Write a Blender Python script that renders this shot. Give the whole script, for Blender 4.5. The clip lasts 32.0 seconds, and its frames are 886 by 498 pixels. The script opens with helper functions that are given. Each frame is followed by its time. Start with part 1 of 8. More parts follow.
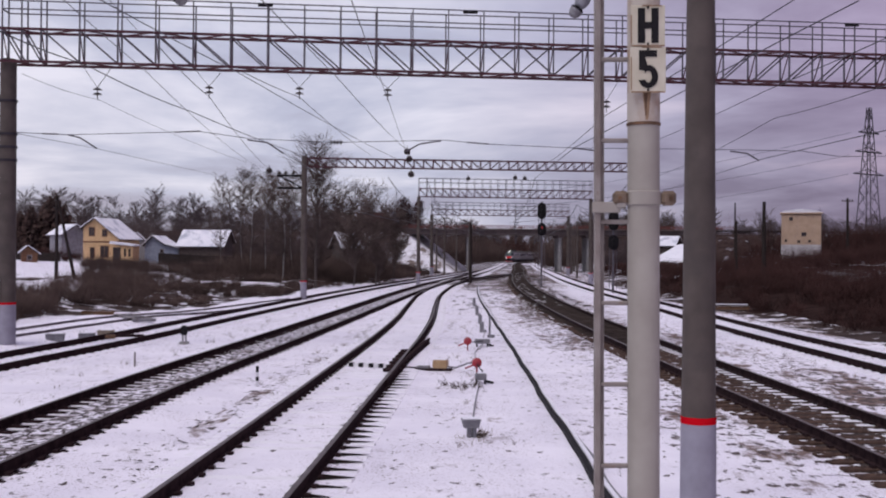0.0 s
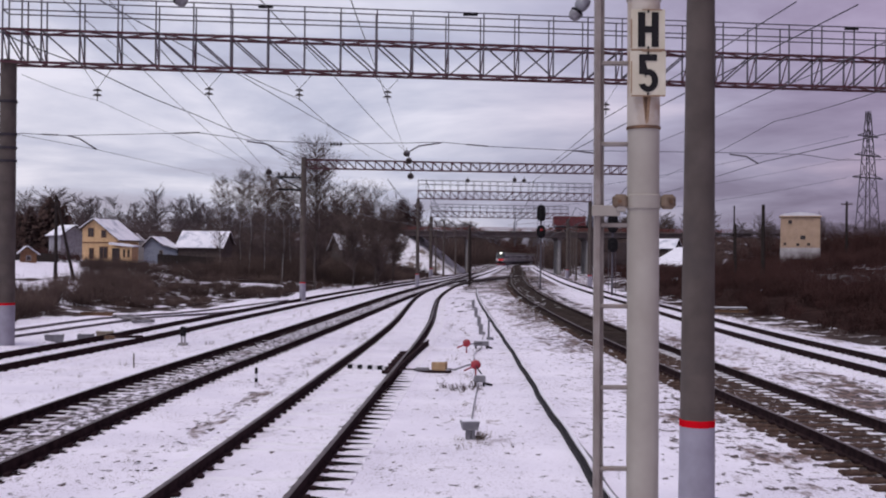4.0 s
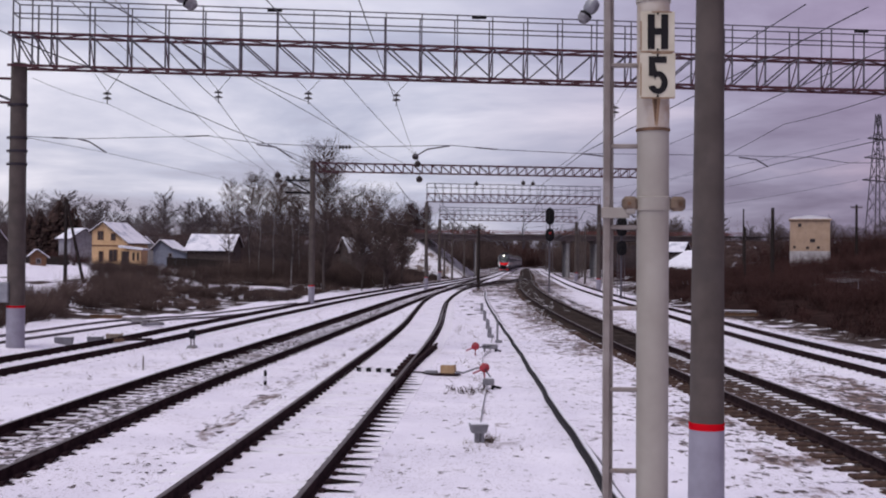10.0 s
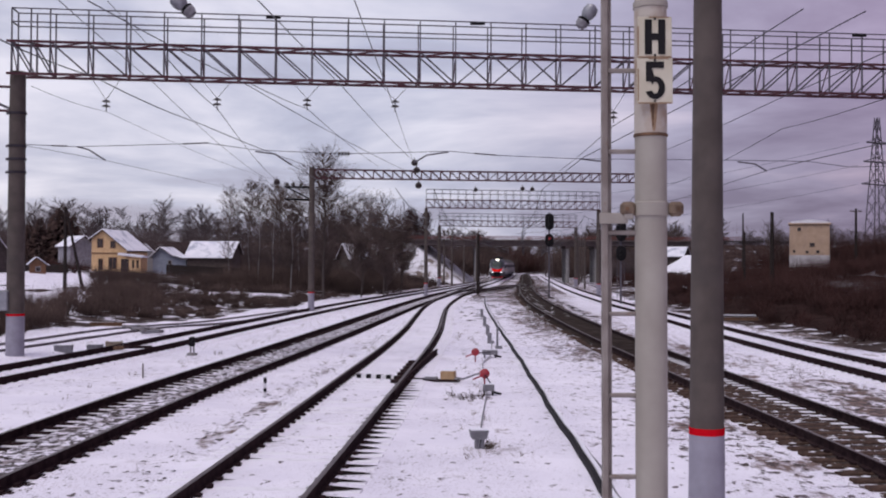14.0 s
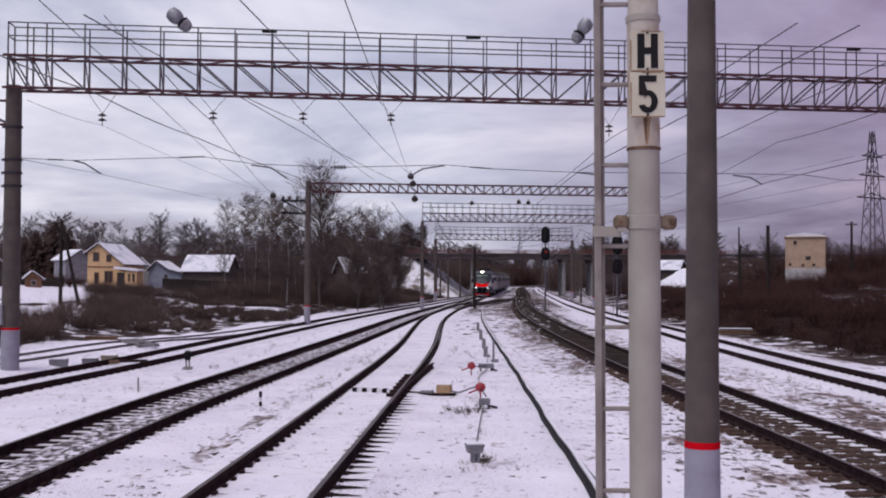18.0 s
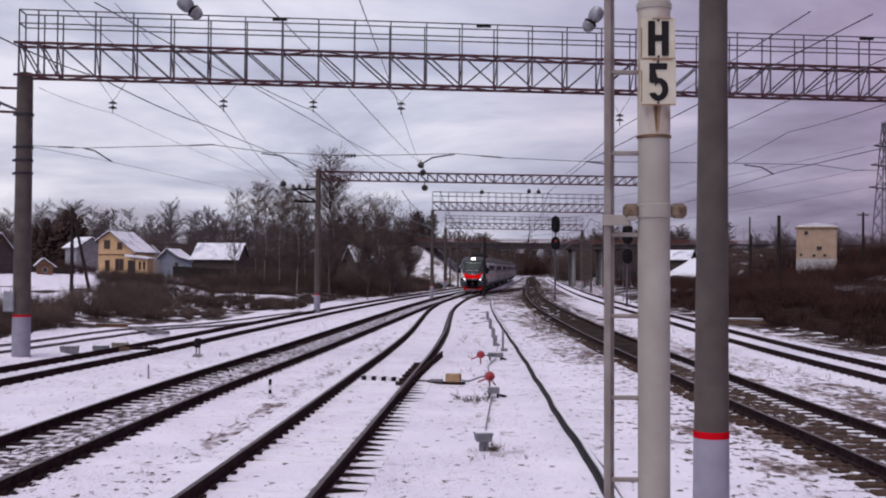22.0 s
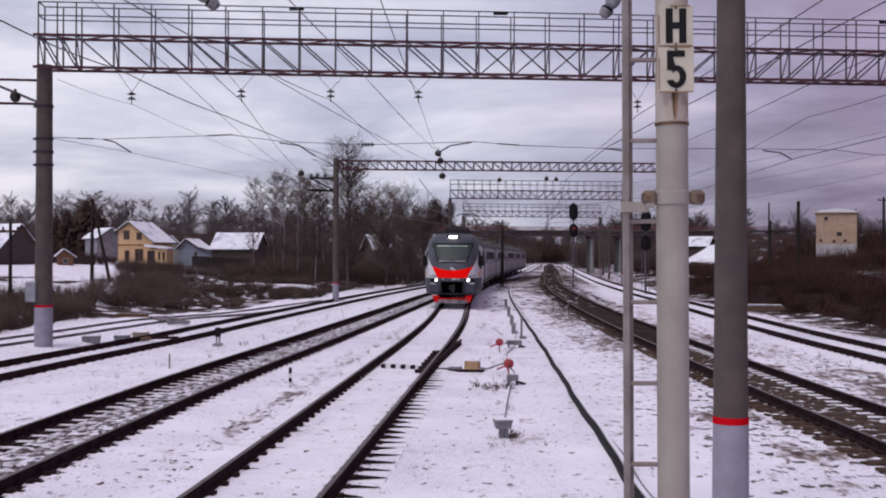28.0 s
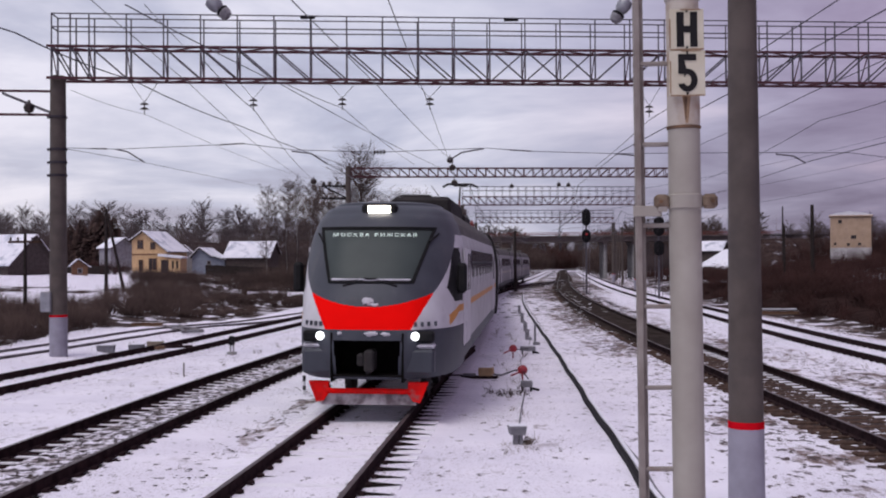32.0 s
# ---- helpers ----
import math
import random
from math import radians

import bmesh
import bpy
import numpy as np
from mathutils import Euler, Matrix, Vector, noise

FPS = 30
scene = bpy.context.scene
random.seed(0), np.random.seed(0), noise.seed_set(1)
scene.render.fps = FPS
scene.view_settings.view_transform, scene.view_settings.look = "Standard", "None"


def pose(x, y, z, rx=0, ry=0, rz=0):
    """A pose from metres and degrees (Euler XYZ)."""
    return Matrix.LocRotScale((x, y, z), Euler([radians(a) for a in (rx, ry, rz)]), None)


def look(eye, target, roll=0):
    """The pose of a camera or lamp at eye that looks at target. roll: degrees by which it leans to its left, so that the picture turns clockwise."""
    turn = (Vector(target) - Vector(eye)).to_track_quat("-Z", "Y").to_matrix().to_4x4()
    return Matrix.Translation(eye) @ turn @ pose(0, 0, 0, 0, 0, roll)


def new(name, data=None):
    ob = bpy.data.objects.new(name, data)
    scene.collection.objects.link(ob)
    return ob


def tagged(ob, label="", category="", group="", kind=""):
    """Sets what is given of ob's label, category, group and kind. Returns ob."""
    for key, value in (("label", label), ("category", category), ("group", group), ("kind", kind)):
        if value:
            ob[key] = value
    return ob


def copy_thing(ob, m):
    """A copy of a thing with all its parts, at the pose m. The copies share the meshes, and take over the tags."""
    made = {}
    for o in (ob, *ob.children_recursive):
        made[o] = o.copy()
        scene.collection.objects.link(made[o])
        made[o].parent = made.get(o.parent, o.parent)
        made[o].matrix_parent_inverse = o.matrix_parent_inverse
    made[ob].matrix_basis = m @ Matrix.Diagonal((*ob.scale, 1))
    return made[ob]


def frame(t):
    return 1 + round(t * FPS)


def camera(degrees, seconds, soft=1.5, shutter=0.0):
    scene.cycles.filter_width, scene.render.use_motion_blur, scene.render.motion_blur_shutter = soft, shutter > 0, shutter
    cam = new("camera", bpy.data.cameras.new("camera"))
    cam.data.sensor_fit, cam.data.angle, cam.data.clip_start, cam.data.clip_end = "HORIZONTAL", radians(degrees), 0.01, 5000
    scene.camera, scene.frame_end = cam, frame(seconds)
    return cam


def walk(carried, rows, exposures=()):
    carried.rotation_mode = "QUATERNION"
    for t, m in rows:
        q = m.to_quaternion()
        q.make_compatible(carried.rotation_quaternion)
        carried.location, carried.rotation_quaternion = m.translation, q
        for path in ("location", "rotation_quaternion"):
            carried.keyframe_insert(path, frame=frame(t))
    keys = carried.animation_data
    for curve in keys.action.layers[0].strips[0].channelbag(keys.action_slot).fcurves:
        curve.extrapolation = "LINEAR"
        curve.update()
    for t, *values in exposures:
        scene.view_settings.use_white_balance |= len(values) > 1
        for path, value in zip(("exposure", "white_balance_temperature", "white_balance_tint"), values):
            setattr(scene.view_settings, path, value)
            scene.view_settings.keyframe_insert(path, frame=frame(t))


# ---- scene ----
# camera and its path
cam = camera(44.85, 32.0, soft=2.0)
PATH = [
    (0, -0.000, 0.000, 2.800, 0.000, 0.270, -0.400),
    (0.5, 0.001, 0.005, 2.804, -0.108, 0.150, -0.520),
    (1, 0.009, 0.021, 2.805, 0.073, 0.361, -0.290),
    (1.5, 0.007, 0.009, 2.809, -0.075, 0.626, -0.301),
    (2, 0.001, -0.003, 2.806, 0.042, 0.613, -0.365),
    (2.5, -0.000, 0.003, 2.807, -0.132, 0.655, -0.409),
    (3, -0.001, -0.003, 2.806, -0.068, 0.598, -0.552),
    (3.5, -0.003, -0.010, 2.804, -0.058, 0.411, -0.602),
    (5.5, -0.006, -0.015, 2.804, 0.070, 0.337, -0.394),
    (6, -0.005, -0.015, 2.802, 0.045, 0.319, -0.257),
    (6.5, -0.008, -0.025, 2.800, 0.154, 0.325, -0.369),
    (7, -0.007, -0.012, 2.804, 0.040, 0.211, -0.377),
    (7.5, -0.013, -0.043, 2.799, 0.273, 0.027, -0.325),
    (8, -0.007, -0.013, 2.802, 0.506, 0.689, -0.235),
    (8.5, -0.004, -0.008, 2.799, 0.357, 0.558, -0.523),
    (9, -0.010, -0.022, 2.798, 0.227, 0.312, -0.606),
    (9.5, -0.007, -0.005, 2.797, 0.308, 0.410, -0.691),
    (10, -0.009, -0.019, 2.798, 0.413, 0.539, -0.611),
    (10.5, -0.007, -0.017, 2.801, 0.376, 0.528, -0.527),
    (11, -0.003, -0.003, 2.799, 0.295, 0.517, -0.522),
    (11.5, -0.007, -0.017, 2.798, 0.161, 0.414, -0.460),
    (12, -0.004, -0.003, 2.799, 0.165, 0.391, -0.440),
    (12.5, -0.004, -0.002, 2.801, 0.265, 0.587, -0.140),
    (13, -0.003, -0.015, 2.798, 0.294, 0.882, -0.263),
    (13.5, -0.006, -0.022, 2.798, 0.365, 0.776, -0.416),
    (14, -0.001, -0.012, 2.800, 0.400, 0.856, -0.324),
    (14.5, -0.002, -0.024, 2.799, 0.174, 0.746, -0.354),
    (16.5, 0.013, -0.015, 2.797, 0.288, 0.865, -0.173),
    (17, 0.017, -0.005, 2.803, 0.439, 1.188, 0.219),
    (17.5, 0.013, -0.006, 2.801, 0.300, 1.661, -0.048),
    (18, 0.014, -0.013, 2.800, 0.210, 1.577, -0.281),
    (18.5, 0.013, -0.020, 2.794, 0.408, 1.188, -0.258),
    (19, 0.012, -0.015, 2.795, 0.553, 0.767, -0.249),
    (19.5, 0.019, -0.008, 2.795, 0.228, 1.122, -0.497),
    (20, 0.019, -0.011, 2.796, 0.479, 1.089, -0.461),
    (20.5, 0.019, -0.020, 2.795, 0.516, 1.019, -0.575),
    (21, 0.020, -0.008, 2.794, 0.615, 1.006, -0.443),
    (21.5, 0.020, -0.020, 2.794, 0.628, 1.215, -0.404),
    (22, 0.020, 0.000, 2.795, 0.736, 0.986, -0.508),
    (22.5, 0.018, -0.014, 2.792, 0.882, 0.940, -0.403),
    (23, 0.024, 0.004, 2.794, 1.113, 0.963, -0.138),
    (23.5, 0.022, -0.010, 2.793, 1.291, 0.862, -0.181),
    (24, 0.020, -0.020, 2.792, 1.283, 0.816, -0.170),
    (24.5, 0.018, -0.033, 2.791, 1.445, 0.835, -0.172),
    (25, 0.017, -0.019, 2.796, 1.631, 0.802, 0.183),
    (25.5, 0.011, -0.022, 2.796, 1.627, 0.742, 0.153),
    (27.5, 0.008, -0.062, 2.790, 1.852, 0.259, -0.209),
    (28, 0.010, -0.055, 2.793, 1.690, 0.350, -0.133),
    (28.5, 0.013, -0.046, 2.789, 1.555, 0.358, -0.330),
    (29, 0.009, -0.048, 2.791, 1.761, 0.422, -0.322),
    (29.5, 0.007, -0.063, 2.791, 1.713, 0.487, -0.388),
    (30, 0.010, -0.040, 2.795, 1.999, 0.584, -0.201),
    (30.5, 0.010, -0.054, 2.791, 2.038, 0.549, -0.003),
    (31, 0.008, -0.055, 2.790, 2.102, 0.511, 0.097),
    (31.5, 0.013, -0.042, 2.791, 2.282, 0.611, 0.238),
    (32, 0.011, -0.056, 2.788, 2.375, 0.717, 0.360),
]
walk(cam, [(t, pose(x, y, z, 90 + p, r, yaw)) for t, x, y, z, yaw, p, r in PATH])


# ---------------------------------------------------------------- world and sun
def sky():
    world = bpy.data.worlds.new("overcast")
    scene.world = world
    world.use_nodes = True
    nt = world.node_tree
    nt.nodes.clear()
    N, L = nt.nodes.new, nt.links.new
    out = N("ShaderNodeOutputWorld")
    add = N("ShaderNodeMixShader")
    add.inputs[0].default_value = 0.94
    b1, b2 = N("ShaderNodeBackground"), N("ShaderNodeBackground")
    sk = N("ShaderNodeTexSky")
    sk.sky_type, sk.sun_disc = "NISHITA", False
    sk.sun_elevation, sk.sun_rotation = radians(22), radians(-40)
    b1.inputs[1].default_value = 0.08
    L(sk.outputs[0], b1.inputs[0])
    tc, sep = N("ShaderNodeTexCoord"), N("ShaderNodeSeparateXYZ")
    L(tc.outputs["Generated"], sep.inputs[0])
    up = N("ShaderNodeMath")
    up.operation = "MAXIMUM"
    up.inputs[1].default_value = 0.0
    L(sep.outputs[2], up.inputs[0])
    lift = N("ShaderNodeMath")
    lift.operation = "ADD"
    lift.inputs[1].default_value = 0.13
    L(up.outputs[0], lift.inputs[0])
    dx, dy = N("ShaderNodeMath"), N("ShaderNodeMath")
    for d, k in ((dx, 0), (dy, 1)):
        d.operation = "DIVIDE"
        L(sep.outputs[k], d.inputs[0])
        L(lift.outputs[0], d.inputs[1])
    com = N("ShaderNodeCombineXYZ")
    L(dx.outputs[0], com.inputs[0])
    L(dy.outputs[0], com.inputs[1])
    n1 = N("ShaderNodeTexNoise")
    n1.inputs["Scale"].default_value, n1.inputs["Detail"].default_value = 0.75, 8
    n1.inputs["Roughness"].default_value, n1.inputs["Distortion"].default_value = 0.56, 0.35
    L(com.outputs[0], n1.inputs["Vector"])
    ramp = N("ShaderNodeValToRGB")
    e = ramp.color_ramp.elements
    e[0].position, e[0].color = 0.34, (0.235, 0.215, 0.300, 1)
    e[1].position, e[1].color = 0.64, (0.565, 0.532, 0.618, 1)
    m = ramp.color_ramp.elements.new(0.50)
    m.color = (0.372, 0.366, 0.470, 1)
    # the cloud bank thickens towards the east
    bank = N("ShaderNodeMath")
    bank.operation = "MULTIPLY"
    bank.inputs[1].default_value = -0.30
    east = N("ShaderNodeMath")
    east.operation = "SUBTRACT"
    east.inputs[1].default_value = 0.08
    L(sep.outputs[0], east.inputs[0])
    only = N("ShaderNodeMath")
    only.operation = "MAXIMUM"
    only.inputs[1].default_value = 0.0
    L(east.outputs[0], only.inputs[0])
    L(only.outputs[0], bank.inputs[0])
    fac = N("ShaderNodeMath")
    fac.operation = "ADD"
    L(n1.outputs[0], fac.inputs[0])
    L(bank.outputs[0], fac.inputs[1])
    # heavier cloud low down
    low, cap, sink = N("ShaderNodeMath"), N("ShaderNodeMath"), N("ShaderNodeMath")
    low.operation, cap.operation, sink.operation = "MULTIPLY_ADD", "MINIMUM", "ADD"
    low.inputs[1].default_value, low.inputs[2].default_value = 0.7, -0.045
    cap.inputs[1].default_value = 0.045
    L(up.outputs[0], low.inputs[0])
    L(low.outputs[0], cap.inputs[0])
    L(cap.outputs[0], sink.inputs[0])
    L(fac.outputs[0], sink.inputs[1])
    L(sink.outputs[0], ramp.inputs[0])
    # bluish where the cloud is thin in the west, violet under the bank
    side, hue, tint = N("ShaderNodeMapRange"), N("ShaderNodeMix"), N("ShaderNodeMix")
    side.inputs[1].default_value, side.inputs[2].default_value = -0.02, 0.38
    L(sep.outputs[0], side.inputs[0])
    hue.data_type = tint.data_type = "RGBA"
    tint.blend_type = "MULTIPLY"
    tint.inputs[0].default_value = 1.0
    L(side.outputs[0], hue.inputs[0])
    # the bank is heaviest near the horizon
    rise, deep = N("ShaderNodeMapRange"), N("ShaderNodeMix")
    rise.inputs[1].default_value, rise.inputs[2].default_value = 0.02, 0.20
    L(up.outputs[0], rise.inputs[0])
    deep.data_type = "RGBA"
    L(rise.outputs[0], deep.inputs[0])
    deep.inputs[6].default_value, deep.inputs[7].default_value = (0.40, 0.33, 0.41, 1), (0.86, 0.72, 0.82, 1)
    hue.inputs[6].default_value = (0.96, 1.00, 1.01, 1)
    L(deep.outputs[2], hue.inputs[7])
    L(ramp.outputs[0], tint.inputs[6])
    L(hue.outputs[2], tint.inputs[7])
    L(tint.outputs[2], b2.inputs[0])
    b2.inputs[1].default_value = 1.47
    L(b1.outputs[0], add.inputs[1])
    L(b2.outputs[0], add.inputs[2])
    L(add.outputs[0], out.inputs[0])


sky()
sun_data = bpy.data.lights.new("sun", "SUN")
sun_data.energy, sun_data.angle, sun_data.color = 1.45, radians(25), (1.0, 0.95, 0.93)
sun_ob = new("sun", sun_data)
sun_ob.matrix_basis = look((0, 0, 50), (6, 9, 30))
scene.view_settings.exposure = -0.02


# ---------------------------------------------------------------- materials
def mat(name, col, col2=None, scale=3.0, rough=0.7, metal=0.0, bump=0.0, bscale=40.0, emit=None, estr=0.0, lo=0.35, hi=0.65,
        col3=None, scale3=0.6, lo3=0.5, hi3=0.62, spec=0.4, island=0.0):
    """Two colours mixed by fine noise, a third in larger blotches, and bump."""
    m = bpy.data.materials.new(name)
    m.use_nodes = True
    nt = m.node_tree
    N, L = nt.nodes.new, nt.links.new
    bs = nt.nodes["Principled BSDF"]
    bs.inputs["Roughness"].default_value, bs.inputs["Metallic"].default_value = rough, metal
    bs.inputs["Specular IOR Level"].default_value = spec
    tc = N("ShaderNodeTexCoord")
    if col2 is None:
        col2 = tuple(c * 0.8 for c in col)
    n = N("ShaderNodeTexNoise")
    n.inputs["Scale"].default_value, n.inputs["Detail"].default_value = scale, 5
    L(tc.outputs["Object"], n.inputs["Vector"])
    r = N("ShaderNodeValToRGB")
    r.color_ramp.elements[0].position, r.color_ramp.elements[0].color = lo, (*col2, 1)
    r.color_ramp.elements[1].position, r.color_ramp.elements[1].color = hi, (*col, 1)
    L(n.outputs[0], r.inputs[0])
    last = r.outputs[0]
    if col3:
        n3 = N("ShaderNodeTexNoise")
        n3.inputs["Scale"].default_value, n3.inputs["Detail"].default_value, n3.inputs["Roughness"].default_value = scale3, 6, 0.62
        L(tc.outputs["Object"], n3.inputs["Vector"])
        r3 = N("ShaderNodeValToRGB")
        r3.color_ramp.elements[0].position, r3.color_ramp.elements[1].position = lo3, hi3
        L(n3.outputs[0], r3.inputs[0])
        mx = N("ShaderNodeMix")
        mx.data_type = "RGBA"
        L(r3.outputs[0], mx.inputs[0])
        L(last, mx.inputs[6])
        mx.inputs[7].default_value = (*col3, 1)
        last = mx.outputs[2]
    if island:
        oi = N("ShaderNodeObjectInfo")
        geo = N("ShaderNodeNewGeometry")
        s = N("ShaderNodeMath")
        s.operation = "ADD"
        L(oi.outputs["Random"], s.inputs[0])
        L(geo.outputs["Random Per Island"], s.inputs[1])
        mr = N("ShaderNodeMapRange")
        mr.inputs[2].default_value = 2.0
        mr.inputs[3].default_value, mr.inputs[4].default_value = 1 - island, 1 + island
        L(s.outputs[0], mr.inputs[0])
        hs = N("ShaderNodeHueSaturation")
        L(mr.outputs[0], hs.inputs["Value"])
        L(last, hs.inputs["Color"])
        last = hs.outputs[0]
    L(last, bs.inputs["Base Color"])
    if bump:
        nb = N("ShaderNodeTexNoise")
        nb.inputs["Scale"].default_value, nb.inputs["Detail"].default_value = bscale, 4
        L(tc.outputs["Object"], nb.inputs["Vector"])
        bp = N("ShaderNodeBump")
        bp.inputs["Strength"].default_value, bp.inputs["Distance"].default_value = bump, 0.02
        L(nb.outputs[0], bp.inputs["Height"])
        L(bp.outputs[0], bs.inputs["Normal"])
    if emit:
        bs.inputs["Emission Color"].default_value = (*emit, 1)
        bs.inputs["Emission Strength"].default_value = estr
    return m


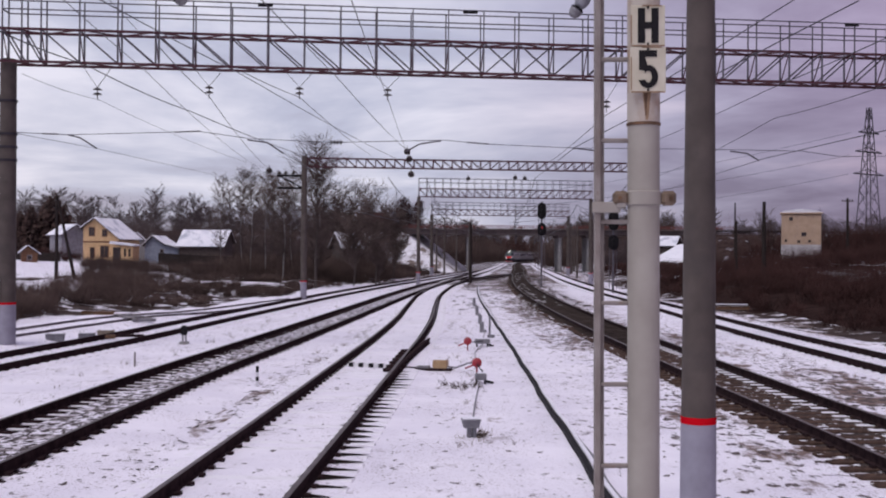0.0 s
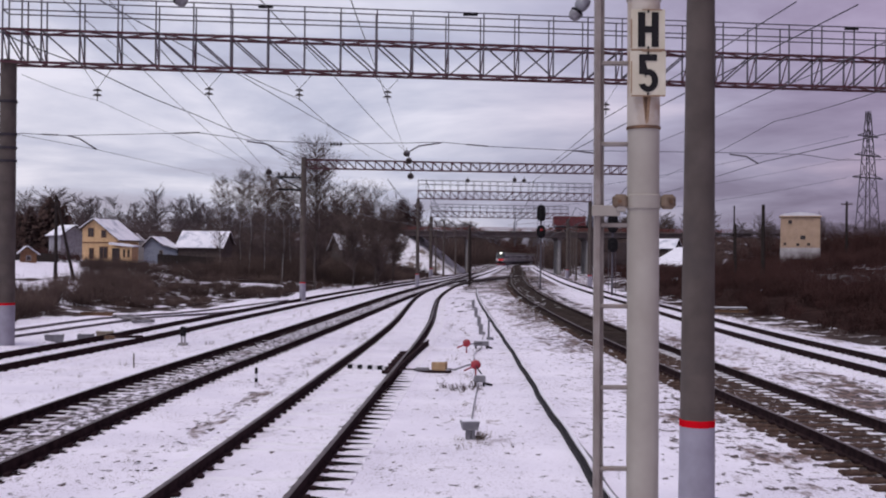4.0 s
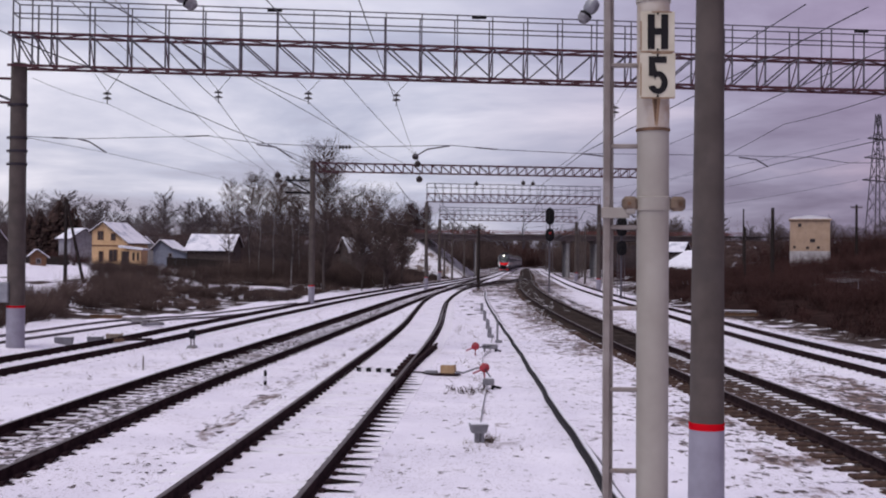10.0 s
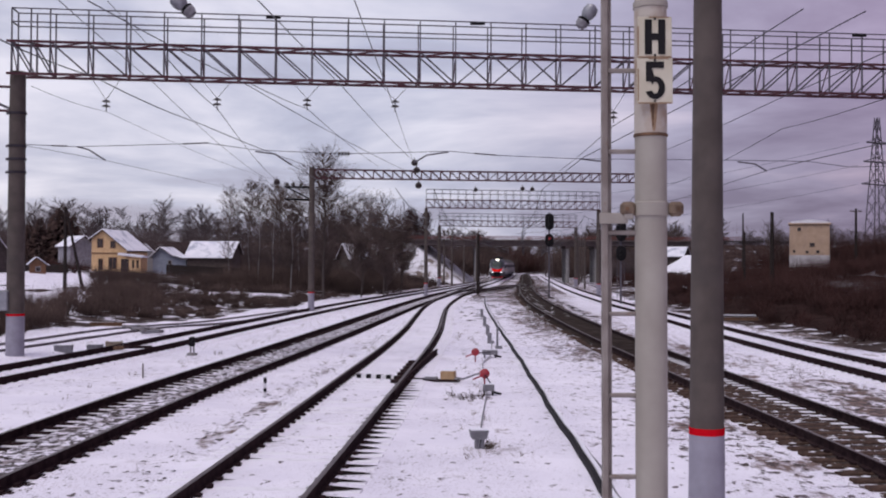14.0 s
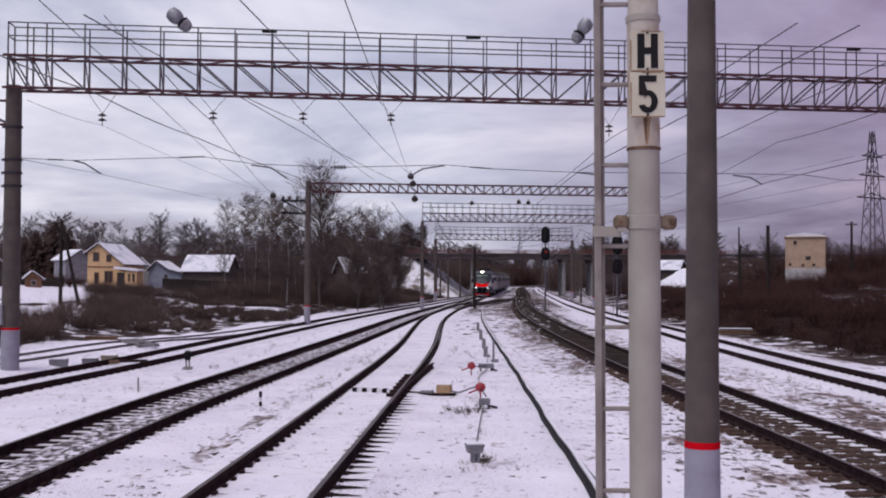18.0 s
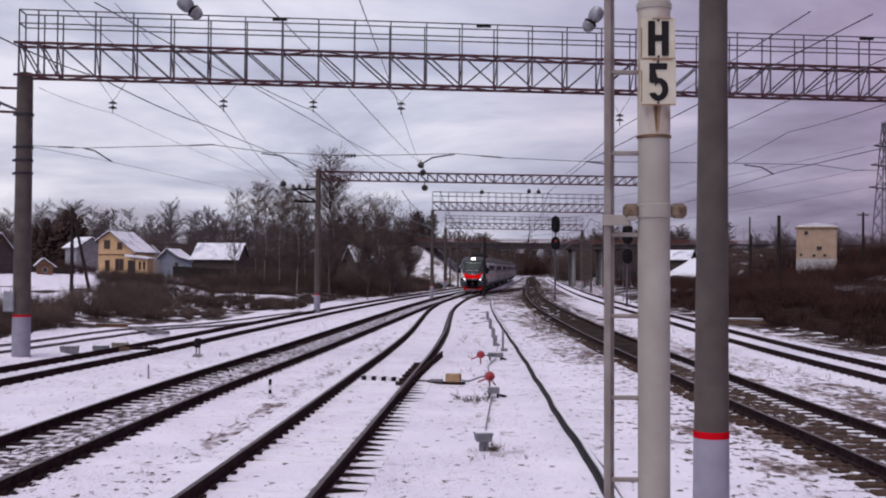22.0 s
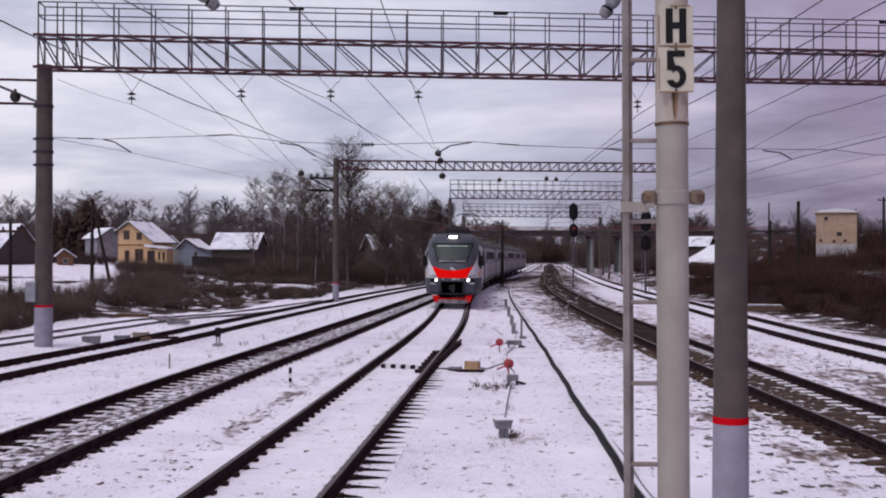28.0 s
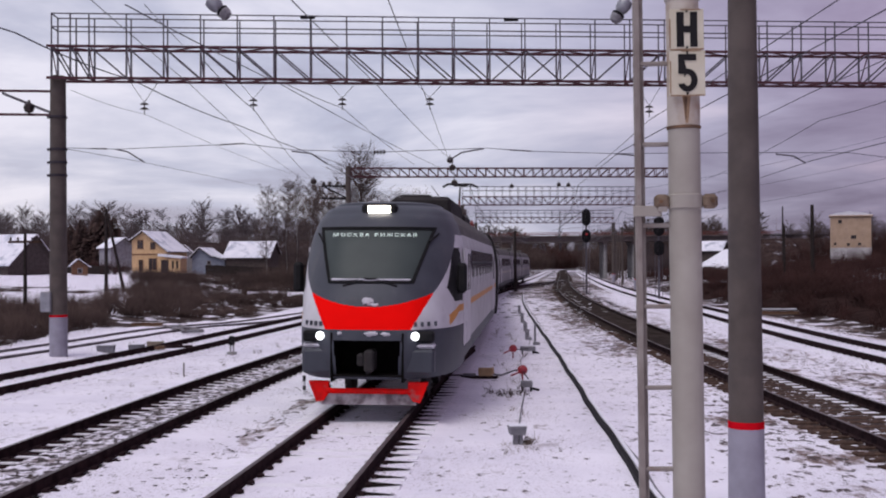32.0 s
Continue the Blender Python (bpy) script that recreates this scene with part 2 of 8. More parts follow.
SNOW = (0.80, 0.79, 0.85)
MAT = {
    "snow": mat("snow", SNOW, (0.72, 0.71, 0.78), 0.9, 0.75, bump=0.35, bscale=9),
    "ballast_snow": mat("ballast_with_snow", (0.72, 0.71, 0.76), (0.13, 0.11, 0.11), 2.2, 0.9, bump=0.8, bscale=24, lo=0.42, hi=0.60),
    "ballast": mat("ballast", (0.085, 0.066, 0.062), (0.028, 0.023, 0.023), 14, 0.95, bump=1.0, bscale=30, col3=(0.66, 0.64, 0.70), scale3=5.0, lo3=0.55, hi3=0.62, spec=0.03),
    "ballast_dark": mat("dark_ballast", (0.034, 0.025, 0.023), (0.012, 0.010, 0.010), 14, 1.0, bump=1.0, bscale=30, spec=0.0),
    "ballast_far": mat("oily_ballast", (0.062, 0.047, 0.039), (0.016, 0.012, 0.011), 2.2, 1.0, bump=1.0, bscale=30, spec=0.02, col3=(0.030, 0.022, 0.020), scale3=0.9, lo3=0.46, hi3=0.62),
    "pale_wall": mat("pale_boards", (0.27, 0.26, 0.29), (0.19, 0.18, 0.20), 2, 0.85),
    "rail": mat("rusty_rail", (0.040, 0.024, 0.025), (0.020, 0.012, 0.014), 6, 0.95, 0.0, bump=0.2, spec=0.03),
    "railtop": mat("worn_rail_head", (0.10, 0.078, 0.078), (0.06, 0.045, 0.047), 5, 0.55, 0.15),
    "sleeper_snow": mat("snowed_sleeper", (0.78, 0.76, 0.82), (0.60, 0.57, 0.62), 3.5, 0.85, bump=0.3, lo=0.3, hi=0.5),
    "sleeper_wood": mat("creosoted_wood", (0.092, 0.058, 0.045), (0.040, 0.027, 0.023), 9, 0.9, bump=0.5, island=0.25, spec=0.03),
    "sleeper_conc": mat("sleeper_concrete", (0.42, 0.41, 0.43), (0.28, 0.27, 0.29), 5, 0.9, bump=0.3, col3=(0.74, 0.73, 0.78), scale3=4, lo3=0.47, hi3=0.55),
    "concrete": mat("weathered_concrete", (0.100, 0.080, 0.072), (0.070, 0.055, 0.050), 3, 0.9, bump=0.25, bscale=30, col3=(0.06, 0.05, 0.05), scale3=1.2, lo3=0.52, hi3=0.75),
    "concrete_dark": mat("dark_concrete", (0.105, 0.09, 0.088), (0.06, 0.052, 0.052), 2.5, 0.9, bump=0.3),
    "concrete_light": mat("light_concrete", (0.30, 0.29, 0.29), (0.21, 0.20, 0.205), 2, 0.9, bump=0.2),
    "base_paint": mat("grey_white_base_paint", (0.30, 0.285, 0.345), (0.24, 0.225, 0.275), 4, 0.7, bump=0.2, col3=(0.24, 0.22, 0.25), scale3=3.0, lo3=0.62, hi3=0.75),
    "red_band": mat("red_band_paint", (0.56, 0.006, 0.014), (0.44, 0.006, 0.014), 5, 0.75, spec=0.0),
    "mast_white": mat("chalky_mast_paint", (0.365, 0.333, 0.295), (0.30, 0.268, 0.235), 4, 0.65, bump=0.12, bscale=18, col3=(0.36, 0.29, 0.23), scale3=3.5, lo3=0.63, hi3=0.78),
    "mast_stain": mat("rusty_mast_paint", (0.47, 0.42, 0.37), (0.30, 0.20, 0.13), 6, 0.75, bump=0.2, lo=0.3, hi=0.55),
    "ladder_grey": mat("ladder_paint", (0.28, 0.245, 0.225), (0.19, 0.155, 0.14), 7, 0.65, 0.1, bump=0.15, col3=(0.20, 0.12, 0.08), scale3=9, lo3=0.62, hi3=0.72),
    "plate": mat("enamel_plate", (0.60, 0.555, 0.45), (0.52, 0.47, 0.36), 7, 0.45, col3=(0.45, 0.25, 0.10), scale3=9, lo3=0.66, hi3=0.76),
    "black": mat("black_paint", (0.018, 0.016, 0.018), (0.010, 0.009, 0.011), 6, 0.8, spec=0.15),
    "steel_red": mat("red_oxide_steel", (0.092, 0.030, 0.040), (0.058, 0.021, 0.029), 4, 0.75, 0.1),
    "steel": mat("grey_steel", (0.125, 0.115, 0.135), (0.085, 0.075, 0.09), 4, 0.6, 0.4),
    "pylon_steel": mat("dark_old_steel", (0.055, 0.048, 0.058), (0.038, 0.033, 0.040), 2, 0.8, spec=0.1),
    "steel_light": mat("galvanised_steel", (0.34, 0.34, 0.37), (0.25, 0.25, 0.28), 5, 0.5, 0.5),
    "wire": mat("wire", (0.07, 0.065, 0.08), (0.05, 0.045, 0.055), 4, 0.6, 0.3),
    "porcelain": mat("brown_porcelain", (0.035, 0.022, 0.02), (0.02, 0.014, 0.013), 8, 0.3),
    "twig": mat("bare_twigs", (0.122, 0.092, 0.086), (0.070, 0.052, 0.049), 1.2, 0.95, spec=0.05, island=0.35),
    "brush": mat("dry_brush", (0.088, 0.061, 0.055), (0.042, 0.029, 0.027), 0.35, 0.95, spec=0.05, island=0.45),
    # distance haze is mixed into the base colour of the far twigs
    "far_twig": mat("hazed_far_twigs", (0.135, 0.108, 0.116), (0.085, 0.068, 0.074), 0.2, 0.95, spec=0.05, island=0.25),
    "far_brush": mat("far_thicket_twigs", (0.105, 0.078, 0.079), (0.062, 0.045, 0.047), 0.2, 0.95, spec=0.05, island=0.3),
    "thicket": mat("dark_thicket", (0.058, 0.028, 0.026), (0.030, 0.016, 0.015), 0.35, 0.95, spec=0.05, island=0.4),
    "rust": mat("deep_rust", (0.17, 0.095, 0.055), (0.09, 0.05, 0.03), 14, 0.85, bump=0.3),
    "rust_pale": mat("thin_orange_rust", (0.30, 0.20, 0.125), (0.22, 0.135, 0.08), 20, 0.85, bump=0.2),
    "rust_paint": mat("rusted_lug_paint", (0.20, 0.145, 0.105), (0.10, 0.065, 0.045), 14, 0.85, bump=0.3),
    "snowy_rail": mat("snow_dusted_rail", (0.22, 0.20, 0.21), (0.10, 0.085, 0.088), 3, 0.9),
    "glass_bowl": mat("dull_glass_bowl", (0.30, 0.29, 0.31), (0.16, 0.15, 0.165), 5, 0.25, spec=0.6),
    "old_wood": mat("blackened_wood", (0.045, 0.036, 0.034), (0.026, 0.021, 0.02), 6, 0.9, bump=0.3, spec=0.03),
    "bank_litter": mat("frosted_leaf_litter", (0.060, 0.040, 0.037), (0.032, 0.022, 0.021), 1.1, 0.95, spec=0.0, bump=0.8, bscale=6, col3=(0.34, 0.32, 0.36), scale3=0.40, lo3=0.58, hi3=0.66),
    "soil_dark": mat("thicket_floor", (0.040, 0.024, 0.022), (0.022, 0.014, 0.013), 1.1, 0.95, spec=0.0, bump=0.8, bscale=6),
    "conifer": mat("reddish_dark_foliage", (0.085, 0.048, 0.041), (0.042, 0.026, 0.023), 2, 0.95, island=0.4),
    "grass": mat("dead_grass", (0.21, 0.16, 0.12), (0.12, 0.09, 0.075), 3, 0.95, island=0.4),
    "bark": mat("bark", (0.085, 0.068, 0.062), (0.045, 0.036, 0.034), 5, 0.95, bump=0.6),
    "birch": mat("birch_bark", (0.34, 0.32, 0.32), (0.10, 0.09, 0.09), 5, 0.9),
    "soil": mat("brush_floor", (0.075, 0.056, 0.052), (0.045, 0.034, 0.033), 1.1, 0.95, spec=0.0, bump=0.8, bscale=6, col3=(0.70, 0.68, 0.75), scale3=0.42, lo3=0.53, hi3=0.56),
}


def snow_ground(name, density, specks, dirt=(0.36, 0.32, 0.35), lo=0.60, hi=0.74, long=(1, 1, 1), worn=False):
    """Thin snow with stones and stalks showing through, denser in patches."""
    m = bpy.data.materials.new(name)
    m.use_nodes = True
    nt = m.node_tree
    N, L = nt.nodes.new, nt.links.new
    bs = nt.nodes["Principled BSDF"]
    bs.inputs["Roughness"].default_value, bs.inputs["Specular IOR Level"].default_value = 0.85, 0.2
    tc = N("ShaderNodeTexCoord")

    def tex(scale, detail, rough, lo, hi, stretch=(1, 1, 1)):
        mp = N("ShaderNodeMapping")
        mp.inputs["Scale"].default_value = stretch
        L(tc.outputs["Object"], mp.inputs["Vector"])
        n = N("ShaderNodeTexNoise")
        n.inputs["Scale"].default_value, n.inputs["Detail"].default_value, n.inputs["Roughness"].default_value = scale, detail, rough
        L(mp.outputs[0], n.inputs["Vector"])
        r = N("ShaderNodeMapRange")
        r.inputs[1].default_value, r.inputs[2].default_value = lo, hi
        L(n.outputs[0], r.inputs[0])
        return r.outputs[0], n.outputs[0]

    def times(a, b):
        k = N("ShaderNodeMath")
        k.operation = "MULTIPLY"
        L(a, k.inputs[0])
        L(b, k.inputs[1])
        return k.outputs[0]

    def blend(f, a, b):
        k = N("ShaderNodeMix")
        k.data_type = "RGBA"
        L(f, k.inputs[0])
        for v, i in ((a, 6), (b, 7)):
            if isinstance(v, tuple):
                k.inputs[i].default_value = (*v, 1)
            else:
                L(v, k.inputs[i])
        return k.outputs[2]

    tone, _ = tex(0.7, 4, 0.5, 0.35, 0.65)
    snow = blend(tone, (0.73, 0.70, 0.79), (0.82, 0.79, 0.87))
    patch, _ = tex(0.45, 3, 0.6, 0.40 - density, 0.62 - density)
    speck, raw = tex(6.0, 3, 0.6, specks, specks + 0.035, (1, 0.7, 1))
    fine, _ = tex(30.0, 2, 0.5, 0.60, 0.66)
    stain, _ = tex(1.6, 5, 0.65, lo, hi, long)
    col = blend(times(stain, patch), snow, dirt)
    col = blend(times(fine, patch), col, (0.30, 0.26, 0.27))
    col = blend(times(speck, patch), col, (0.075, 0.060, 0.062))
    if worn:
        # trodden, gravelly and oily ground where the mesh carries wear
        at = N("ShaderNodeAttribute")
        at.attribute_name = "wear"

        def above(scale, detail, rough, lo, gain, width, stretch):
            _, raw = tex(scale, detail, rough, 0, 1, stretch)
            k = N("ShaderNodeMath")
            k.operation = "MULTIPLY_ADD"
            k.inputs[1].default_value = gain
            L(at.outputs["Fac"], k.inputs[0])
            L(raw, k.inputs[2])
            r = N("ShaderNodeMapRange")
            r.inputs[1].default_value, r.inputs[2].default_value = lo, lo + width
            L(k.outputs[0], r.inputs[0])
            return r.outputs[0]
        col = blend(above(1.3, 6, 0.68, 0.64, 0.30, 0.09, (1, 0.45, 1)), col, (0.17, 0.118, 0.105))
        col = blend(above(5.0, 4, 0.62, 0.635, 0.23, 0.05, (1, 0.6, 1)), col, (0.070, 0.052, 0.050))
    L(col, bs.inputs["Base Color"])
    _, hb = tex(5.0, 6, 0.6, 0, 1)
    bp = N("ShaderNodeBump")
    bp.inputs["Strength"].default_value, bp.inputs["Distance"].default_value = 0.55, 0.05
    L(hb, bp.inputs["Height"])
    L(bp.outputs[0], bs.inputs["Normal"])
    return m


MAT["ground"] = snow_ground("snowy_ground", 0.02, 0.64, worn=True)
MAT["ground_stony"] = snow_ground("stony_snow", 0.14, 0.575)
MAT["bed_snow"] = snow_ground("snowed_ballast", 0.28, 0.495, (0.25, 0.21, 0.22), 0.50, 0.62)
MAT["ground_dirty"] = snow_ground("trampled_snow", 0.20, 0.54, (0.15, 0.105, 0.092), 0.47, 0.56, (1, 0.35, 1))


# ---------------------------------------------------------------- mesh helpers
class M:
    """Gathers verts and faces, with a material slot for each face."""

    def __init__(self):
        self.v, self.f, self.m = [], [], []

    def add(self, verts, faces, slot=0):
        o = len(self.v)
        self.v.extend(tuple(p) for p in verts)
        self.f.extend(tuple(i + o for i in q) for q in faces)
        self.m.extend([slot] * len(faces))
        return self

    def box(self, c, s, slot=0, bev=0.0, rot=None):
        hx, hy, hz = s[0] / 2, s[1] / 2, s[2] / 2
        if bev <= 0:
            vs = [(x, y, z) for x in (-hx, hx) for y in (-hy, hy) for z in (-hz, hz)]
            fs = [(0, 1, 3, 2), (4, 6, 7, 5), (0, 4, 5, 1), (2, 3, 7, 6), (0, 2, 6, 4), (1, 5, 7, 3)]
        else:
            b = min(bev, hx * 0.9, hy * 0.9, hz * 0.9)
            vs, idx = [], {}
            for i, sx in enumerate((-1, 1)):
                for j, sy in enumerate((-1, 1)):
                    for k, sz in enumerate((-1, 1)):
                        idx[i, j, k] = len(vs)
                        vs += [(sx * hx, sy * (hy - b), sz * (hz - b)), (sx * (hx - b), sy * hy, sz * (hz - b)), (sx * (hx - b), sy * (hy - b), sz * hz)]
            g = lambda i, j, k, a: idx[i, j, k] + a
            fs = []
            for i in (0, 1):
                q = [g(i, 0, 0, 0), g(i, 0, 1, 0), g(i, 1, 1, 0), g(i, 1, 0, 0)]
                fs.append(tuple(q if i == 0 else q[::-1]))
                q = [g(0, i, 0, 1), g(1, i, 0, 1), g(1, i, 1, 1), g(0, i, 1, 1)]
                fs.append(tuple(q if i == 0 else q[::-1]))
                q = [g(0, 0, i, 2), g(0, 1, i, 2), g(1, 1, i, 2), g(1, 0, i, 2)]
                fs.append(tuple(q if i == 0 else q[::-1]))
            for i in (0, 1):
                for j in (0, 1):
                    fs.append((g(i, j, 0, 0), g(i, j, 1, 0), g(i, j, 1, 1), g(i, j, 0, 1)))
                    fs.append((g(i, 0, j, 0), g(i, 1, j, 0), g(i, 1, j, 2), g(i, 0, j, 2)))
                    fs.append((g(0, i, j, 1), g(1, i, j, 1), g(1, i, j, 2), g(0, i, j, 2)))
            for i in (0, 1):
                for j in (0, 1):
                    for k in (0, 1):
                        fs.append((g(i, j, k, 0), g(i, j, k, 1), g(i, j, k, 2)))
        if rot is not None:
            vs = [rot @ Vector(p) for p in vs]
        return self.add([(p[0] + c[0], p[1] + c[1], p[2] + c[2]) for p in vs], fs, slot)

    def tube(self, p, q, r0, r1=None, n=8, slot=0, caps=True):
        r1 = r0 if r1 is None else r1
        p, q = Vector(p), Vector(q)
        d = (q - p)
        if d.length < 1e-6:
            return self
        d.normalize()
        a = d.orthogonal().normalized()
        b = d.cross(a)
        vs = []
        for c, r in ((p, r0), (q, r1)):
            for i in range(n):
                t = 2 * math.pi * i / n
                vs.append(c + (a * math.cos(t) + b * math.sin(t)) * r)
        fs = [(i, (i + 1) % n, n + (i + 1) % n, n + i) for i in range(n)]
        if caps:
            fs += [tuple(range(n))[::-1], tuple(range(n, 2 * n))]
        return self.add(vs, fs, slot)

    def bar(self, p, q, w, h=None, slot=0):
        """A square bar from p to q."""
        h = w if h is None else h
        p, q = Vector(p), Vector(q)
        d = (q - p).normalized()
        up = Vector((0, 0, 1)) if abs(d.z) < 0.95 else Vector((0, 1, 0))
        a = d.cross(up).normalized() * (w / 2)
        b = a.cross(d).normalized() * (h / 2)
        vs = [c + s * a + u * b for c in (p, q) for s, u in ((-1, -1), (1, -1), (1, 1), (-1, 1))]
        return self.add(vs, [(0, 1, 2, 3), (7, 6, 5, 4), (0, 4, 5, 1), (1, 5, 6, 2), (2, 6, 7, 3), (3, 7, 4, 0)], slot)

    def lathe(self, prof, n=16, at=(0, 0, 0), slot=0, rot=None):
        """prof: (radius, z) from below to above."""
        vs, fs = [], []
        for r, z in prof:
            for i in range(n):
                t = 2 * math.pi * i / n
                p = Vector((r * math.cos(t), r * math.sin(t), z))
                vs.append((rot @ p if rot is not None else p) + Vector(at))
        for k in range(len(prof) - 1):
            for i in range(n):
                j = (i + 1) % n
                fs.append((k * n + i, k * n + j, (k + 1) * n + j, (k + 1) * n + i))
        fs.append(tuple(range(n))[::-1])
        fs.append(tuple(range((len(prof) - 1) * n, len(prof) * n)))
        return self.add(vs, fs, slot)

    def sweep(self, pts, prof, slot=0, closed=True, slots=None):
        """prof: (side, up) points carried along pts, level and upright."""
        pts = [Vector(p) for p in pts]
        n = len(prof)
        vs, fs = [], []
        for i, p in enumerate(pts):
            d = pts[min(i + 1, len(pts) - 1)] - pts[max(i - 1, 0)]
            d.z = 0
            d.normalize()
            s = Vector((d.y, -d.x, 0))
            vs += [p + s * a + Vector((0, 0, b)) for a, b in prof]
        o = len(self.v)
        self.v.extend(tuple(p) for p in vs)
        for i in range(len(pts) - 1):
            for k in range(n if closed else n - 1):
                j = (k + 1) % n
                self.f.append((o + i * n + k, o + i * n + j, o + (i + 1) * n + j, o + (i + 1) * n + k))
                self.m.append(slots[k] if slots else slot)
        if closed:
            self.f += [tuple(o + k for k in range(n))[::-1], tuple(o + (len(pts) - 1) * n + k for k in range(n))]
            self.m += [slot, slot]
        return self

    def path(self, pts, r, n=6, slot=0):
        """One round tube along a line of points."""
        pts = [Vector(p) for p in pts]
        vs, fs = [], []
        for i, p in enumerate(pts):
            d = (pts[min(i + 1, len(pts) - 1)] - pts[max(i - 1, 0)]).normalized()
            a = d.cross(Vector((0.13, 0.31, 0.94))).normalized()
            b = d.cross(a)
            vs += [p + (a * math.cos(2 * math.pi * k / n) + b * math.sin(2 * math.pi * k / n)) * r for k in range(n)]
        for i in range(len(pts) - 1):
            fs += [(i * n + k, i * n + (k + 1) % n, (i + 1) * n + (k + 1) % n, (i + 1) * n + k) for k in range(n)]
        return self.add(vs, fs, slot)

    def prism(self, poly, depth, m=None, slot=0):
        """poly: (x, z) outline at y = 0, drawn out to y = depth."""
        n = len(poly)
        vs = [Vector((x, 0, z)) for x, z in poly] + [Vector((x, depth, z)) for x, z in poly]
        if m is not None:
            vs = [m @ p for p in vs]
        fs = [tuple(range(n)), tuple(range(n, 2 * n))[::-1]]
        fs += [(i, n + i, n + (i + 1) % n, (i + 1) % n) for i in range(n)]
        return self.add(vs, fs, slot)

    def data(self, name, mats, smooth=False):
        me = bpy.data.meshes.new(name)
        me.from_pydata(self.v, [], self.f)
        for m in mats:
            me.materials.append(m)
        if len(mats) > 1:
            me.polygons.foreach_set("material_index", self.m)
        if smooth:
            me.polygons.foreach_set("use_smooth", [True] * len(self.f))
            me.set_sharp_from_angle(angle=radians(35))
        me.update()
        return me


def materials(m):
    return [MAT[k] if isinstance(k, str) else k for k in (m if isinstance(m, (list, tuple)) else [m])]


def part(name, m, material, parent, label="", smooth=False):
    """Links a mesh as one object under a thing or part."""
    me = m.data(name, materials(material), smooth) if isinstance(m, M) else m
    ob = new(name, me)
    if parent is not None:
        ob.parent = parent
    return tagged(ob, label)


def thing(name, label, category, m=None, material=None, at=None, group="", kind="", smooth=False):
    """A top-level thing: an Empty at its base, or one mesh."""
    ob = new(name, m.data(name, materials(material), smooth) if m is not None else None)
    if at is not None:
        ob.matrix_basis = at
    return tagged(ob, label, category, group, kind)


def lettering(text, size, depth, material, name, gap=1.0):
    """Lettering as a mesh in the xz plane, centred, facing -y."""
    cu = bpy.data.curves.new(name, "FONT")
    cu.body, cu.size, cu.extrude = text, size, depth
    cu.space_character = gap
    cu.align_x, cu.align_y = "CENTER", "CENTER"
    ob = bpy.data.objects.new(name, cu)
    me = bpy.data.meshes.new_from_object(ob)
    me.transform(pose(0, 0, 0, 90, 0, 0))
    me.materials.clear()
    me.materials.append(MAT[material])
    bpy.data.objects.remove(ob)
    return me


def line(*pts):
    """A smooth x(y) through a few (x, y) points."""
    xs, ys = np.array([p[0] for p in pts], float), np.array([p[1] for p in pts], float)
    d = np.gradient(xs, ys)

    def at(y):
        y = float(y)
        if y <= ys[0]:
            return xs[0] + d[0] * (y - ys[0])
        if y >= ys[-1]:
            return xs[-1] + d[-1] * (y - ys[-1])
        i = int(np.searchsorted(ys, y)) - 1
        h = ys[i + 1] - ys[i]
        t = (y - ys[i]) / h
        return ((2 * t**3 - 3 * t**2 + 1) * xs[i] + (t**3 - 2 * t**2 + t) * h * d[i] + (-2 * t**3 + 3 * t**2) * xs[i + 1] + (t**3 - t**2) * h * d[i + 1])
    return at


def step(a, b, x):
    t = min(1.0, max(0.0, (x - a) / (b - a)))
    return t * t * (3 - 2 * t)


# ---------------------------------------------------------------- plan: track centre lines, x for each y
TRACK_A = line((-3.35, -5), (-2.58, 12.4), (-2.25, 20), (-1.92, 28), (-1.55, 37), (-1.28, 47), (-1.18, 60), (-1.0, 75), (-0.35, 90), (1.1, 112), (4.3, 152), (8.6, 205), (15.6, 295), (23.8, 390), (44, 480), (76, 570))
TRACK_B = line((-7.0, -5), (-6.6, 16), (-6.28, 24.5), (-5.65, 34), (-4.95, 45), (-4.05, 60), (-2.95, 78), (-1.2, 100), (1.2, 125), (4.25, 155), (6.6, 180))
TRACK_C = line((-13.2, 5), (-11.6, 28), (-10.75, 36), (-10.1, 45), (-9.25, 56), (-7.7, 75), (-5.6, 95), (-2.0, 125), (1.9, 158), (6.4, 195))
TRACK_D = line((6.9, -5), (6.98, 17), (6.78, 23), (6.58, 32), (6.38, 45), (6.40, 60), (6.75, 80), (7.9, 108), (10.2, 145), (14.2, 200), (20.6, 295), (28.9, 390), (49, 480))
TRACK_E = line((12.4, -5), (12.1, 29), (12.0, 38), (12.1, 48), (12.5, 62), (12.75, 80), (14.0, 115), (16.0, 150), (19.2, 200), (25.6, 295), (33.6, 390))
TRACK_F = line((-16.6, 20), (-14.6, 36), (-13.35, 46), (-11.3, 58), (-8.9, 72))


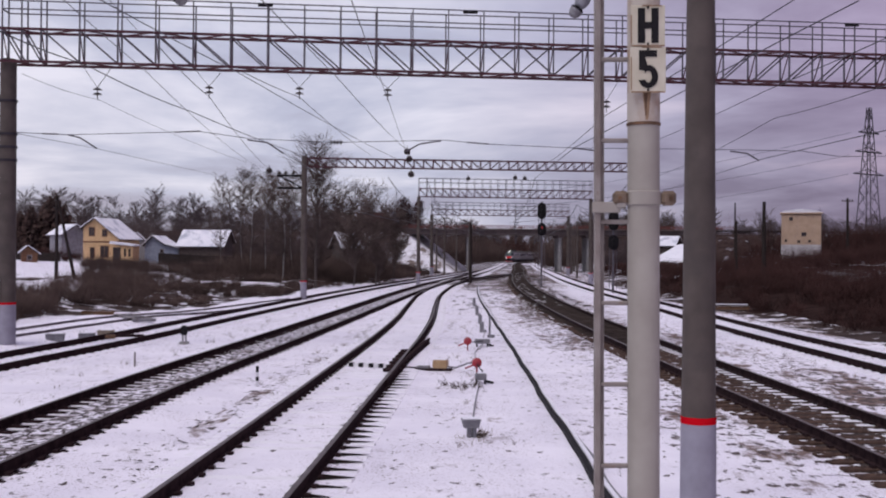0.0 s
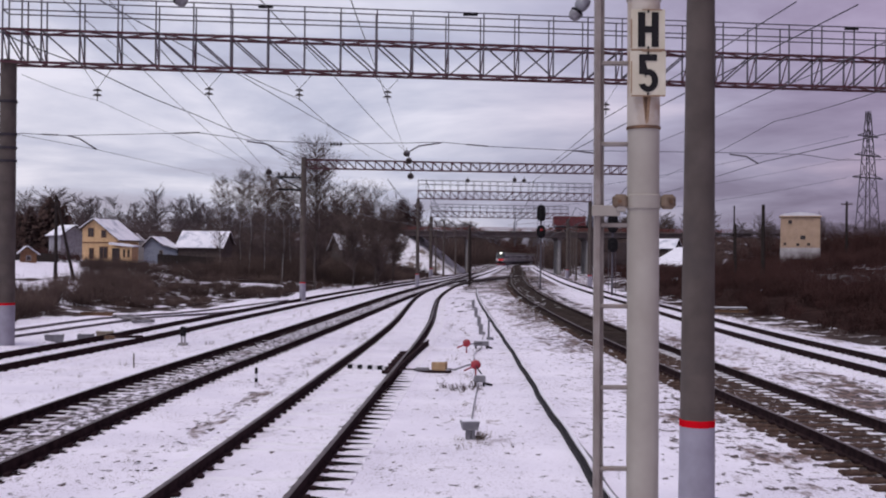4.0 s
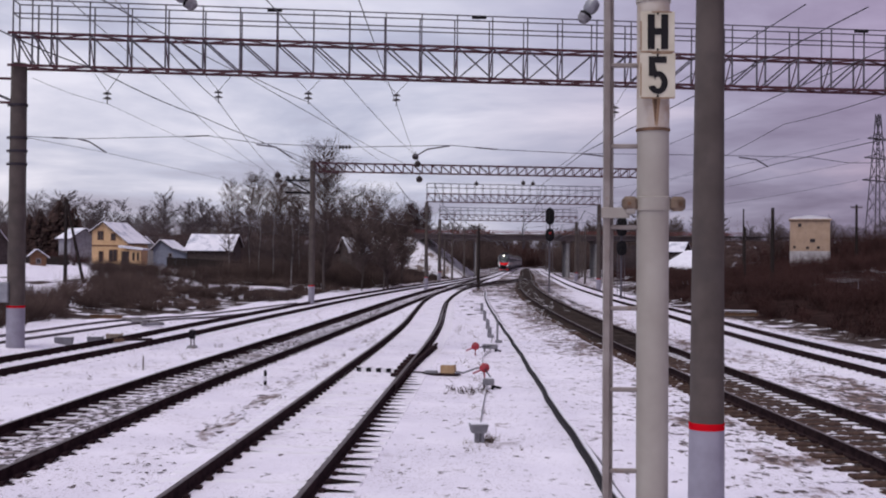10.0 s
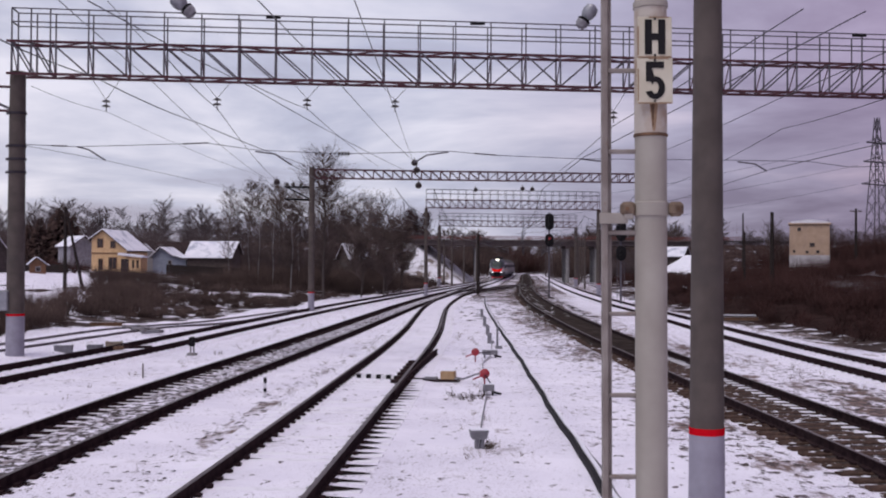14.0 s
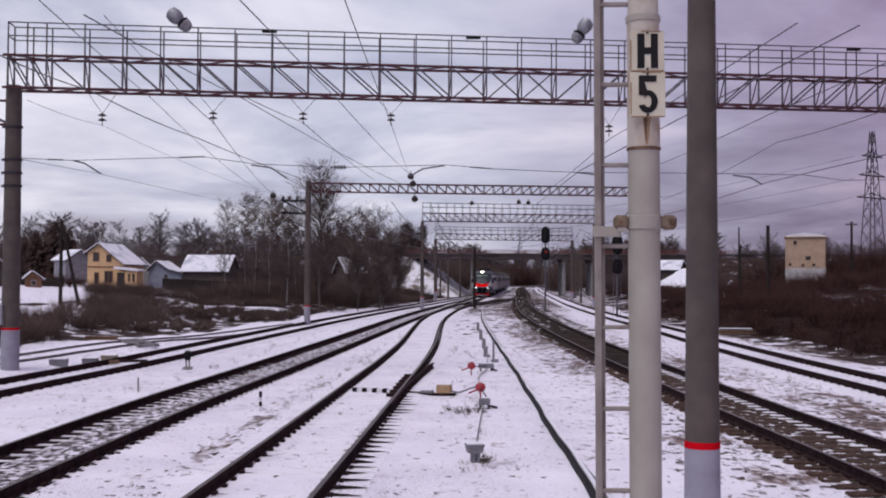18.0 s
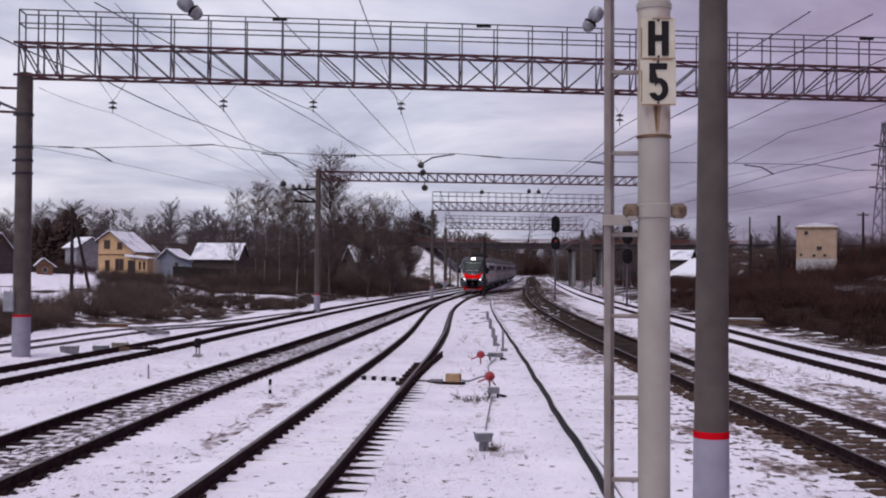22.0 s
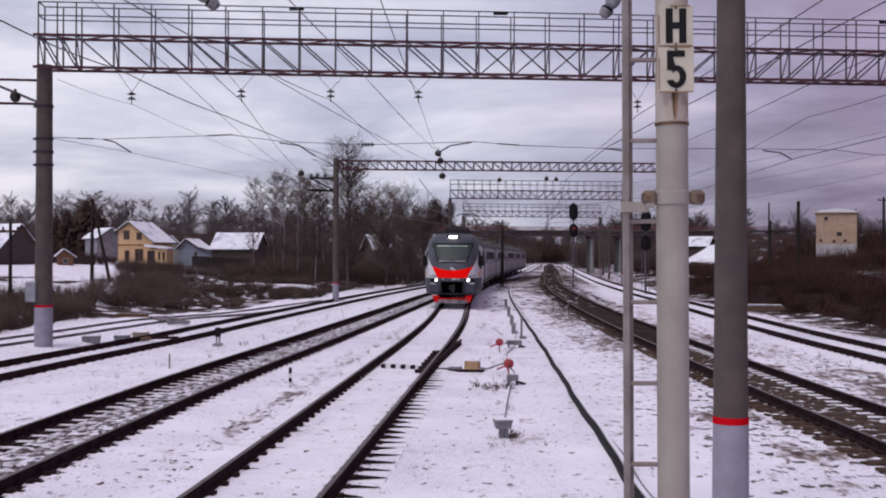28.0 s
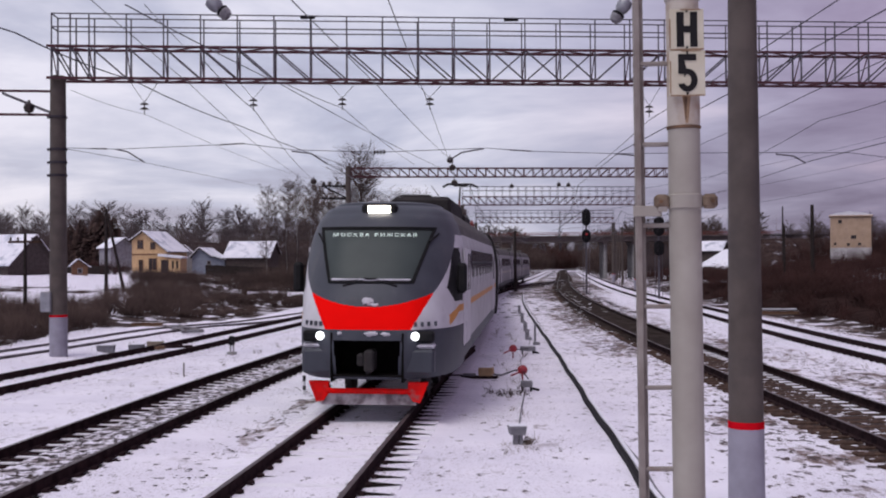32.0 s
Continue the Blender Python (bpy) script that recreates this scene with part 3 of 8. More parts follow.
def ground_z(x, y):
    """Height of the ground: flat between the tracks, rising on both banks."""
    c = TRACK_A(max(0, min(y, 390))) if y > 60 else TRACK_A(60)
    u = x - c
    z = -0.215
    if u < 0:
        edge = 13.5 + 0.06 * max(0, 60 - y) - 6.5 * step(60, 160, y)
        z += 2.3 * step(edge + 4, edge + 75, -u) + 0.35 * step(edge, edge + 5, -u)
        z += 2.5 * step(90, 220, -u)
    else:
        edge = 16.5 + 0.02 * max(0, 60 - y)
        z += 0.7 * step(edge, edge + 6, u) + 3.2 * step(edge + 8, edge + 60, u) + 4 * step(60, 200, u)
    if 14 < y < 60 and x < -8:
        z += 0.22 * step(1.35, 2.05, TRACK_C(y) - x) * (1 - step(44, 56, y)) * step(14, 24, y) * (1 - step(2.5, 6, -u - edge) * 0.5)
    far = step(220, 600, y)
    z += 3.0 * far * step(8, 60, abs(u))
    if abs(u) > 12:
        z += 0.12 * noise.noise((x * 0.15, y * 0.15, 0)) * min(1, (abs(u) - 12) / 6)
    z += 0.014 * noise.noise((x * 0.6, y * 0.6, 3.0)) - 0.006
    return z


def bank_edge(y):
    """How far left of the middle track the brush begins."""
    return 15.2 + 0.07 * max(0, 60 - y) - 2.6 * step(48, 63, y) - 5.2 * step(63, 150, y)


def garden_gap(x, y):
    """Open snowy spots among the brush of the left bank."""
    if 89 < y < 97.5 and -25.5 < x < -13.5 + 2.0 * noise.noise((y * 0.3, 2, 7)):
        return True
    if x < -0.335 * y and 62 < y < 126 and noise.noise((x * 0.2, y * 0.1, 12)) > 0.04:
        return True
    return 104 < y < 140 and noise.noise((x * 0.16, y * 0.06, 6)) < -0.25


def wear(x, y):
    """How far the snow is trodden or blown off the ballast, 0 to 1."""
    if not 0 < y < 300:
        return 0.0
    d = x - TRACK_D(y)
    w = (0.47 + 0.26 * step(22, 45, y)) * step(-5.0, -1.5, d) * (1 - step(1.2, 4.6, d))
    w = max(w, (0.35 + 0.65 * step(32, 55, y)) * step(-3.9, -1.4, d) * (1 - step(-0.5, 0.5, d)))
    w = max(w, 0.85 * step(78, 100, y) * step(0.3, 1.8, x - TRACK_A(y)) * (1 - step(-1, 1, d)))
    w = max(w, 0.44 * step(0.8, 1.6, x - TRACK_B(min(y, 175))) * (1 - step(-1.2, -0.6, x - TRACK_A(y))) * step(14, 22, y) * (1 - step(70, 90, y)))
    w = max(w, 1.15 * math.exp(-((x - 9.7) / 1.3) ** 2 - ((y - 25) / 7.5) ** 2))
    w = max(w, 0.85 * step(14.6, 16.6, x - TRACK_A(max(60, y)) - 0.06 * max(0, 45 - y)) * (1 - step(75, 100, y)))
    w = max(w, 0.95 * step(82, 122, y) * (1 - step(9, 15, abs(x - TRACK_A(y) - 4))))
    w = max(w, 0.5 * step(-2.6, -1.2, x - TRACK_C(min(y, 190))) * (1 - step(1.2, 2.2, x - TRACK_C(min(y, 190)))) * step(70, 90, y))
    return w * (0.75 + 0.6 * noise.noise((x * 0.35, y * 0.12, 7)))


def build_ground():
    xs = sorted(set([-2500, -1200, -700, -450, -320] + list(range(-260, -60, 10)) + [x / 2 for x in range(-120, 121, 2)] + list(range(60, 270, 10)) + [320, 450, 700, 1200, 2500]))
    ys = sorted(set([-400, -150, -60, -25] + [y for y in range(-10, 130, 1)] + list(range(130, 420, 5)) + [450, 500, 560, 640, 760, 1000, 1500, 2600]))
    m = M()
    vs = [(x, y, ground_z(x, y)) for y in ys for x in xs]
    nx = len(xs)
    fs, sl = [], []
    for j in range(len(ys) - 1):
        for i in range(nx - 1):
            fs.append((j * nx + i, j * nx + i + 1, (j + 1) * nx + i + 1, (j + 1) * nx + i))
            x, y = xs[i] + 0.5, ys[j] + 0.5
            c = TRACK_A(max(60, min(y, 390)))
            u = x - c
            le = bank_edge(y) - 0.7 + 1.2 * noise.noise((y * 0.2, 1, 0))
            re = 16.3 + 0.06 * max(0, 45 - y) + 1.2 * noise.noise((y * 0.2, 5, 0))
            soil = u < -le or u > re
            if x < -0.335 * y and u < -le - 4 and 60 < y < 175 and noise.noise((x * 0.05, y * 0.05, 9)) > -0.25:
                soil = False
            if soil and 70 < y < 122 and -9.2 < x < 0 and noise.noise((x * 0.3, y * 0.12, 4)) > 0.02:
                soil = False
            if soil and u < 0 and garden_gap(x, y):
                soil = False
            if soil and u > 0 and y > 80 and x < 40 + 0.12 * y and noise.noise((x * 0.12, y * 0.06, 15)) > -0.1:
                sl.append(1)
                continue
            if y > 225 and noise.noise((x * 0.1, y * 0.03, 21)) > -0.22:
                sl.append(1)
                continue
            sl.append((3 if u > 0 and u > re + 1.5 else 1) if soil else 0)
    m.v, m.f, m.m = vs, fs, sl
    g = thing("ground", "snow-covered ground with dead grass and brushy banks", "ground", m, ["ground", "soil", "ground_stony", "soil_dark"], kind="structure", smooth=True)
    at = g.data.attributes.new("wear", "FLOAT", "POINT")
    at.data.foreach_set("value", [wear(x, y) for x, y, z in vs])


build_ground()

RAIL = [(-0.066, -0.18), (0.066, -0.18), (0.066, -0.168), (0.014, -0.15), (0.010, -0.045), (0.036, -0.035), (0.036, -0.004), (0.028, 0.0),
        (-0.028, 0.0), (-0.036, -0.004), (-0.036, -0.035), (-0.010, -0.045), (-0.014, -0.15), (-0.066, -0.168)]
RAIL_SLOTS = [0, 0, 0, 0, 0, 0, 1, 1, 1, 0, 0, 0, 0, 0]


def along(f, y0, y1, off=0.0, z=0.0, near=1.0, farstep=4.0):
    pts, y = [], y0
    while y < y1:
        d = (f(y + 0.5) - f(y - 0.5))
        pts.append((f(y) + off / math.hypot(1, d), y - off * d / math.hypot(1, d), z))
        y += near if y < 70 else farstep
    d = (f(y1 + 0.5) - f(y1 - 0.5))
    pts.append((f(y1) + off / math.hypot(1, d), y1 - off * d / math.hypot(1, d), z))
    return pts


def sleeper_mesh(kind):
    m = M()
    if kind == "wood":
        m.box((0.54, 0.11, 0.002), (0.30, 0.15, 0.024), slot=2, bev=0.012)
    if kind == "concrete":
        m.prism([(-1.35, -0.20), (1.35, -0.20), (1.35, 0.0), (0.95, 0.03), (0.55, 0.02), (0.3, -0.035), (-0.3, -0.035), (-0.55, 0.02), (-0.95, 0.03), (-1.35, 0.0)], 0.27)
    else:
        m.box((0, 0.125, -0.085), (2.7, 0.25, 0.17), bev=0.012)
    if kind == "chairs":
        m.box((-0.585, 0.125, 0.012), (0.33, 0.115, 0.045), slot=1, bev=0.01)
        m.box((0.985, 0.125, 0.008), (0.22, 0.11, 0.04), slot=1, bev=0.01)
    for s in (-1, 1):
        for o in (-0.12, 0.12):
            m.box((s * 0.7975 + o, 0.125, 0.02), (0.07, 0.12, 0.05), slot=1)
    return m.data("sleeper", materials(["sleeper_conc" if kind == "concrete" else ("sleeper_snow" if kind in ("snow", "chairs") else "sleeper_wood"), "rail", "snow"]))


def track(f, y0, y1, kind, spacing, label, bed, bedw=1.9, top=-0.19, single=200, lift=0.0, bright=True, strips=()):
    t = thing("railway_track", label, "railway track", group="railway tracks")
    for off in (-0.7975, 0.7975):
        m = M().sweep(along(f, y0, y1, off, lift), RAIL, slots=RAIL_SLOTS)
        part("rail", m, ["rail", "railtop" if bright else "rail"], t)
    m = M()
    ctr = along(f, y0, y1, 0.0, 0.0)
    m.sweep(ctr, [(-bedw, -0.235), (-bedw * 0.72, top), (-0.5, top + 0.004), (0.5, top + 0.004), (bedw * 0.72, top), (bedw, -0.235)], closed=False)
    m.f = [q[::-1] for q in m.f]
    part("ballast_bed", m, bed, t, "crushed-stone ballast bed with drifted snow", smooth=True)
    for x0, x1, za, zb, mt in strips:
        m = M().sweep(ctr, [(x0, -0.24), (x0 + 0.02, za), (x1 - 0.02, zb), (x1, -0.24)], closed=False)
        m.f = [q[::-1] for q in m.f]
        part("snow_strip" if mt != "ballast_dark" else "ballast_strip", m, mt, t, "drifted snow along the rail" if mt != "ballast_dark" else "bare dark ballast")
    me = sleeper_mesh(kind)
    y, k, rest = y0, 0, []
    rnd = random.Random(int(abs(y0) * 7 + len(label)))
    while y < y1:
        d = f(y + 0.5) - f(y - 0.5)
        p = Matrix.Translation((f(y), y, -0.175 + lift + rnd.uniform(-0.006, 0.006))) @ Matrix.Rotation(-math.atan(d) + rnd.uniform(-0.012, 0.012), 4, "Z")
        if y > 0 and k < single:
            ob = new("sleeper", me)
            ob.parent = t
            ob.matrix_basis = p
            k += 1
        elif y > 0:
            rest.append(p)
        y += spacing * rnd.uniform(0.97, 1.03)
    if rest:
        m = M()
        for p in rest[:420]:
            b = M().box((0, 0.125, -0.085), (2.7, 0.25, 0.17))
            m.add([p @ Vector(q) for q in b.v], b.f)
        tagged(part("sleeper_rest", m, "sleeper_wood" if kind == "wood" else "sleeper_snow", t), kind="stuff")
    return t


# ---------------------------------------------------------------- tracks
track(TRACK_A, 4, 420, "snow", 0.53, "snowed-in rusty railway track on buried sleepers", "ground", 1.7, -0.178)
track(TRACK_B, 6, 176, "chairs", 0.543, "railway track on snow-dusted sleepers, ballast half under snow", "ground_stony", 1.6, -0.215,
      strips=((-1.5, -0.85, -0.185, -0.150, "ground"), (-0.77, -0.44, -0.20, -0.20, "ballast_dark"), (-0.43, 0.77, -0.166, -0.150, "bed_snow"), (0.84, 1.02, -0.195, -0.205, "ballast_dark"), (1.0, 2.5, -0.150, -0.238, "ground")))
track(TRACK_C, 8, 188, "snow", 0.55, "dark railway track almost buried in snow", "ground", 1.6, -0.172, single=60, bright=False)
track(TRACK_D, 4, 480, "wood", 0.53, "main railway track with dark ballast and wooden sleepers", "ballast", 1.2, -0.20)
track(TRACK_E, 8, 380, "snow", 0.55, "snow-covered railway track beside the brush", "ground", 1.6, -0.172, single=60, bright=False)
siding = thing("siding_track", "buried siding with rusty rails under snow", "railway track", group="railway tracks")
for off_f in (-0.7975, 0.7975):
    part("rail", M().sweep([(x, y, ground_z(x, y) + 0.085) for x, y, z in along(TRACK_F, 20, 70, off_f)], RAIL, slots=RAIL_SLOTS), ["snowy_rail", "rail"], siding)


crossover = thing("crossover_track", "dark worn crossover between two lines beyond the signals", "railway track", group="railway tracks")
cross_pts = [TRACK_A(104) + 0.1, TRACK_A(116) + 0.5, (TRACK_A(138) + TRACK_D(138)) / 2, TRACK_D(160) - 0.5, TRACK_D(172) - 0.1]
cross = line(*zip(cross_pts, (104, 116, 138, 160, 172)))
for off_f in (-0.7975, 0.7975):
    part("rail", M().sweep(along(cross, 104, 172, off_f, 0.004, 1.0, 2.0), RAIL, slots=RAIL_SLOTS), ["rail", "railtop"], crossover)
cross_bed = M().sweep(along(cross, 104, 172, 0.0, 0.0, 1.0, 2.0), [(-1.25, -0.235), (-0.9, -0.16), (0.9, -0.16), (1.25, -0.235)], closed=False)
cross_bed.f = [q[::-1] for q in cross_bed.f]
part("ballast_bed", cross_bed, "ballast", crossover, "dirty ballast with some snow")


def far_bed():
    """Trampled dark ballast of the main line where it swings away."""
    m = M()
    way = [(x, y, -0.085 * (1 - step(31, 41, y))) for x, y, z in along(TRACK_D, 30, 420, 0.0, 0.0, 1.0, 2.0)]
    prof = [(-1.42, -0.235), (-1.08, -0.165), (-0.86, -0.135), (-0.73, -0.132), (0.73, -0.132), (0.86, -0.135), (1.08, -0.165), (1.42, -0.235)]
    m.sweep(way, prof, closed=False)
    for k, (x, y, z) in enumerate(m.v):
        q = k % 8
        if q in (0, 1, 6, 7):
            side = -1 if q < 2 else 1
            m.v[k] = (x + side * (0.30 * noise.noise((x * 0.2, y * 0.35, 3 + side)) + 0.12 * noise.noise((x, y * 1.1, 8 + side))), y, z)
    m.f = [q[::-1] for q in m.f]
    thing("ballast_bed", "dark oily ballast of the main line", "ballast", m, "ballast_far", kind="structure")


far_bed()


def bare_gaps():
    """Dark wedges of bare ballast blown clear beside the rails of the near track."""
    m = M()
    rnd = random.Random(5)
    y = 10.5
    while y < 27.5:
        for side, lo, hi in ((1, 0.30, 0.58), (-1, 0.10, 0.30)):
            if side == -1 and rnd.random() < 0.35:
                continue
            x0 = TRACK_A(y) + 0.7975
            a = x0 + side * 0.045
            b = x0 + side * rnd.uniform(lo, hi)
            w = rnd.uniform(0.12, 0.22)
            yb = y - rnd.uniform(0.0, 0.10) * side
            m.add([(a, y - w, -0.168), (b, yb - 0.012, -0.166), (b, yb + 0.012, -0.166), (a, y + w, -0.168)], [(0, 1, 2, 3) if side == 1 else (3, 2, 1, 0)])
        if rnd.random() < 0.55:
            x0 = TRACK_A(y) - 0.7975
            w = rnd.uniform(0.03, 0.07)
            m.add([(x0 + 0.045, y - w, -0.168), (x0 + rnd.uniform(0.15, 0.38), y - 0.05, -0.166), (x0 + 0.045, y + w, -0.168)], [(0, 1, 2)])
        y += 0.53 * rnd.uniform(0.93, 1.07)
    thing("bare_ballast", "wedges of dark bare ballast showing beside a rail", "ballast", m, "ballast_dark", kind="stuff")


bare_gaps()


def flat_clods(name, label, seed, count, place, material, z, group="snow"):
    """Many small flat irregular patches, joined."""
    rng = np.random.default_rng(seed)
    m = M()
    for _ in range(count):
        x, y, r, stretch = place(rng)
        n = 7
        ang = np.sort(rng.uniform(0, 6.283, n))
        rad = r * rng.uniform(0.55, 1.25, n)
        rim = [(x + rad[k] * math.cos(ang[k]), y + stretch * rad[k] * math.sin(ang[k]), z) for k in range(n)]
        m.add(rim + [(x, y, z + 0.10 * r + 0.006)], [(k, (k + 1) % n, n) for k in range(n)])
    thing(name, label, group, m, material, kind="stuff", smooth=True)


def on_main_line(rng):
    y = 8 + 62 * rng.random() ** 1.5
    off = rng.choice([rng.uniform(-0.68, 0.68), rng.uniform(-0.66, -0.30), rng.uniform(-2.1, -1.05), rng.uniform(1.1, 1.9)])
    return TRACK_D(y) + off, y, rng.uniform(0.025, 0.085) * (1 + y / 60), rng.uniform(0.3, 0.8)


def on_second_line(rng):
    y = 10 + 60 * rng.random() ** 1.4
    return TRACK_B(y) + rng.uniform(-0.38, 0.72), y, rng.uniform(0.025, 0.075) * (1 + y / 80), rng.uniform(0.4, 0.9)


def beside_second_line(rng):
    y = 14 + 50 * rng.random() ** 1.3
    a, b = TRACK_B(y) + 1.3, TRACK_A(y) - 1.2
    return a + (b - a) * rng.random() ** 1.2, y, rng.uniform(0.015, 0.055) * (1 + y / 60), rng.uniform(0.3, 0.7)


def on_far_line(rng):
    y = 60 + 110 * rng.random()
    return TRACK_D(y) + rng.choice([rng.uniform(-0.62, 0.62), rng.uniform(-1.7, -0.95), rng.uniform(0.95, 1.7)]), y, rng.uniform(0.08, 0.24), rng.uniform(1.0, 2.6)


def far_dirt(rng):
    y = 58 + 95 * rng.random()
    a, b = TRACK_A(y) + 0.9, TRACK_D(y) + 2.2
    return b - (b - a) * rng.random() ** 1.6, y, rng.uniform(0.08, 0.30) * (0.5 + y / 130), rng.uniform(0.8, 2.4)


flat_clods("far_drifts", "streaks of snow on the dark ballast further off", 44, 150, on_far_line, "ballast_snow", -0.129)
flat_clods("far_clods", "dark patches of soil and stones between the far tracks", 45, 520, far_dirt, "ballast_far", -0.206, "soil")
flat_clods("drifted_snow", "small drifts of snow lying on the sleepers and ballast", 41, 900, on_main_line, "snow", -0.168)
flat_clods("ballast_stones", "dark clusters of ballast stones showing through the snow", 42, 700, on_second_line, "ballast", -0.155, "ballast")
flat_clods("bare_clods", "dark frozen clods showing through the thin snow", 43, 420, beside_second_line, "ballast", -0.204, "soil")


# ---------------------------------------------------------------- signal mast with its ladder
def signal_mast():
    t = thing("signal_mast", "white-painted steel signal mast with a ladder and two number plates", "signal mast", at=pose(1.045, 5.5, -0.3, 0, -0.33, 0))
    z0 = 0.0
    prof = [(0.0815, 0), (0.0815, 3.775)]
    part("pole", M().lathe(prof, 32), "mast_white", t, smooth=True)
    part("upper_pole", M().lathe([(0.083, 3.775), (0.083, 4.44), (0.078, 4.48), (0.078, 7.2)], 32), "mast_stain", t, "rust-streaked upper tube", smooth=True)
    part("pole_ring", M().lathe([(0.081, 3.762), (0.0875, 3.765), (0.0875, 3.777), (0.083, 3.779)], 32), "rust", t)
    part("pole_ring", M().lathe([(0.080, 4.42), (0.089, 4.425), (0.089, 4.455), (0.080, 4.46)], 32), "mast_white", t)
    c = part("clamp", M().lathe([(0.081, 3.355), (0.090, 3.36), (0.090, 3.425), (0.081, 3.43)], 32), "mast_white", t, "rusty clamp round the mast", smooth=True)
    for s in (-1, 1):
        part("clamp_lug", M().box((s * 0.122, -0.02, 3.392), (0.075, 0.07, 0.074), bev=0.016), "rust_paint", c, "rusty bolted lug")
        part("bolt", M().tube((s * 0.130, -0.065, 3.392), (s * 0.130, 0.02, 3.392), 0.011, n=6), "rust", c)
    for z, txt, h in ((4.257, "Н", 0.210), (4.036, "5", 0.234)):
        p = part("number_plate", M().box((0.003, -0.10, z), (0.180 if txt == "5" else 0.172, 0.006, h - 0.004), bev=0.002), "plate", t, "cream enamel plate with a black character")
        at = pose(0.004, -0.107, z)
        ch = M()
        if txt == "Н":
            ch.prism([(-0.052, -0.088), (-0.016, -0.088), (-0.016, -0.015), (0.016, -0.015), (0.016, -0.088), (0.052, -0.088), (0.052, 0.088), (0.016, 0.088), (0.016, 0.018), (-0.016, 0.018), (-0.016, 0.088), (-0.052, 0.088)], 0.003, at)
        else:
            # stem, bowl and flag of the figure in one outline
            inner = [(0.018 * math.cos(radians(a)), -0.036 + 0.030 * math.sin(radians(a))) for a in range(150, -161, -15)]
            outer = [(0.050 * math.cos(radians(a)), -0.036 + 0.058 * math.sin(radians(a))) for a in range(-160, 109, 15)]
            ch.prism([(-0.046, 0.096), (-0.046, -0.002), (-0.018, -0.006)] + inner + outer + [(-0.016, 0.064), (0.044, 0.064), (0.044, 0.096)], 0.003, at)
        part("character", ch, "black", p, "bold black character")
        for dz in (-1, 1):
            part("bolt", M().tube((0.003, -0.112, z + dz * (h / 2 - 0.014)), (0.003, -0.10, z + dz * (h / 2 - 0.014)), 0.006, n=6), "black", p)
        for dx, dz, w, hh in ((0, -h / 2 + 0.004, 0.17, 0.007), (0.02, h / 2 - 0.005, 0.10, 0.006), (-0.084, -0.02, 0.006, h * 0.7)):
            part("rust_edge", M().box((0.003 + dx, -0.1035, z + dz), (w, 0.003, hh)), "rust_pale", p, "rust creeping in from the plate's edge")
    for a0, a1, z0, z1, mt in ((-104, -74, 3.782, 3.925, "rust_pale"), (-99, -86, 3.80, 3.928, "rust")):
        p = lambda a, z, r=0.0838: (r * math.cos(radians(a)), r * math.sin(radians(a)), z)
        aa = [a0 + (a1 - a0) * k / 8 for k in range(9)]
        mid = (a0 + a1) / 2
        st = M().add([p(a, z1) for a in aa] + [p(mid + (a - mid) * 0.35, z0 + 0.02 * abs(a - mid) / (a1 - a0), 0.0842) for a in aa],
                     [(k, 9 + k, 10 + k, k + 1) for k in range(8)])
        part("rust_streak", st, mt, t, "brown rust streak running down the mast")
    lad = part("ladder", M(), "ladder_grey", t, "grey steel ladder")
    for x in (-0.237,):
        part("ladder_rail", M().box((x, 0.0, 3.0), (0.030, 0.055, 8.0), bev=0.004).box((x + 0.027, 0.022, 3.0), (0.022, 0.006, 8.0)), "ladder_grey", lad)
    for k in range(11):
        part("rung", M().box((-0.165, 0.0, 0.21 + 0.416 * k + 0.150), (0.18, 0.03, 0.022), bev=0.005), "ladder_grey", lad)
    part("ladder_bracket", M().box((-0.195, -0.03, 3.345), (0.145, 0.012, 0.055), bev=0.003).box((-0.12, -0.03, 3.365), (0.05, 0.04, 0.05), bev=0.006), "mast_white", t, "bolted flat bracket")
    return t


signal_mast()


def tapered_pole(name, label, at, h, r0, r1, paint=1.0, sunk=0.3, dark="concrete"):
    t = thing(name, label, "pole", at=at, group="concrete poles")
    rz = lambda z: r0 + (r1 - r0) * z / h
    part("shaft", M().lathe([(rz(paint), paint if paint > 0 else -sunk)] + [(rz(paint + (h - paint) * k / 8), paint + (h - paint) * k / 8) for k in range(1, 9)], 28), dark, t, smooth=True)
    if paint > 0:
        part("painted_base", M().lathe([(r0 + 0.004, -sunk), (rz(paint - 0.07) + 0.004, paint - 0.07)], 28), "base_paint", t, "chalky whitewashed base", smooth=True)
        part("red_band", M().lathe([(rz(paint - 0.07) + 0.006, paint - 0.07), (rz(paint) + 0.006, paint)], 28), "red_band", t, "red warning band", smooth=True)
    return t


tapered_pole("concrete_pole", "dark tapered concrete pole with red band over a grey painted base", pose(2.627, 11.0, -0.2), 9.0, 0.184, 0.117, 1.36)


# ---------------------------------------------------------------- gantries over the tracks
def insulator_string(m, top, n=3, r=0.085, pitch=0.11, slot=0):
    for k in range(n):
        z = top[2] - 0.05 - pitch * k
        m.lathe([(0.02, -0.05), (r, -0.035), (r * 0.75, 0.0), (0.03, 0.03)], 12, (top[0], top[1], z), slot)
    m.tube(top, (top[0], top[1], top[2] - 0.1 - pitch * n), 0.015, n=5, slot=slot)


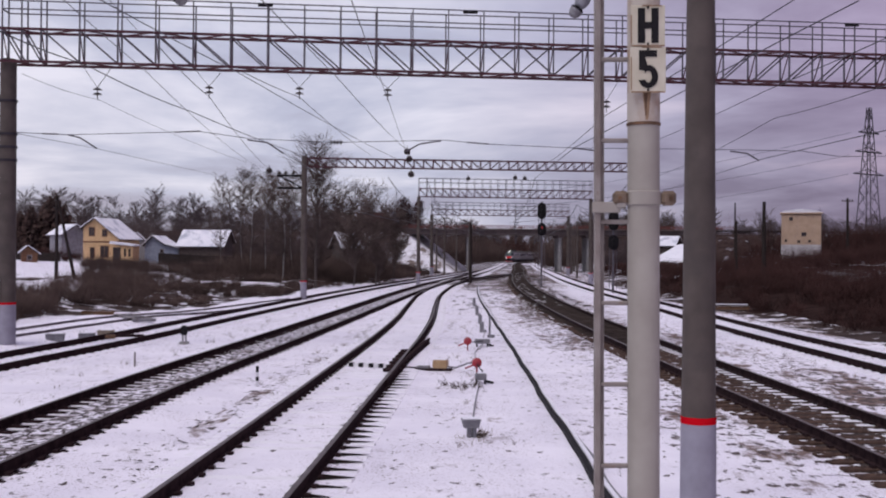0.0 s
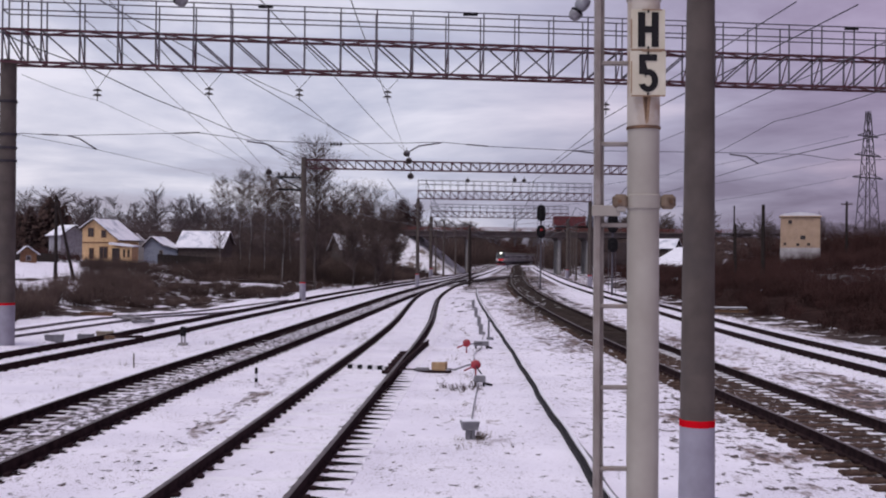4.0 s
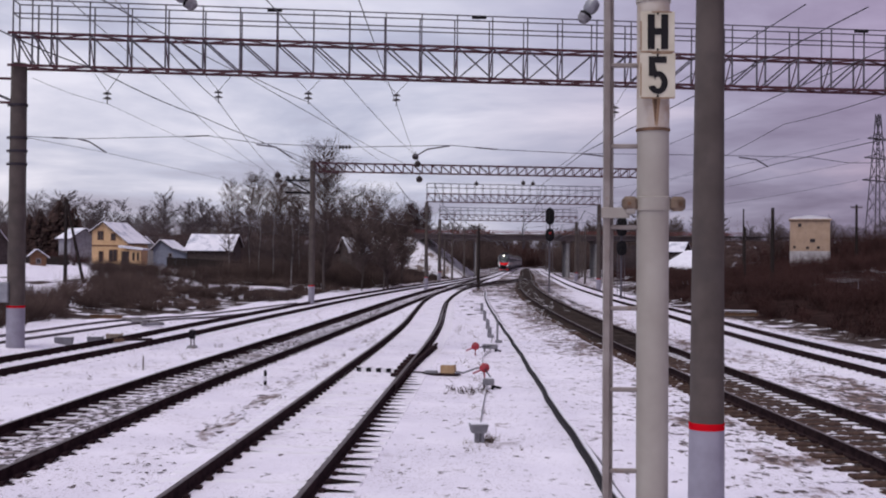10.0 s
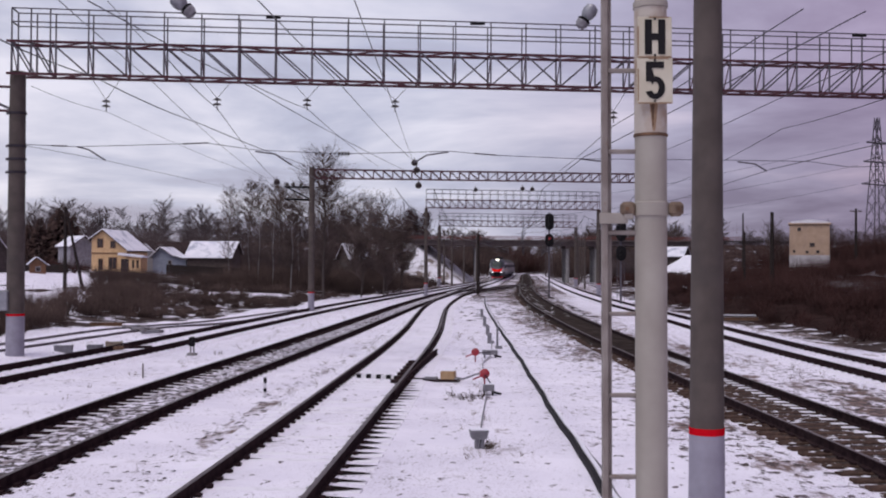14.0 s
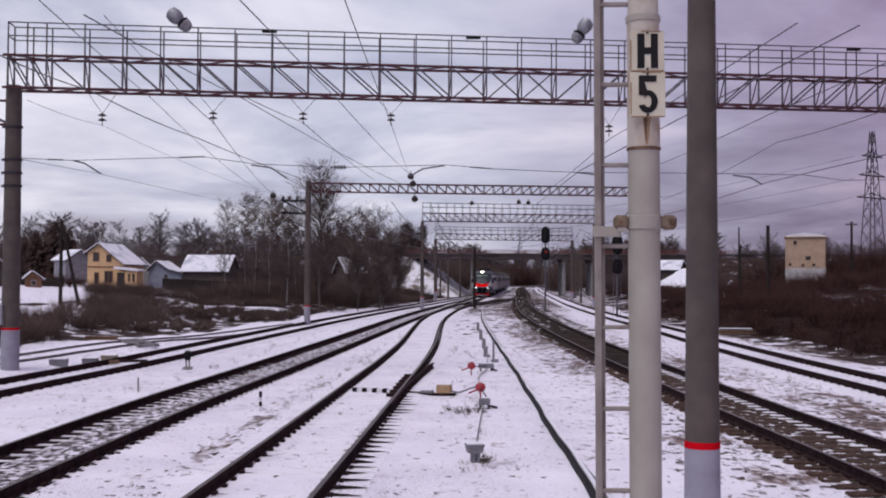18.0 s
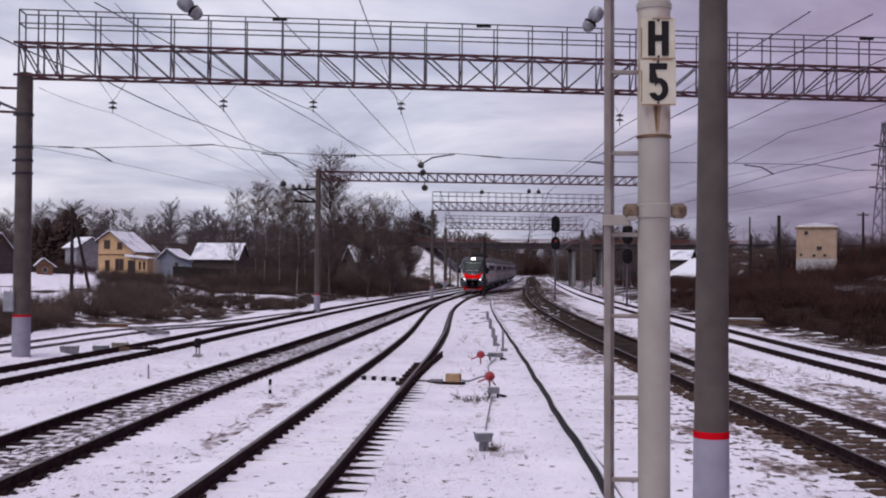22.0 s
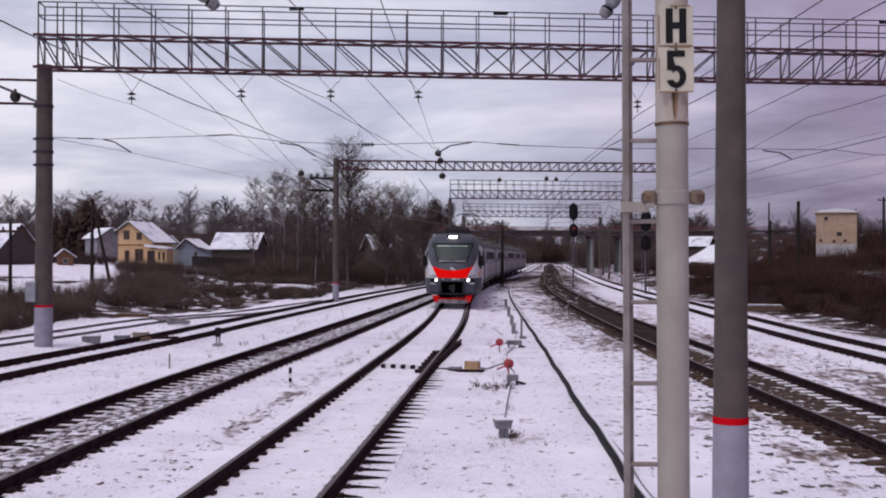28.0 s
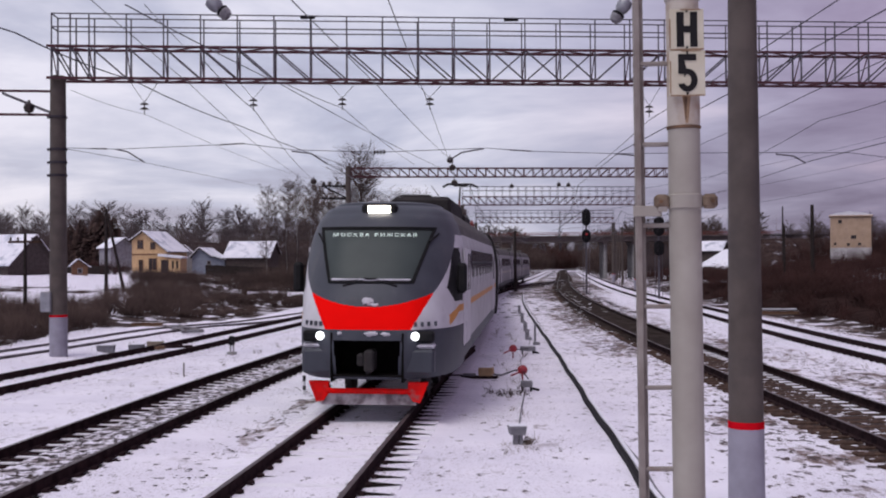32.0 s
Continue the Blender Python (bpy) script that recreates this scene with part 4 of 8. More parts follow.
def gantry(label, p0, p1, zb, hgt, wid, npan, rails, w=0.06, steel="steel_red", turn=None, half=False):
    """A box lattice girder from p0 to p1 (x, y), underside at zb; a railed walkway on top where rails is set.
    turn: the panel, for the near and the far face, from which the diagonals rise instead of fall; half: the first panel is split."""
    t = thing("portal_gantry", label, "gantry", group="overhead gantries")
    a, b = Vector((p0[0], p0[1], 0)), Vector((p1[0], p1[1], 0))
    d = (b - a).normalized()
    nrm = Vector((-d.y, d.x, 0)) * (wid / 2)
    web = "steel" if a.y < 60 else "steel_red"
    turn = turn or (npan * 0.5, npan * 0.5)
    stops = sorted(set(range(npan + 1)) | ({0.5} if half else set()))
    g = part("girder", M(), steel, t, "red-oxide painted lattice girder")
    for s in (-1, 1):
        for z in (zb, zb + hgt):
            o = nrm * s + Vector((0, 0, z))
            tip = d * (0.15 if half else 0.0)
            part("chord", M().bar(a + o - tip, b + o + tip, w * 1.15, w * 1.15), steel, g)
        post = M().bar((0, 0, zb), (0, 0, zb + hgt), w * 0.8).data("web_post", materials(web))
        for k in stops:
            part("web_post", post, web, g).location = a.lerp(b, k / npan) + nrm * s
        v = (b - a) / npan
        fall = M().bar((0, 0, zb + hgt), (v.x, v.y, zb), w * 0.7).data("web_diagonal", materials(web))
        rise = M().bar((0, 0, zb), (v.x, v.y, zb + hgt), w * 0.7).data("web_diagonal", materials(web))
        short = M().bar((0, 0, zb + hgt), (v.x / 2, v.y / 2, zb), w * 0.7).data("web_diagonal", materials(web))
        for k in range(npan):
            if half and k == 0:
                for q in (0, 0.5):
                    part("web_diagonal", short, web, g).location = a.lerp(b, q / npan) + nrm * s
            else:
                part("web_diagonal", fall if k < turn[0 if s == -1 else 1] else rise, web, g).location = a.lerp(b, k / npan) + nrm * s
    lat = M()
    for k in range(npan):
        for z in (zb, zb + hgt):
            s = 1 if k % 2 else -1
            lat.bar(a.lerp(b, k / npan) + nrm * s + Vector((0, 0, z)), a.lerp(b, (k + 1) / npan) - nrm * s + Vector((0, 0, z)), w * 0.6)
            lat.bar(a.lerp(b, k / npan) + nrm + Vector((0, 0, z)), a.lerp(b, k / npan) - nrm + Vector((0, 0, z)), w * 0.6)
        if half:
            # sway bracing across the box, every panel
            lat.bar(a.lerp(b, k / npan) - nrm + Vector((0, 0, zb + hgt)), a.lerp(b, k / npan) + nrm + Vector((0, 0, zb)), w * 0.45)
    tagged(part("cross_lacing", lat, steel, g), kind="stuff")
    if rails:
        r = part("walkway_railing", M(), "steel", t, "thin grey walkway railing")
        for s in (-1, 1):
            for z in (0.59, 1.0):
                o = nrm * s + Vector((0, 0, zb + hgt + z))
                part("handrail", M().bar(a + o, b + o, w * 0.55), "steel", r)
            post = M().bar((0, 0, zb + hgt), (0, 0, zb + hgt + 1.0), w * 0.6).data("railing_post", materials("steel"))
            for k in stops:
                part("railing_post", post, "steel", r).location = a.lerp(b, k / npan) + nrm * s
        m = M()
        for e in (a, b):
            for z in (0.59, 1.0):
                m.bar(e + nrm + Vector((0, 0, zb + hgt + z)), e - nrm + Vector((0, 0, zb + hgt + z)), w * 0.55)
        part("end_rails", m, "steel", r)
    return t, a, b, nrm


G1 = gantry("red-oxide lattice gantry with a railed walkway and floodlights", (-13.31, 32.52), (19.06, 36.37), 8.51, 0.98, 0.70, 29, True, 0.062, turn=(15, 12), half=True)
G2 = gantry("plain red-oxide lattice gantry on concrete poles", (-8.75, 69.0), (13.6, 71.5), 8.35, 0.56, 0.45, 36, False, 0.056)
G3 = gantry("distant lattice gantry with a railed walkway", (-2.4, 105.0), (14.8, 107.5), 8.4, 0.8, 0.7, 22, True, 0.06)
G4 = gantry("far lattice gantry near the bridge", (-1.6, 152.0), (18.2, 156.0), 8.35, 0.8, 0.7, 20, True, 0.07)
for nm, px, py, hh, rr in (("gantry_pole", -13.22, 32.55, 8.62, 0.27), ("gantry_pole", 19.0, 36.3, 8.62, 0.27), ("gantry_pole", -8.95, 69.0, 9.3, 0.20), ("gantry_pole", 13.6, 71.5, 9.3, 0.25),
                          ("gantry_pole", -2.4, 105, 8.6, 0.19), ("gantry_pole", 14.8, 107.5, 8.6, 0.24), ("gantry_pole", -1.6, 152, 8.6, 0.26), ("gantry_pole", 18.2, 156, 8.6, 0.26)):
    tapered_pole(nm, "weathered concrete gantry pole with red-banded painted base", pose(px, py, ground_z(px, py)), hh, rr, rr * 0.86, 1.25, dark="concrete")


def wire_between(m, p, q, r, sag=0.0, n=8, slot=0, sides=4):
    p, q = Vector(p), Vector(q)
    d = (q - p).normalized()
    a = d.orthogonal().normalized()
    b = d.cross(a)
    vs, fs = [], []
    for k in range(n + 1):
        s = k / n
        c = p.lerp(q, s) - Vector((0, 0, 4 * sag * s * (1 - s)))
        vs += [c + (a * math.cos(2 * math.pi * i / sides) + b * math.sin(2 * math.pi * i / sides)) * r for i in range(sides)]
    for k in range(n):
        fs += [(k * sides + i, k * sides + (i + 1) % sides, (k + 1) * sides + (i + 1) % sides, (k + 1) * sides + i) for i in range(sides)]
    m.add(vs, fs, slot)


def catenary(f, label, ys, off=0.0, zc=6.05, zm=7.75, r=0.011):
    """Messenger and contact wire of a track between its supports at ys."""
    t = thing("overhead_line", label, "overhead wire", group="overhead lines")
    for a, b in zip(ys[:-1], ys[1:]):
        mes, con, drop = M(), M(), M()
        n = 9
        rr = r * (1 + b / 90)
        pa, pb = Vector((f(a) + off, a, zm)), Vector((f(b) + off, b, zm))
        wire_between(mes, pa, pb, rr, 1.1, 10)
        wire_between(con, (f(a) + off + 0.25, a, zc), (f(b) + off - 0.25, b, zc), rr, 0.05, 4)
        for k in range(1, n):
            s = k / n
            c = pa.lerp(pb, s)
            drop.tube((c.x, c.y, zm - 4.4 * s * (1 - s)), (c.x + 0.25 - 0.5 * s, c.y, zc - 0.2 * s * (1 - s)), rr * 0.55, n=3, caps=False)
        part("messenger_wire", mes, "wire", t)
        part("contact_wire", con, "wire", t)
        tagged(part("dropper", drop, "wire", t), kind="stuff")


SUP = [69.5, 106, 154, 196, 240, 290, 340]
catenary(TRACK_A, "thin dark overhead line with droppers over a track", SUP)
catenary(TRACK_B, "thin dark overhead line with droppers over a track", SUP[:4], -0.1)
catenary(TRACK_C, "thin dark overhead line with droppers over a track", SUP[:3], 0.2)
catenary(TRACK_D, "thin dark overhead line with droppers over a track", SUP, -0.6)
catenary(TRACK_E, "thin dark overhead line with droppers over a track", SUP, -0.4)


def g1_at(x):
    """Depth of the first gantry at x."""
    return 32.5 + (x + 13.45) / 32.75 * 3.9


NEAR_WIRES = [
    ("feeder_wire", 0.012, 0.1, [(-6.83, 20.00, 7.72), (-6.25, 33.00, 8.29), (-3.0, 69.00, 8.90)]),
    ("feeder_wire", 0.008, 0.0, [(-8.07, 25.00, 8.94), (-9.28, 32.40, 9.50)]),
    ("feeder_wire", 0.017, 0.3, [(-10.40, 13.3, 7.56), (-10.72, 24.0, 8.09), (-10.98, 32.72, 8.52), (-10.6, 45.0, 8.70), (-8.55, 68.90, 8.92)]),
    ("messenger_wire", 0.006, 0.2, [(-9.45, 24.00, 6.77), (-10.58, 32.77, 7.45), (-11.21, 69.00, 8.19)]),
    ("contact_wire", 0.007, 0.0, [(-9.56, 24.00, 5.43), (-10.65, 32.77, 5.96), (-12.84, 69.00, 7.37)]),
    ("messenger_wire", 0.010, 0.2, [(-5.96, 22.46, 7.08), (-7.24, 33.09, 7.60), (-11.21, 69.00, 8.19)]),
    ("feeder_wire", 0.009, 0.2, [(-7.06, 11.25, 8.19), (-9.13, 32.91, 8.32), (-12.31, 69.00, 8.54)]),
    ("contact_wire", 0.010, 0.0, [(-4.99, 33.30, 5.90), (-5.56, 69.00, 6.61)]),
    ("feeder_wire", 0.010, 0.1, [(-4.69, 25.00, 7.01), (-4.50, 33.35, 7.65), (-4.68, 69.00, 9.13)]),
    ("messenger_wire", 0.011, 0.1, [(-4.13, 11.40, 7.75), (-3.45, 33.45, 8.40), (-2.35, 69.00, 9.44)]),
    ("feeder_wire", 0.009, 0.1, [(-1.46, 11.66, 6.76), (-1.77, 33.61, 7.68), (-2.28, 69.00, 9.15)]),
    ("messenger_wire", 0.011, 0.1, [(6.56, 20.00, 7.62), (5.18, 34.26, 7.28), (6.32, 70.00, 8.45)]),
    ("contact_wire", 0.012, 0.0, [(7.72, 20.00, 7.58), (4.21, 34.17, 6.25), (5.78, 70.00, 7.63)]),
    ("feeder_wire", 0.013, 0.1, [(10.05, 22.07, 7.76), (10.52, 34.77, 8.21), (12.02, 70.00, 9.61)]),
    ("messenger_wire", 0.010, 0.2, [(9.52, 22.06, 6.49), (10.72, 34.79, 7.28), (13.14, 70.00, 7.70)]),
    ("contact_wire", 0.012, 0.0, [(10.11, 22.07, 5.65), (10.39, 34.76, 5.97), (13.89, 70.00, 6.87)]),
]


def hangers():
    near = thing("overhead_line", "web of dark overhead wires strung between the gantries", "overhead wire", group="overhead lines")
    for nm, r, sag, pts in NEAR_WIRES:
        m = M()
        for p, q in zip(pts[:-1], pts[1:]):
            wire_between(m, p, q, r * 1.1, sag if q[1] > 60 and p[1] < 40 else sag * 0.3, 8)
        part(nm, m, "wire", near)
    for x, y, z in ((-10.59, 32.77, 7.64), (-7.25, 33.09, 7.76), (-4.5, 33.35, 7.79), (-1.77, 33.61, 7.8), (5.18, 34.26, 7.57)):
        t = thing("hanging_insulator", "dark porcelain disc insulator hung from the gantry on wires", "insulator", group="hanging insulators")
        m = M()
        insulator_string(m, (x, y, z + 0.19), 2, 0.14, 0.15)
        part("disc_string", m, "porcelain", t, smooth=True)
        for s in (-1, 1):
            part("hanger_wire", M().tube((x + s * 0.42, y, 8.42), (x, y, z + 0.17), 0.009, n=4), "wire", t)
    for x, y, z in ((-11.29, 69.5, 8.12), (-2.37, 69.5, 9.42), (-2.22, 69.5, 8.94), (-2.1, 69.5, 7.95), (8.03, 106, 10.33), (7.08, 106, 10.4), (2.45, 106, 10.27)):
        t = thing("line_insulator", "round dark insulator on the overhead line", "insulator", group="line insulators")
        part("disc", M().lathe([(0.08, -0.2), (0.2, -0.12), (0.22, 0.05), (0.12, 0.18), (0.03, 0.22)], 12, (x, y, z)), "porcelain", t, smooth=True)
        part("hook", M().tube((x, y, z + 0.2), (x, y, z + 0.36), 0.025, n=5), "steel", t)
    # the fixing cable with its registration arms
    t = thing("fixing_cable", "thin cross cable with insulators and curved registration arms under the gantry", "cable")
    m = M()
    xs = [-12.96, -11.46, -7.57, -6.03, -3.42, 0.01, 1.35, 4.06, 8.76, 11.86, 13.19, 18.9]
    zz = [6.40, 6.36, 6.54, 6.35, 6.28, 6.42, 6.32, 6.25, 6.29, 6.29, 6.13, 6.3]
    m.path([(x, g1_at(x), z) for x, z in zip(xs, zz)], 0.011, 5)
    part("cable", m, "wire", t)
    at_z = lambda x: float(np.interp(x, xs, zz))
    for x, n in ((-12.2, 5), (-8.3, 8), (-3.55, 4), (0.75, 7)):
        m = M()
        for k in range(n):
            xx = x + 0.1 * k
            m.tube((xx, g1_at(x), at_z(xx)), (xx + 0.08, g1_at(x), at_z(xx + 0.08)), 0.028 if n > 4 else 0.09, 0.018, n=8)
        part("cable_insulator", m, "porcelain", t)
    for pts in ([(-11.46, 6.36), (-11.12, 6.28), (-10.62, 5.96)], [(-6.11, 6.31), (-5.51, 6.24), (-4.99, 5.9)], [(-0.08, 6.4), (-0.78, 6.28), (-1.17, 6.04)], [(4.15, 6.25), (5.07, 6.16)], [(9.41, 6.24), (9.98, 6.18), (10.39, 5.95)]):
        m = M()
        m.path([(p[0], g1_at(p[0]), p[1]) for p in pts], 0.024)
        part("registration_arm", m, "steel", t)
    # floodlights on the gantry
    for x, y, z, tilt in ((-8.10, 32.5, 10.57, -49), (4.21, 34.0, 10.62, 33)):
        t = thing("floodlight", "grey floodlight with a glass bowl tilted down from the gantry railing", "lamp", group="floodlights", at=Matrix.Translation((x, y, z)))
        rt = Matrix.Rotation(radians(tilt), 4, "Y").to_3x3()
        part("housing", M().lathe([(0.10, 0.0), (0.15, 0.05), (0.21, 0.16), (0.235, 0.32), (0.20, 0.47), (0.09, 0.54)], 20, rot=rt), "steel_light", t, "grey metal housing", smooth=True)
        part("rim", M().lathe([(0.13, -0.07), (0.205, -0.06), (0.215, -0.01), (0.16, 0.03), (0.10, 0.04)], 20, rot=rt), "black", t, "dark rim", smooth=True)
        part("glass_bowl", M().lathe([(0.05, -0.33), (0.14, -0.29), (0.195, -0.19), (0.205, -0.07)], 20, rot=rt), "glass_bowl", t, "dull glass bowl", smooth=True)
        part("bracket", M().bar((0, 0.03, 0.02), (0, g1_at(x) - y - 0.3, -0.22), 0.04), "steel", t)
    for x in (-5.52, 0.81, 13.4):
        y = g1_at(x)
        thing("gantry_plate", "small dark plate clamped on the gantry railing", "plate", M().box((x, y - 0.42, 10.43), (0.46, 0.05, 0.1), bev=0.01), "black", group="gantry plates")


hangers()


# ---------------------------------------------------------------- the train
MAT.update({
    "t_grey": mat("train_grey_paint", (0.062, 0.066, 0.082), (0.048, 0.051, 0.065), 1.5, 0.5, bump=0.03, col3=(0.095, 0.09, 0.10), scale3=1.6, lo3=0.55, hi3=0.8, spec=0.25),
    "t_red": mat("train_red_paint", (0.92, 0.006, 0.005), (0.86, 0.006, 0.005), 1.5, 0.7, spec=0.0),
    "t_white": mat("train_white_paint", (0.60, 0.585, 0.62), (0.52, 0.50, 0.53), 1.8, 0.45, col3=(0.36, 0.34, 0.36), scale3=1.4, lo3=0.55, hi3=0.8),
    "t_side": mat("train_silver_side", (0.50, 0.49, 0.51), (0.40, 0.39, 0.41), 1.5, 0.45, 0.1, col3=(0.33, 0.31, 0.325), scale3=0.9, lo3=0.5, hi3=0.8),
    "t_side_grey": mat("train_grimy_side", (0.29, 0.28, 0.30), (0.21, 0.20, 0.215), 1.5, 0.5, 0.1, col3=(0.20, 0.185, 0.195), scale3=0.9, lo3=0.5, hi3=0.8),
    "t_roof": mat("train_roof", (0.115, 0.105, 0.10), (0.07, 0.063, 0.062), 2.5, 0.85, bump=0.2),
    "t_under": mat("underframe_dirt", (0.032, 0.027, 0.027), (0.018, 0.016, 0.017), 4, 0.9, bump=0.2),
    "t_glass": mat("windscreen_glass", (0.050, 0.062, 0.060), (0.040, 0.050, 0.050), 1.0, 0.45, spec=0.18),
    "t_window": mat("window_glass", (0.06, 0.055, 0.075), (0.04, 0.038, 0.052), 1.0, 0.15, spec=0.5),
    "t_cream": mat("cream_stripe", (0.46, 0.41, 0.36), (0.36, 0.32, 0.28), 3, 0.5),
    "t_rubber": mat("black_rubber", (0.012, 0.011, 0.012), (0.007, 0.007, 0.008), 6, 0.75, spec=0.2),
    "t_orange": mat("orange_stripe", (0.62, 0.27, 0.05), (0.52, 0.22, 0.05), 3, 0.45),
    "lamp_top": mat("headlamp_on", (0.9, 0.88, 0.8), (0.9, 0.88, 0.8), 1, 0.3, emit=(1.0, 0.93, 0.78), estr=9.0),
    "lamp_low": mat("marker_lamp_on", (0.9, 0.9, 0.9), (0.9, 0.9, 0.9), 1, 0.3, emit=(0.95, 0.97, 1.0), estr=3.5),
    "led": mat("led_letters", (0.6, 0.7, 0.65), (0.6, 0.7, 0.65), 1, 0.5, emit=(0.62, 0.78, 0.70), estr=0.4),
    "t_plough": mat("snow_caked_steel", (0.42, 0.38, 0.40), (0.13, 0.10, 0.11), 3.5, 0.8, bump=0.3, lo=0.42, hi=0.6),
    "t_red_dirty": mat("grimy_red_paint", (0.80, 0.010, 0.010), (0.50, 0.014, 0.014), 3, 0.8, spec=0.0, col3=(0.20, 0.12, 0.125), scale3=2.4, lo3=0.58, hi3=0.74),
    "t_black": mat("recess_black", (0.010, 0.008, 0.008), (0.005, 0.005, 0.005), 5, 0.9, spec=0.05),
    "dirty_snow": mat("dirty_snow", (0.62, 0.60, 0.66), (0.40, 0.38, 0.42), 5, 0.85, bump=0.4, bscale=20),
    "ins_red": mat("red_insulator", (0.25, 0.05, 0.05), (0.18, 0.035, 0.04), 4, 0.4),
})
HALF = line((1.60, 0.45), (1.70, 0.8), (1.74, 1.3), (1.745, 2.0), (1.74, 2.6), (1.69, 3.0), (1.60, 3.4), (1.47, 3.70), (1.24, 3.92), (0.85, 4.03), (0.02, 4.08))
NOSE = line((0.20, 0.45), (0.06, 0.8), (0.0, 1.25), (0.04, 1.6), (0.20, 2.0), (0.44, 2.45), (0.88, 3.1), (1.20, 3.48), (1.52, 3.74), (2.0, 3.94), (2.65, 4.05), (3.5, 4.08))
YEND = 3.55


def skin(a, z):
    """A point of the cab's skin: a from -90 to 90 degrees round the nose, z the height."""
    k = 2 / 3.1
    s, c = math.sin(a), max(0.0, math.cos(a))
    return (math.copysign(abs(s) ** k, s) * HALF(z), YEND - (YEND - NOSE(z)) * c ** k, z)


def cab_zone(x, y, z):
    ax = abs(x)
    if 0.74 < z < 1.38 and ax < 0.60 + (z - 0.74) * 0.12 and y < 1:
        return "hole"
    if z < 0.75:
        return "apron"
    if z < 1.57:
        return "lower"
    redtop = 1.98 + 0.20 * (ax / 1.12) ** 2
    if z < redtop and ax < 0.86 + (z - 1.57) * 0.60:
        return "red"
    if 2.42 < z < 3.47 and ax < 0.86 + (z - 2.42) * 0.34:
        if 2.46 < z < 3.43 and ax < 0.82 + (z - 2.42) * 0.34:
            return "glass"
        return "seal"
    if z >= redtop and y < 0.62 + max(0.0, z - 2.15) * 1.42 or z > 3.36:
        return "mask"
    if y > 1.15 and ax > 1.3 and ((y < 1.9 and 1.60 + (y - 1.15) * 0.30 < z < 1.80 + (y - 1.15) * 0.22) or (y >= 1.9 and 1.83 < z < 1.97)):
        return "orange"
    if 2.05 < z < 3.10 and max(1.12 + (z - 2.25) * 0.85, 1.55 - (z - 2.05) * 1.4) < y < 2.45 and ax > 1.3:
        return "sidewin"
    return "white"


def cab(t):
    """The cab's skin, cut into its painted panels."""
    na, nz = 210, 230
    aa = [radians(-90 + 180 * i / na) for i in range(na + 1)]
    # finer steps round the corners
    zs = [0.66 + (4.08 - 0.66) * k / nz for k in range(nz + 1)]
    pts = [[skin(a, z) for a in aa] for z in zs]
    zones = {}
    for k in range(nz):
        for i in range(na):
            q = [pts[k][i], pts[k][i + 1], pts[k + 1][i + 1], pts[k + 1][i]]
            c = [sum(p[j] for p in q) / 4 for j in range(3)]
            zones.setdefault(cab_zone(*c), []).append((k, i))
    spec = {"apron": ("front_apron", "t_grey", ""), "lower": ("bumper_panel", "t_grey", "dark grey lower front"), "red": ("red_panel", "t_red", "bright red front panel"),
            "glass": ("windscreen", "t_glass", "dark windscreen"), "seal": ("windscreen_seal", "t_rubber", "black rubber seal"), "mask": ("front_mask", "t_grey", "dark grey front and roof shell"),
            "white": ("side_panel", "t_white", "dirty white cab side"), "sidewin": ("cab_side_window", "t_rubber", "dark side window"), "orange": ("orange_stripe", "t_orange", "orange stripe")}
    zones.pop("hole")
    for zn in ("sidewin", "orange", "white"):
        cells = zones.pop(zn)
        for s in (-1, 1):
            zones[zn, s] = [c for c in cells if (c[1] + 0.5 - na / 2) * s > 0]
    for zn, cells in zones.items():
        zn = zn[0] if isinstance(zn, tuple) else zn
        nm, mt, lb = spec[zn]
        idx, m = {}, M()
        for k, i in cells:
            f = []
            for kk, ii in ((k, i), (k, i + 1), (k + 1, i + 1), (k + 1, i)):
                if (kk, ii) not in idx:
                    idx[kk, ii] = len(m.v)
                    p = pts[kk][ii]
                    if zn in ("glass",):
                        p = (p[0], p[1] + 0.012, p[2])
                    m.v.append(p)
                f.append(idx[kk, ii])
            m.f.append(tuple(f))
            m.m.append(0)
        if zn in ("glass",):
            screen = part(nm, m, mt, t, lb, smooth=True)
        else:
            part(nm, m, mt, t, lb, smooth=True)
    return screen


def front_y(x, z):
    """Depth of the skin at x, z."""
    s = min(1.0, abs(x) / HALF(z))
    return YEND - (YEND - NOSE(z)) * (1 - s ** 3.1) ** (1 / 3.1)


